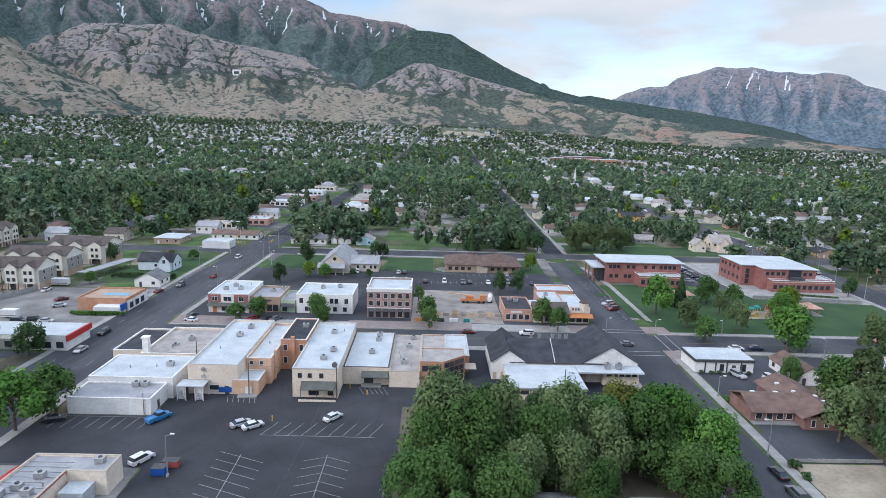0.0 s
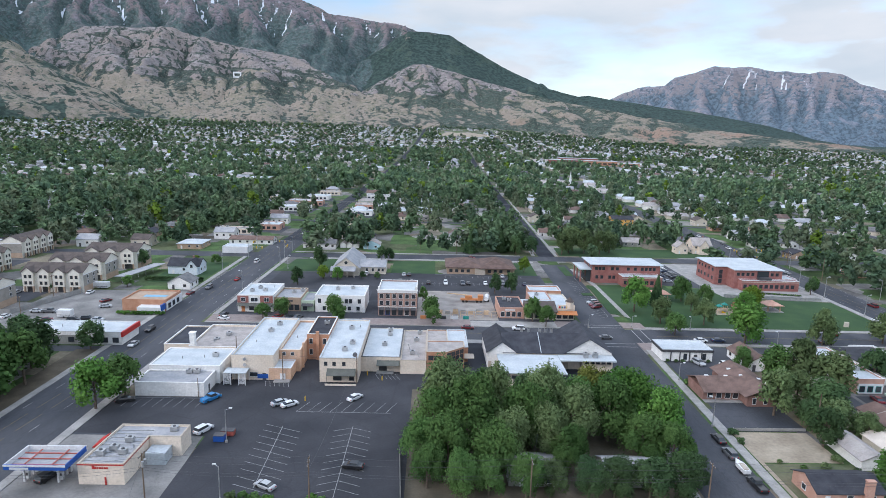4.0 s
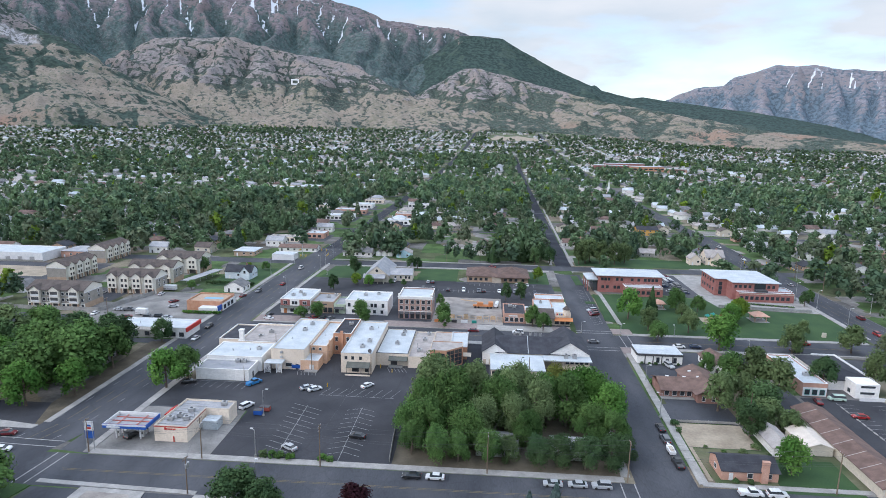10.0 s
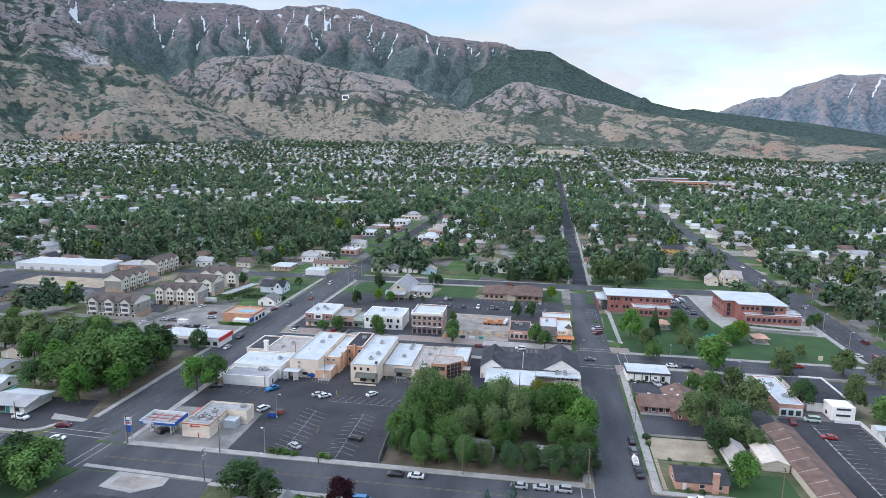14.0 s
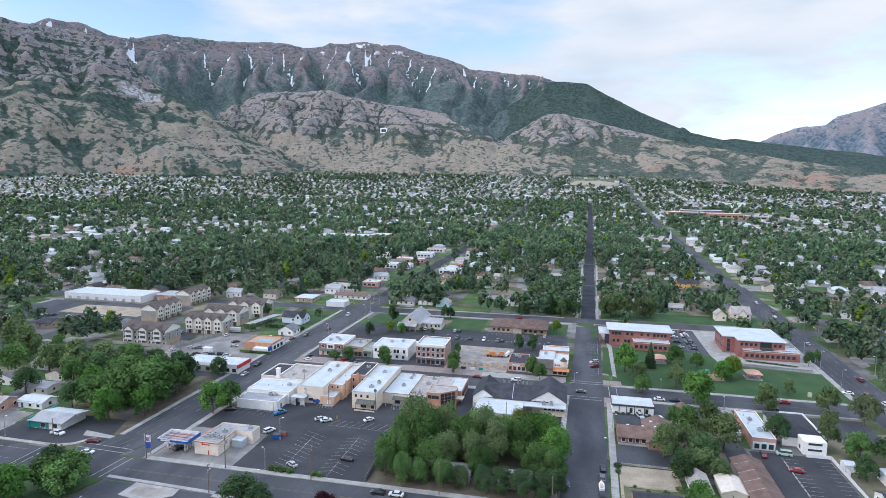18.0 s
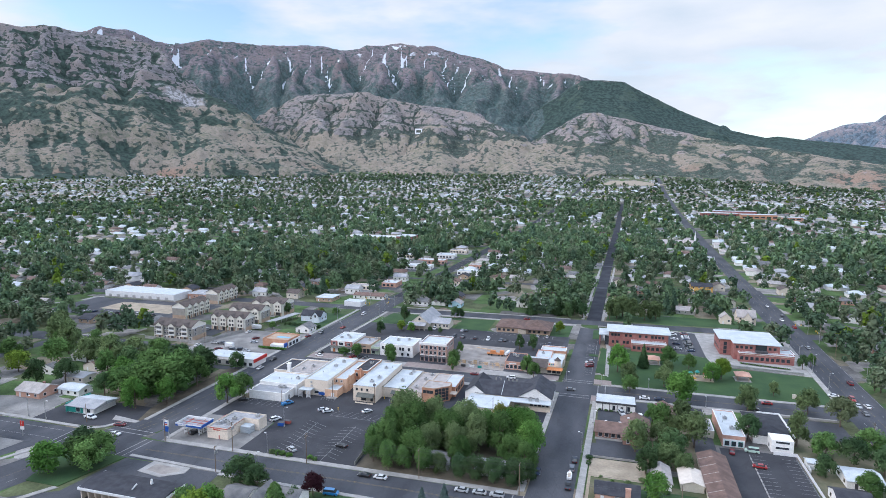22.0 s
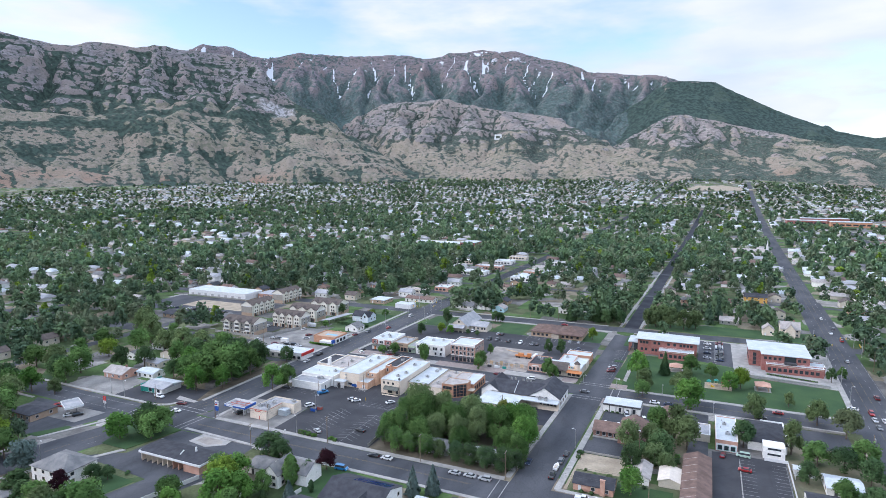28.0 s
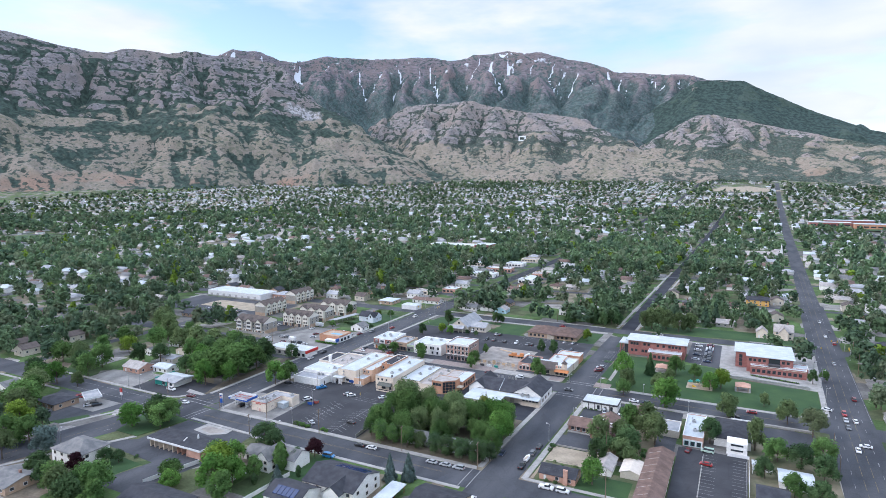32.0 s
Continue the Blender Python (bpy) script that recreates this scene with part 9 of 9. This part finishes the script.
for x_ in (-58, -54, -50):
    house("shed", "small pale house near the corner", x_ - 1.7, x_ + 1.7, 348, 354, 2.4, 3.6, WHITE_WALL, ROOF_TAN, "gable", "y", False, wins=False)

WALL_OF = {"w": WHITE_WALL, "b": BRICK_PINK, "c": CREAM}
ROOF_OF = {"w": ROOF_WHITE, "g": ROOF_GREY, "t": ROOF_TAN}
SAID = {"w": "white", "b": "pink brick", "c": "cream", "g": "grey", "t": "tan"}
for x0_, x1_, y0_, y1_, h_, wl_, rf_ in STRIP:
    t = flat_building("shop_building", f"low {SAID[wl_]} shop with flat {SAID[rf_]} roof by the street", "shop", rect(x0_, x1_, y0_, y1_), h_, WALL_OF[wl_], ROOF_OF[rf_], 0.4, TRIM_WHITE, units=((x0_ + 5, y0_ + 6), (x1_ - 5, y1_ - 5)))
    for q in range(int((x1_ - x0_) / 4)):
        window(t, "S", x0_ + 2.2 + 4 * q, 1.8, 2.4, 1.7, y0_, TRIM_DARK)
    door(t, "E", (y0_ + y1_) / 2, 2.0, 2.3, x1_, TRIM_DARK)
    sheet("parking_lot", rect(x0_ - 4, x1_ + 4, y0_ - 10, y1_ + 3), 0.02, ASPHALT if wl_ != "c" else CONCRETE_OLD, "paved lot round a low shop", "parking lot")

# ---- cars ----
CAR_SHAPES = {
    "sedan": (4.7, 1.82, 0.98, 1.45, (-1.75, -1.05, 0.55, 1.35), 0.66),
    "suv": (4.8, 1.92, 1.12, 1.78, (-2.25, -1.95, 0.45, 1.15), 0.74),
    "pickup": (5.6, 1.98, 1.14, 1.85, (-0.55, -0.35, 1.0, 1.6), 0.78),
    "van": (5.1, 1.98, 1.2, 2.0, (-2.4, -2.25, 1.2, 1.9), 0.72),
}
CAR_COLOURS = {"white": (0.70, 0.71, 0.72), "silver": (0.42, 0.44, 0.46), "black": (0.018, 0.019, 0.022), "grey": (0.12, 0.125, 0.135), "red": (0.30, 0.02, 0.02), "dark_red": (0.14, 0.015, 0.02), "blue": (0.03, 0.20, 0.45), "green": (0.42, 0.55, 0.48), "navy": (0.02, 0.035, 0.08)}
CAR_PAINT = {k: paint("car_" + k, v, 0.3, 0.15, 0.6) for k, v in CAR_COLOURS.items()}
LAMP_CLEAR, LAMP_RED = glass_mat("lamp_clear", (0.6, 0.6, 0.58)), glass_mat("lamp_red", (0.35, 0.01, 0.01))
CARS, WHEEL = {}, None


def car_proto(shape, colour):
    """A parked car: shaped body, glazed cabin with a painted roof, wheels and lamps."""
    global WHEEL
    L, W, belt, top, cab, _ = CAR_SHAPES[shape]
    t = thing(shape if shape != "suv" else "suv", "", "car", 0, 0, 0)
    prof = [(-L / 2, 0.32), (-L / 2 + 0.02, belt * 0.80), (-L / 2 + 0.18, belt), (cab[3] - 0.05, belt), (L / 2 - 0.25, belt * 0.86), (L / 2, belt * 0.66), (L / 2 - 0.02, 0.32)]
    bm = bmesh.new()
    rows = []
    for s, zs in ((-1, 0), (-0.94, 1), (0.94, 1), (1, 0)):
        rows.append([bm.verts.new((x * (0.985 if zs == 0 else 1.0), s * W / 2, z if zs or z < belt * 0.9 else z - 0.06)) for x, z in prof])
    for a, b in zip(rows, rows[1:]):
        for i in range(len(prof)):
            j = (i + 1) % len(prof)
            bm.faces.new((a[i], a[j], b[j], b[i]))
    bm.faces.new(rows[0])
    bm.faces.new(rows[-1][::-1])
    if shape == "pickup":
        box(bm, -L / 2 + 0.1, cab[0] - 0.05, -W / 2, -W / 2 + 0.12, belt - 0.02, belt + 0.14)
        box(bm, -L / 2 + 0.1, cab[0] - 0.05, W / 2 - 0.12, W / 2, belt - 0.02, belt + 0.14)
    part("body", bm, CAR_PAINT[colour], t)
    bm = bmesh.new()
    b0, b1, b2, b3 = cab
    wl, wt = W / 2 - 0.09, W / 2 - 0.26
    lo = [bm.verts.new(p) for p in ((b0, -wl, belt - 0.02), (b3, -wl, belt - 0.02), (b3, wl, belt - 0.02), (b0, wl, belt - 0.02))]
    hi = [bm.verts.new(p) for p in ((b1, -wt, top - 0.06), (b2, -wt, top - 0.06), (b2, wt, top - 0.06), (b1, wt, top - 0.06))]
    bm.faces.new(hi)
    for i in range(4):
        bm.faces.new((lo[i], lo[(i + 1) % 4], hi[(i + 1) % 4], hi[i]))
    part("cabin_glass", bm, GLASS, t)
    part("roof", prism(bmesh.new(), [(b1 - 0.06, -wt - 0.04), (b2 + 0.06, -wt - 0.04), (b2 + 0.06, wt + 0.04), (b1 - 0.06, wt + 0.04)], top - 0.055, top), CAR_PAINT[colour], t)
    if WHEEL is None:
        WHEEL = bpy.data.meshes.new("wheel")
        bm = tube(bmesh.new(), (0, -0.11, 0), (0, 0.11, 0), 0.34, 0.34, 14)
        tube(bm, (0, -0.125, 0), (0, 0.125, 0), 0.2, 0.2, 10)
        bm.to_mesh(WHEEL)
        bm.free()
        WHEEL.materials.append(RUBBER)
    for x in (-L * 0.29, L * 0.31):
        for y in (-W / 2 + 0.08, W / 2 - 0.08):
            w = new("wheel", WHEEL)
            w.parent = t
            w.location = (x, y, 0.34)
    for y in (-W * 0.36, W * 0.36):
        part("headlight", boxes((L / 2 - 0.12, L / 2 + 0.012, y - 0.2, y + 0.2, belt * 0.60, belt * 0.60 + 0.14)), LAMP_CLEAR, t)
        part("taillight", boxes((-L / 2 - 0.012, -L / 2 + 0.1, y - 0.16, y + 0.16, belt * 0.68, belt * 0.68 + 0.18)), LAMP_RED, t)
    return t


def car(x, y, a, shape="sedan", colour="silver", where="parked in a lot"):
    """a: the way the nose points, degrees from +x."""
    m = pose(x, y, 0.03 + float(ground_z(x, y)), 0, 0, a)
    key = (shape, colour)
    if key in CARS:
        c = copy_thing(CARS[key], m)
    else:
        c = CARS[key] = car_proto(shape, colour)
        c.matrix_world = m
    tagged(c, "%s %s %s" % (colour.replace("_", " "), "utility car" if shape == "suv" else shape + " car" if shape == "sedan" else shape, where), "car", "cars")
    return c


for x, y, a, s, c in ((-43.2, 130.2, 38, "sedan", "silver"), (-40.4, 129.4, 38, "sedan", "white"), (-23.8, 134.0, 52, "sedan", "white"), (-57.6, 115.2, 62, "suv", "white"), (-62.0, 132.2, 58, "pickup", "blue"), (-83.8, 130.6, 25, "sedan", "black"),
                      (-36.8, 92.4, 150, "sedan", "silver"), (-20.0, 100.2, 170, "sedan", "black"), (-81.6, 94.6, 70, "suv", "black"), (83.6, 163.6, -70, "suv", "silver"), (91.5, 161, -75, "suv", "white"),
                      (123.3, 137.6, 80, "sedan", "dark_red"), (130.6, 140.2, 175, "van", "green"), (130.6, 127.6, 175, "sedan", "red"), (-76, 112.8, 10, "sedan", "grey")):
    car(x, y, a, s, c)
for x, y, a, s, c in ((66.6, 114, 92, "sedan", "black"), (66.0, 107.2, 92, "suv", "grey"), (65.6, 94.6, 92, "pickup", "black"), (54.8, 101.4, -88, "sedan", "navy"), (-2.6, 82.0, 180, "sedan", "black"), (3.2, 82.1, 180, "sedan", "white"), (32, 82, 180, "sedan", "silver"),
                      (38, 82.2, 180, "sedan", "silver"), (43.8, 82.2, 180, "suv", "silver"), (79, 82.6, 0, "pickup", "white"), (85.2, 82.6, 0, "suv", "white"), (-8.4, 68.0, 5, "van", "blue"), (10.5, 195.4, 0, "sedan", "dark_red"), (29.5, 195.2, 180, "suv", "white"),
                      (100.5, 185.8, 0, "sedan", "navy"), (94, 185.4, 0, "sedan", "white"), (147.5, 194.6, 180, "sedan", "red"), (140, 185.6, 0, "sedan", "black"), (-83.4, 206, 80, "sedan", "black"), (-82, 201.5, 160, "sedan", "white"), (-62.4, 204.6, 60, "sedan", "red"), (-57.6, 204.6, 60, "sedan", "black"), (-54.6, 204.6, 60, "sedan", "grey"),
                      (-150, 24, 60, "sedan", "grey"), (58, 63, 92, "sedan", "white"), (40, 60.6, 0, "sedan", "grey")):
    car(x, y, a, s, c, "parked along the kerb")
for x, y, a, s, c in ((180.2, 214, 170, "sedan", "white"), (187, 211, -90, "suv", "red"), (186.6, 202.6, -90, "sedan", "silver"), (186.3, 193.4, -90, "sedan", "grey"), (190.4, 203, 90, "sedan", "white"), (190, 173.6, 175, "sedan", "white"), (194.2, 235.6, 90, "suv", "dark_red"), (186.5, 168, -92, "sedan", "white"),
                      (-103, 187, 268, "suv", "black"), (-103.6, 246, 268, "suv", "grey"), (-96, 262, 88, "sedan", "red"), (-101.6, 172, 268, "sedan", "silver"), (-111, 84, 12, "sedan", "white"), (-116, 92, 12, "sedan", "dark_red"), (-98, 302, 88, "van", "white"), (-92, 395, 88, "sedan", "white"), (60, 187, 0, "sedan", "grey"),
                      (20, 322, 0, "sedan", "red"), (90, 326, 180, "sedan", "white"), (199, 352, 90, "suv", "red"), (196, 372, -90, "sedan", "white"), (200, 388, 90, "sedan", "grey"), (197, 420, -90, "sedan", "white"), (193, 300, 90, "sedan", "silver")):
    car(x, y, a, s, c, "driving along the street")
cr = random.Random(3)
PICK = [("sedan", "white"), ("sedan", "silver"), ("suv", "grey"), ("sedan", "black"), ("suv", "white"), ("pickup", "grey"), ("sedan", "dark_red"), ("suv", "black"), ("sedan", "navy")]
for k in range(16):
    if k % 5 != 3:
        car(124, 272.4 + 2.75 * k, 180 + cr.uniform(-2, 2), *PICK[cr.randrange(9)])
    if k % 4 == 1:
        car(117, 272.4 + 2.75 * k, cr.uniform(-2, 2), *PICK[cr.randrange(9)])
for y_, c in ((226, "dark_red"), (229.4, "dark_red"), (233, "silver")):
    car(67.2, y_, 205, "suv", c)
for x_ in (-18.2, -12.7, -4.5, 3.8, 12, 14.8, 23, 31.4, 42):
    car(x_, 262.4 + cr.uniform(-0.3, 0.3), 90 if cr.random() < 0.5 else -90, *PICK[cr.randrange(9)])
for x_ in (-17, -14.3, -36, -44, 33, 39):
    car(x_, 278, 90, *PICK[cr.randrange(9)])
for x_, y_, a_ in ((-135, 196, 10), (-131, 198, 14), (-127, 197, 5), (-150, 206, 0), (-155, 206, 0), (-137, 222, 60), (-128, 232, 20), (-122, 236, 80), (-113, 231, 85), (-145, 196, 30), (-108, 236, 80), (-133, 214, 20), (-162, 199, 90), (-150, 234, 90)):
    car(x_, y_, a_, *PICK[cr.randrange(9)])
for k in range(9):
    if k % 3 != 2:
        car(-205 + 3.6 * k, 232, 90, *PICK[cr.randrange(9)])
        car(-182 + 2.9 * k * 0.9, 246, 90, *PICK[cr.randrange(9)]) if k < 5 else None
for k in range(11):
    if k % 4 != 2:
        car(-300 + 6.4 * k, 251 + 0.2 * k, 80, *PICK[cr.randrange(9)])
for x_, y_, a_, s_, c_ in ((-152.4, 60.4, 60, "sedan", "white"), (-149, 62.5, 60, "suv", "black"), (-168, 66, 20, "pickup", "red"), (-134, 94.6, -5, "pickup", "white"), (-163, 46, 40, "suv", "grey"), (33.5, 42, 80, "sedan", "silver"), (38, 40, 80, "suv", "white"), (-111, 10, 40, "sedan", "white")):
    car(x_, y_, a_, s_, c_)
t = thing("boat_trailer", "white boat on a trailer parked at the kerb", "boat", 65.6, 101)
part("hull", prism(bmesh.new(), [(64.8, 98.6), (66.4, 98.6), (66.5, 102), (65.6, 104), (64.7, 102)], 0.6, 1.4), TRIM_WHITE, t)
part("deck", boxes((65.1, 66.1, 99, 101.6, 1.41, 1.6)), TRIM_TAN, t)
for x_ in (64.8, 66.4):
    part("wheel", tube(bmesh.new(), (x_ - 0.1, 100, 0.34), (x_ + 0.1, 100, 0.34), 0.34, 0.34, 10), RUBBER, t)
for x_, y_, w_ in ((-150, 243, 6.5), (-141, 201, 5)):
    t = thing("camper_trailer", "white camper trailer parked in the yard", "trailer", x_, y_)
    part("box", boxes((x_ - w_ / 2, x_ + w_ / 2, y_ - 1.2, y_ + 1.2, 0.5, 2.9)), TRIM_WHITE, t)
    part("stripe", boxes((x_ - w_ / 2 - 0.01, x_ + w_ / 2 + 0.01, y_ - 1.22, y_ - 1.205, 1.0, 1.2)), TRIM_DARK, t)
    part("wheel", tube(bmesh.new(), (x_, y_ - 1.2, 0.35), (x_, y_ + 1.2, 0.35), 0.35, 0.35, 10), RUBBER, t)

# ---- lamps, poles, lines ----
def lamp_post(x, y, h, a=0.0, arm=1.2, material=METAL_GREY, label="grey steel lot lamp on a tall pole"):
    t = thing("street_lamp", label, "street lamp", x, y, 0, "street lamps")
    part("pole", tube(bmesh.new(), (x, y, 0), (x, y, h), 0.13, 0.08, 8), material, t)
    dx, dy = math.cos(radians(a)), math.sin(radians(a))
    part("arm", tube(bmesh.new(), (x, y, h - 0.1), (x + dx * arm, y + dy * arm, h + 0.1), 0.05, 0.05, 6), material, t)
    part("head", boxes((x + dx * arm - 0.35, x + dx * arm + 0.35, y + dy * arm - 0.18, y + dy * arm + 0.18, h, h + 0.2)), TRIM_WHITE, t)
    part("base", tube(bmesh.new(), (x, y, 0), (x, y, 0.6), 0.3, 0.3, 10), CONCRETE, t)


def utility_pole(x, y, h, arms=1, transformer=False, label="brown wooden utility pole with a crossarm"):
    t = thing("utility_pole", label, "utility pole", x, y, 0, "utility poles")
    part("pole", tube(bmesh.new(), (x, y, 0), (x, y, h), 0.17, 0.11, 8), WOOD_POLE, t)
    for k in range(arms):
        part("crossarm", boxes((x - 0.06, x + 0.06, y - 1.2, y + 1.2, h - 0.5 - 0.9 * k, h - 0.35 - 0.9 * k)), WOOD_POLE, t)
        for q in (-1.1, -0.4, 0.4, 1.1):
            part("insulator", tube(bmesh.new(), (x, y + q, h - 0.35 - 0.9 * k), (x, y + q, h - 0.12 - 0.9 * k), 0.06, 0.05, 6), METAL_GREY, t)
    if transformer:
        for q in (-0.45, 0.45):
            part("transformer", tube(bmesh.new(), (x + 0.35, y + q, h - 2.6), (x + 0.35, y + q, h - 1.5), 0.28, 0.28, 10), METAL_GREY, t)


for x, y, h, a in ((-50.5, 110.2, 8.2, 30), (-44.3, 87.8, 7.5, 150), (-37.9, 78.8 - 7.6, 8.5, 90), (71.8, 150.5, 5.5, 0), (68.6, 121.5, 8, 170), (57, 199.5, 5, 0), (74, 200.6, 4.5, 0), (96.5, 200, 4.5, 90), (120, 182, 5, 90), (140, 182, 5, 90),
                   (-120, 27, 8, 0), (-151.4, 88.7, 8, 0), (-161.5, 89.2, 9, 0), (181.5, 250, 10, 0), (179, 266, 10, 0), (183, 300, 10, 0), (180.6, 222, 9, 0), (205, 246, 10, 180), (-78, 288, 7, 0), (-88, 244, 9, 180), (-85, 300, 9, 180), (-110.5, 284, 9, 0), (120, 246, 6, 0)):
    lamp_post(x, y, h, a)
for x, y, h, n, tr in ((-57.6, 85.4, 11.5, 1, True), (-26.3, 84.6, 11.5, 2, False), (-88.2, 85.6, 9.5, 1, False), (-53.8, 70.2, 9.5, 1, True), (50.6, 81.6 + 3.6, 11, 1, False), (16, 85.6, 11, 1, False), (30.4, 143.0, 9.5, 0, False), (-46.0, 145.4, 8.5, 0, False), (-24.6, 144.6, 8.5, 0, False), (-63.2, 158, 9, 0, False),
                       (93.5, 118.6, 10.5, 0, False), (-132.3, 91.1, 8, 0, False), (-160, 225, 10, 1, False), (-152, 193, 10, 1, False), (203, 285, 12, 0, False), (176.5, 158, 10, 1, True), (176, 136, 10, 1, False), (12, 336, 9, 0, False), (-10, 336, 9, 0, False), (205, 320, 11, 1, False), (100, 84.8, 11, 1, False)):
    utility_pole(x, y, h, n, tr)


def cable(p, q, sag, n=9):
    bm = bmesh.new()
    p, q = Vector(p), Vector(q)
    side = (q - p).cross(Vector((0, 0, 1))).normalized() * 0.022
    last = None
    for k in range(n + 1):
        c = p.lerp(q, k / n) - Vector((0, 0, sag * 4 * (k / n) * (1 - k / n)))
        ring = [bm.verts.new(c + o) for o in (side, Vector((0, 0, 0.022)), -side, Vector((0, 0, -0.022)))]
        if last:
            for i in range(4):
                bm.faces.new((last[i], last[(i + 1) % 4], ring[(i + 1) % 4], ring[i]))
        last = ring
    me = bpy.data.meshes.new("power_line")
    bm.to_mesh(me)
    bm.free()
    me.materials.append(TRIM_DARK)
    return tagged(new("power_line", me), "thin dark power line hung between poles", "cable", "power lines")


row = [(-88.2, 85.6, 9.2), (-57.6, 85.4, 11.2), (-26.3, 84.6, 11.2), (16, 85.6, 10.7), (50.6, 85.2, 10.7), (100, 84.8, 10.7)]
for a, b in zip(row, row[1:]):
    for dy_, dz_ in ((-1.1, 0), (1.1, 0), (0, -2.6), (0.3, -3.4)):
        cable((a[0], a[1] + dy_, a[2] + dz_), (b[0], b[1] + dy_, b[2] + dz_), 0.9)
cable((-57.6, 85.4, 10.6), (-53.8, 70.2, 9.0), 0.4)
cable((-26.3, 84.6, 9), (-24.6, 144.6, 8.2), 1.6)
cable((30.4, 143, 9.2), (16, 85.6, 9.6), 1.4)
cable((-46, 145.4, 8.2), (-24.6, 144.6, 7.6), 0.5)
cable((176.5, 158, 9.6), (176, 136, 9.6), 0.5)


def signal(x, y, a, reach):
    t = thing("traffic_light", "steel traffic light on a long arm over the road", "traffic light", x, y, 0, "traffic lights")
    dx, dy = math.cos(radians(a)), math.sin(radians(a))
    part("pole", tube(bmesh.new(), (x, y, 0), (x, y, 9), 0.16, 0.1, 8), METAL_GREY, t)
    part("arm", tube(bmesh.new(), (x, y, 6), (x + dx * reach, y + dy * reach, 6.4), 0.1, 0.06, 6), METAL_GREY, t)
    for f in (0.55, 0.95):
        part("signal_head", boxes((x + dx * reach * f - 0.2, x + dx * reach * f + 0.2, y + dy * reach * f - 0.2, y + dy * reach * f + 0.2, 5.3, 6.5)), YELLOW, t)
    part("lamp_arm", tube(bmesh.new(), (x, y, 9), (x + dx * 2.6, y + dy * 2.6, 9.5), 0.06, 0.05, 6), METAL_GREY, t)


for x, y, a in ((203, 337, 180), (181, 340, 270), (203, 314, 90), (180, 316, 0), (-86, 334, 180), (-108, 338, 270), (-106, 314, 0), (-86, 314, 90)):
    signal(x, y, a, 8)

# ---- fences and walls ----
def fence(label, pts, h, step, material, post=None, solid=True):
    t = thing("fence", label, "fence", pts[0][0], pts[0][1], 0, "fences")
    for a, b in zip(pts, pts[1:]):
        a, b = Vector(a), Vector(b)
        n = max(1, int((b - a).length / step))
        d = (b - a).normalized()
        s = Vector((d.y, -d.x)) * 0.05
        for k in range(n):
            p, q = a.lerp(b, k / n) + d * 0.08, a.lerp(b, (k + 1) / n) - d * 0.08
            part("panel", prism(bmesh.new(), [tuple(p + s), tuple(q + s), tuple(q - s), tuple(p - s)], 0.05, h), material, t)
            p = a.lerp(b, k / n)
            part("post", boxes((p.x - 0.08, p.x + 0.08, p.y - 0.08, p.y + 0.08, 0, h + 0.12)), post or material, t)


fence("pale concrete panel fence below the apartments", [(-204, 203), (-163, 203), (-160, 214), (-153, 238)], 1.9, 4.0, CONCRETE)
fence("white vinyl fence along the car lot", [(145.8, 88), (145.9, 140)], 1.3, 3.0, TRIM_WHITE)
fence("white vinyl fence round the gardens", [(-30, 26), (-28.6, 46)], 1.7, 2.5, TRIM_WHITE)
fence("white vinyl fence round the gardens", [(-14.4, 26), (-12.4, 49)], 1.7, 2.5, TRIM_WHITE)
fence("white vinyl fence behind the car wash", [(-58, 20), (-52, 41)], 1.7, 2.5, TRIM_WHITE)
fence("white vinyl fence beside the white roofed house", [(147, 128), (147.2, 131.4), (154, 131.6)], 1.6, 2.3, TRIM_WHITE)
fence("low wall with pale piers along the car park", [(147.5, 180.0), (172, 180.0)], 0.9, 1.8, CONCRETE)
fence("grey fence along the parking lot's edge", [(-9.2, 88.5), (-10.2, 106)], 1.5, 2.5, GREY_SIDING)
fence("rail along the dirt lot", [(72.8, 119.2), (91.5, 119.4)], 0.8, 3.0, CONCRETE)
fence("grey mesh fence of the civic hall", [(133, 248.2), (176, 243.6)], 1.4, 3.0, METAL_GREY)
for k in range(17):
    t = thing("wheel_stop", "pale concrete wheel stop block", "wheel stop", 129.3, 90 + 2.75 * k, 0, "wheel stops")
    part("block", boxes((128.9, 129.3, 89.2 + 2.75 * k, 91.0 + 2.75 * k, 0.013, 0.25)), CONCRETE, t)
for x_, y_ in ((-17.5, 147), (-22.2, 150.6), (-37, 132.6)):
    t = thing("bollard", "yellow steel bollard in the lot", "bollard", x_, y_, 0, "bollards")
    part("tube", tube(bmesh.new(), (x_, y_, 0), (x_, y_, 1.3), 0.14, 0.14, 8), YELLOW, t)
    part("cap", tube(bmesh.new(), (x_, y_, 1.3), (x_, y_, 1.4), 0.14, 0.05, 8), YELLOW, t)
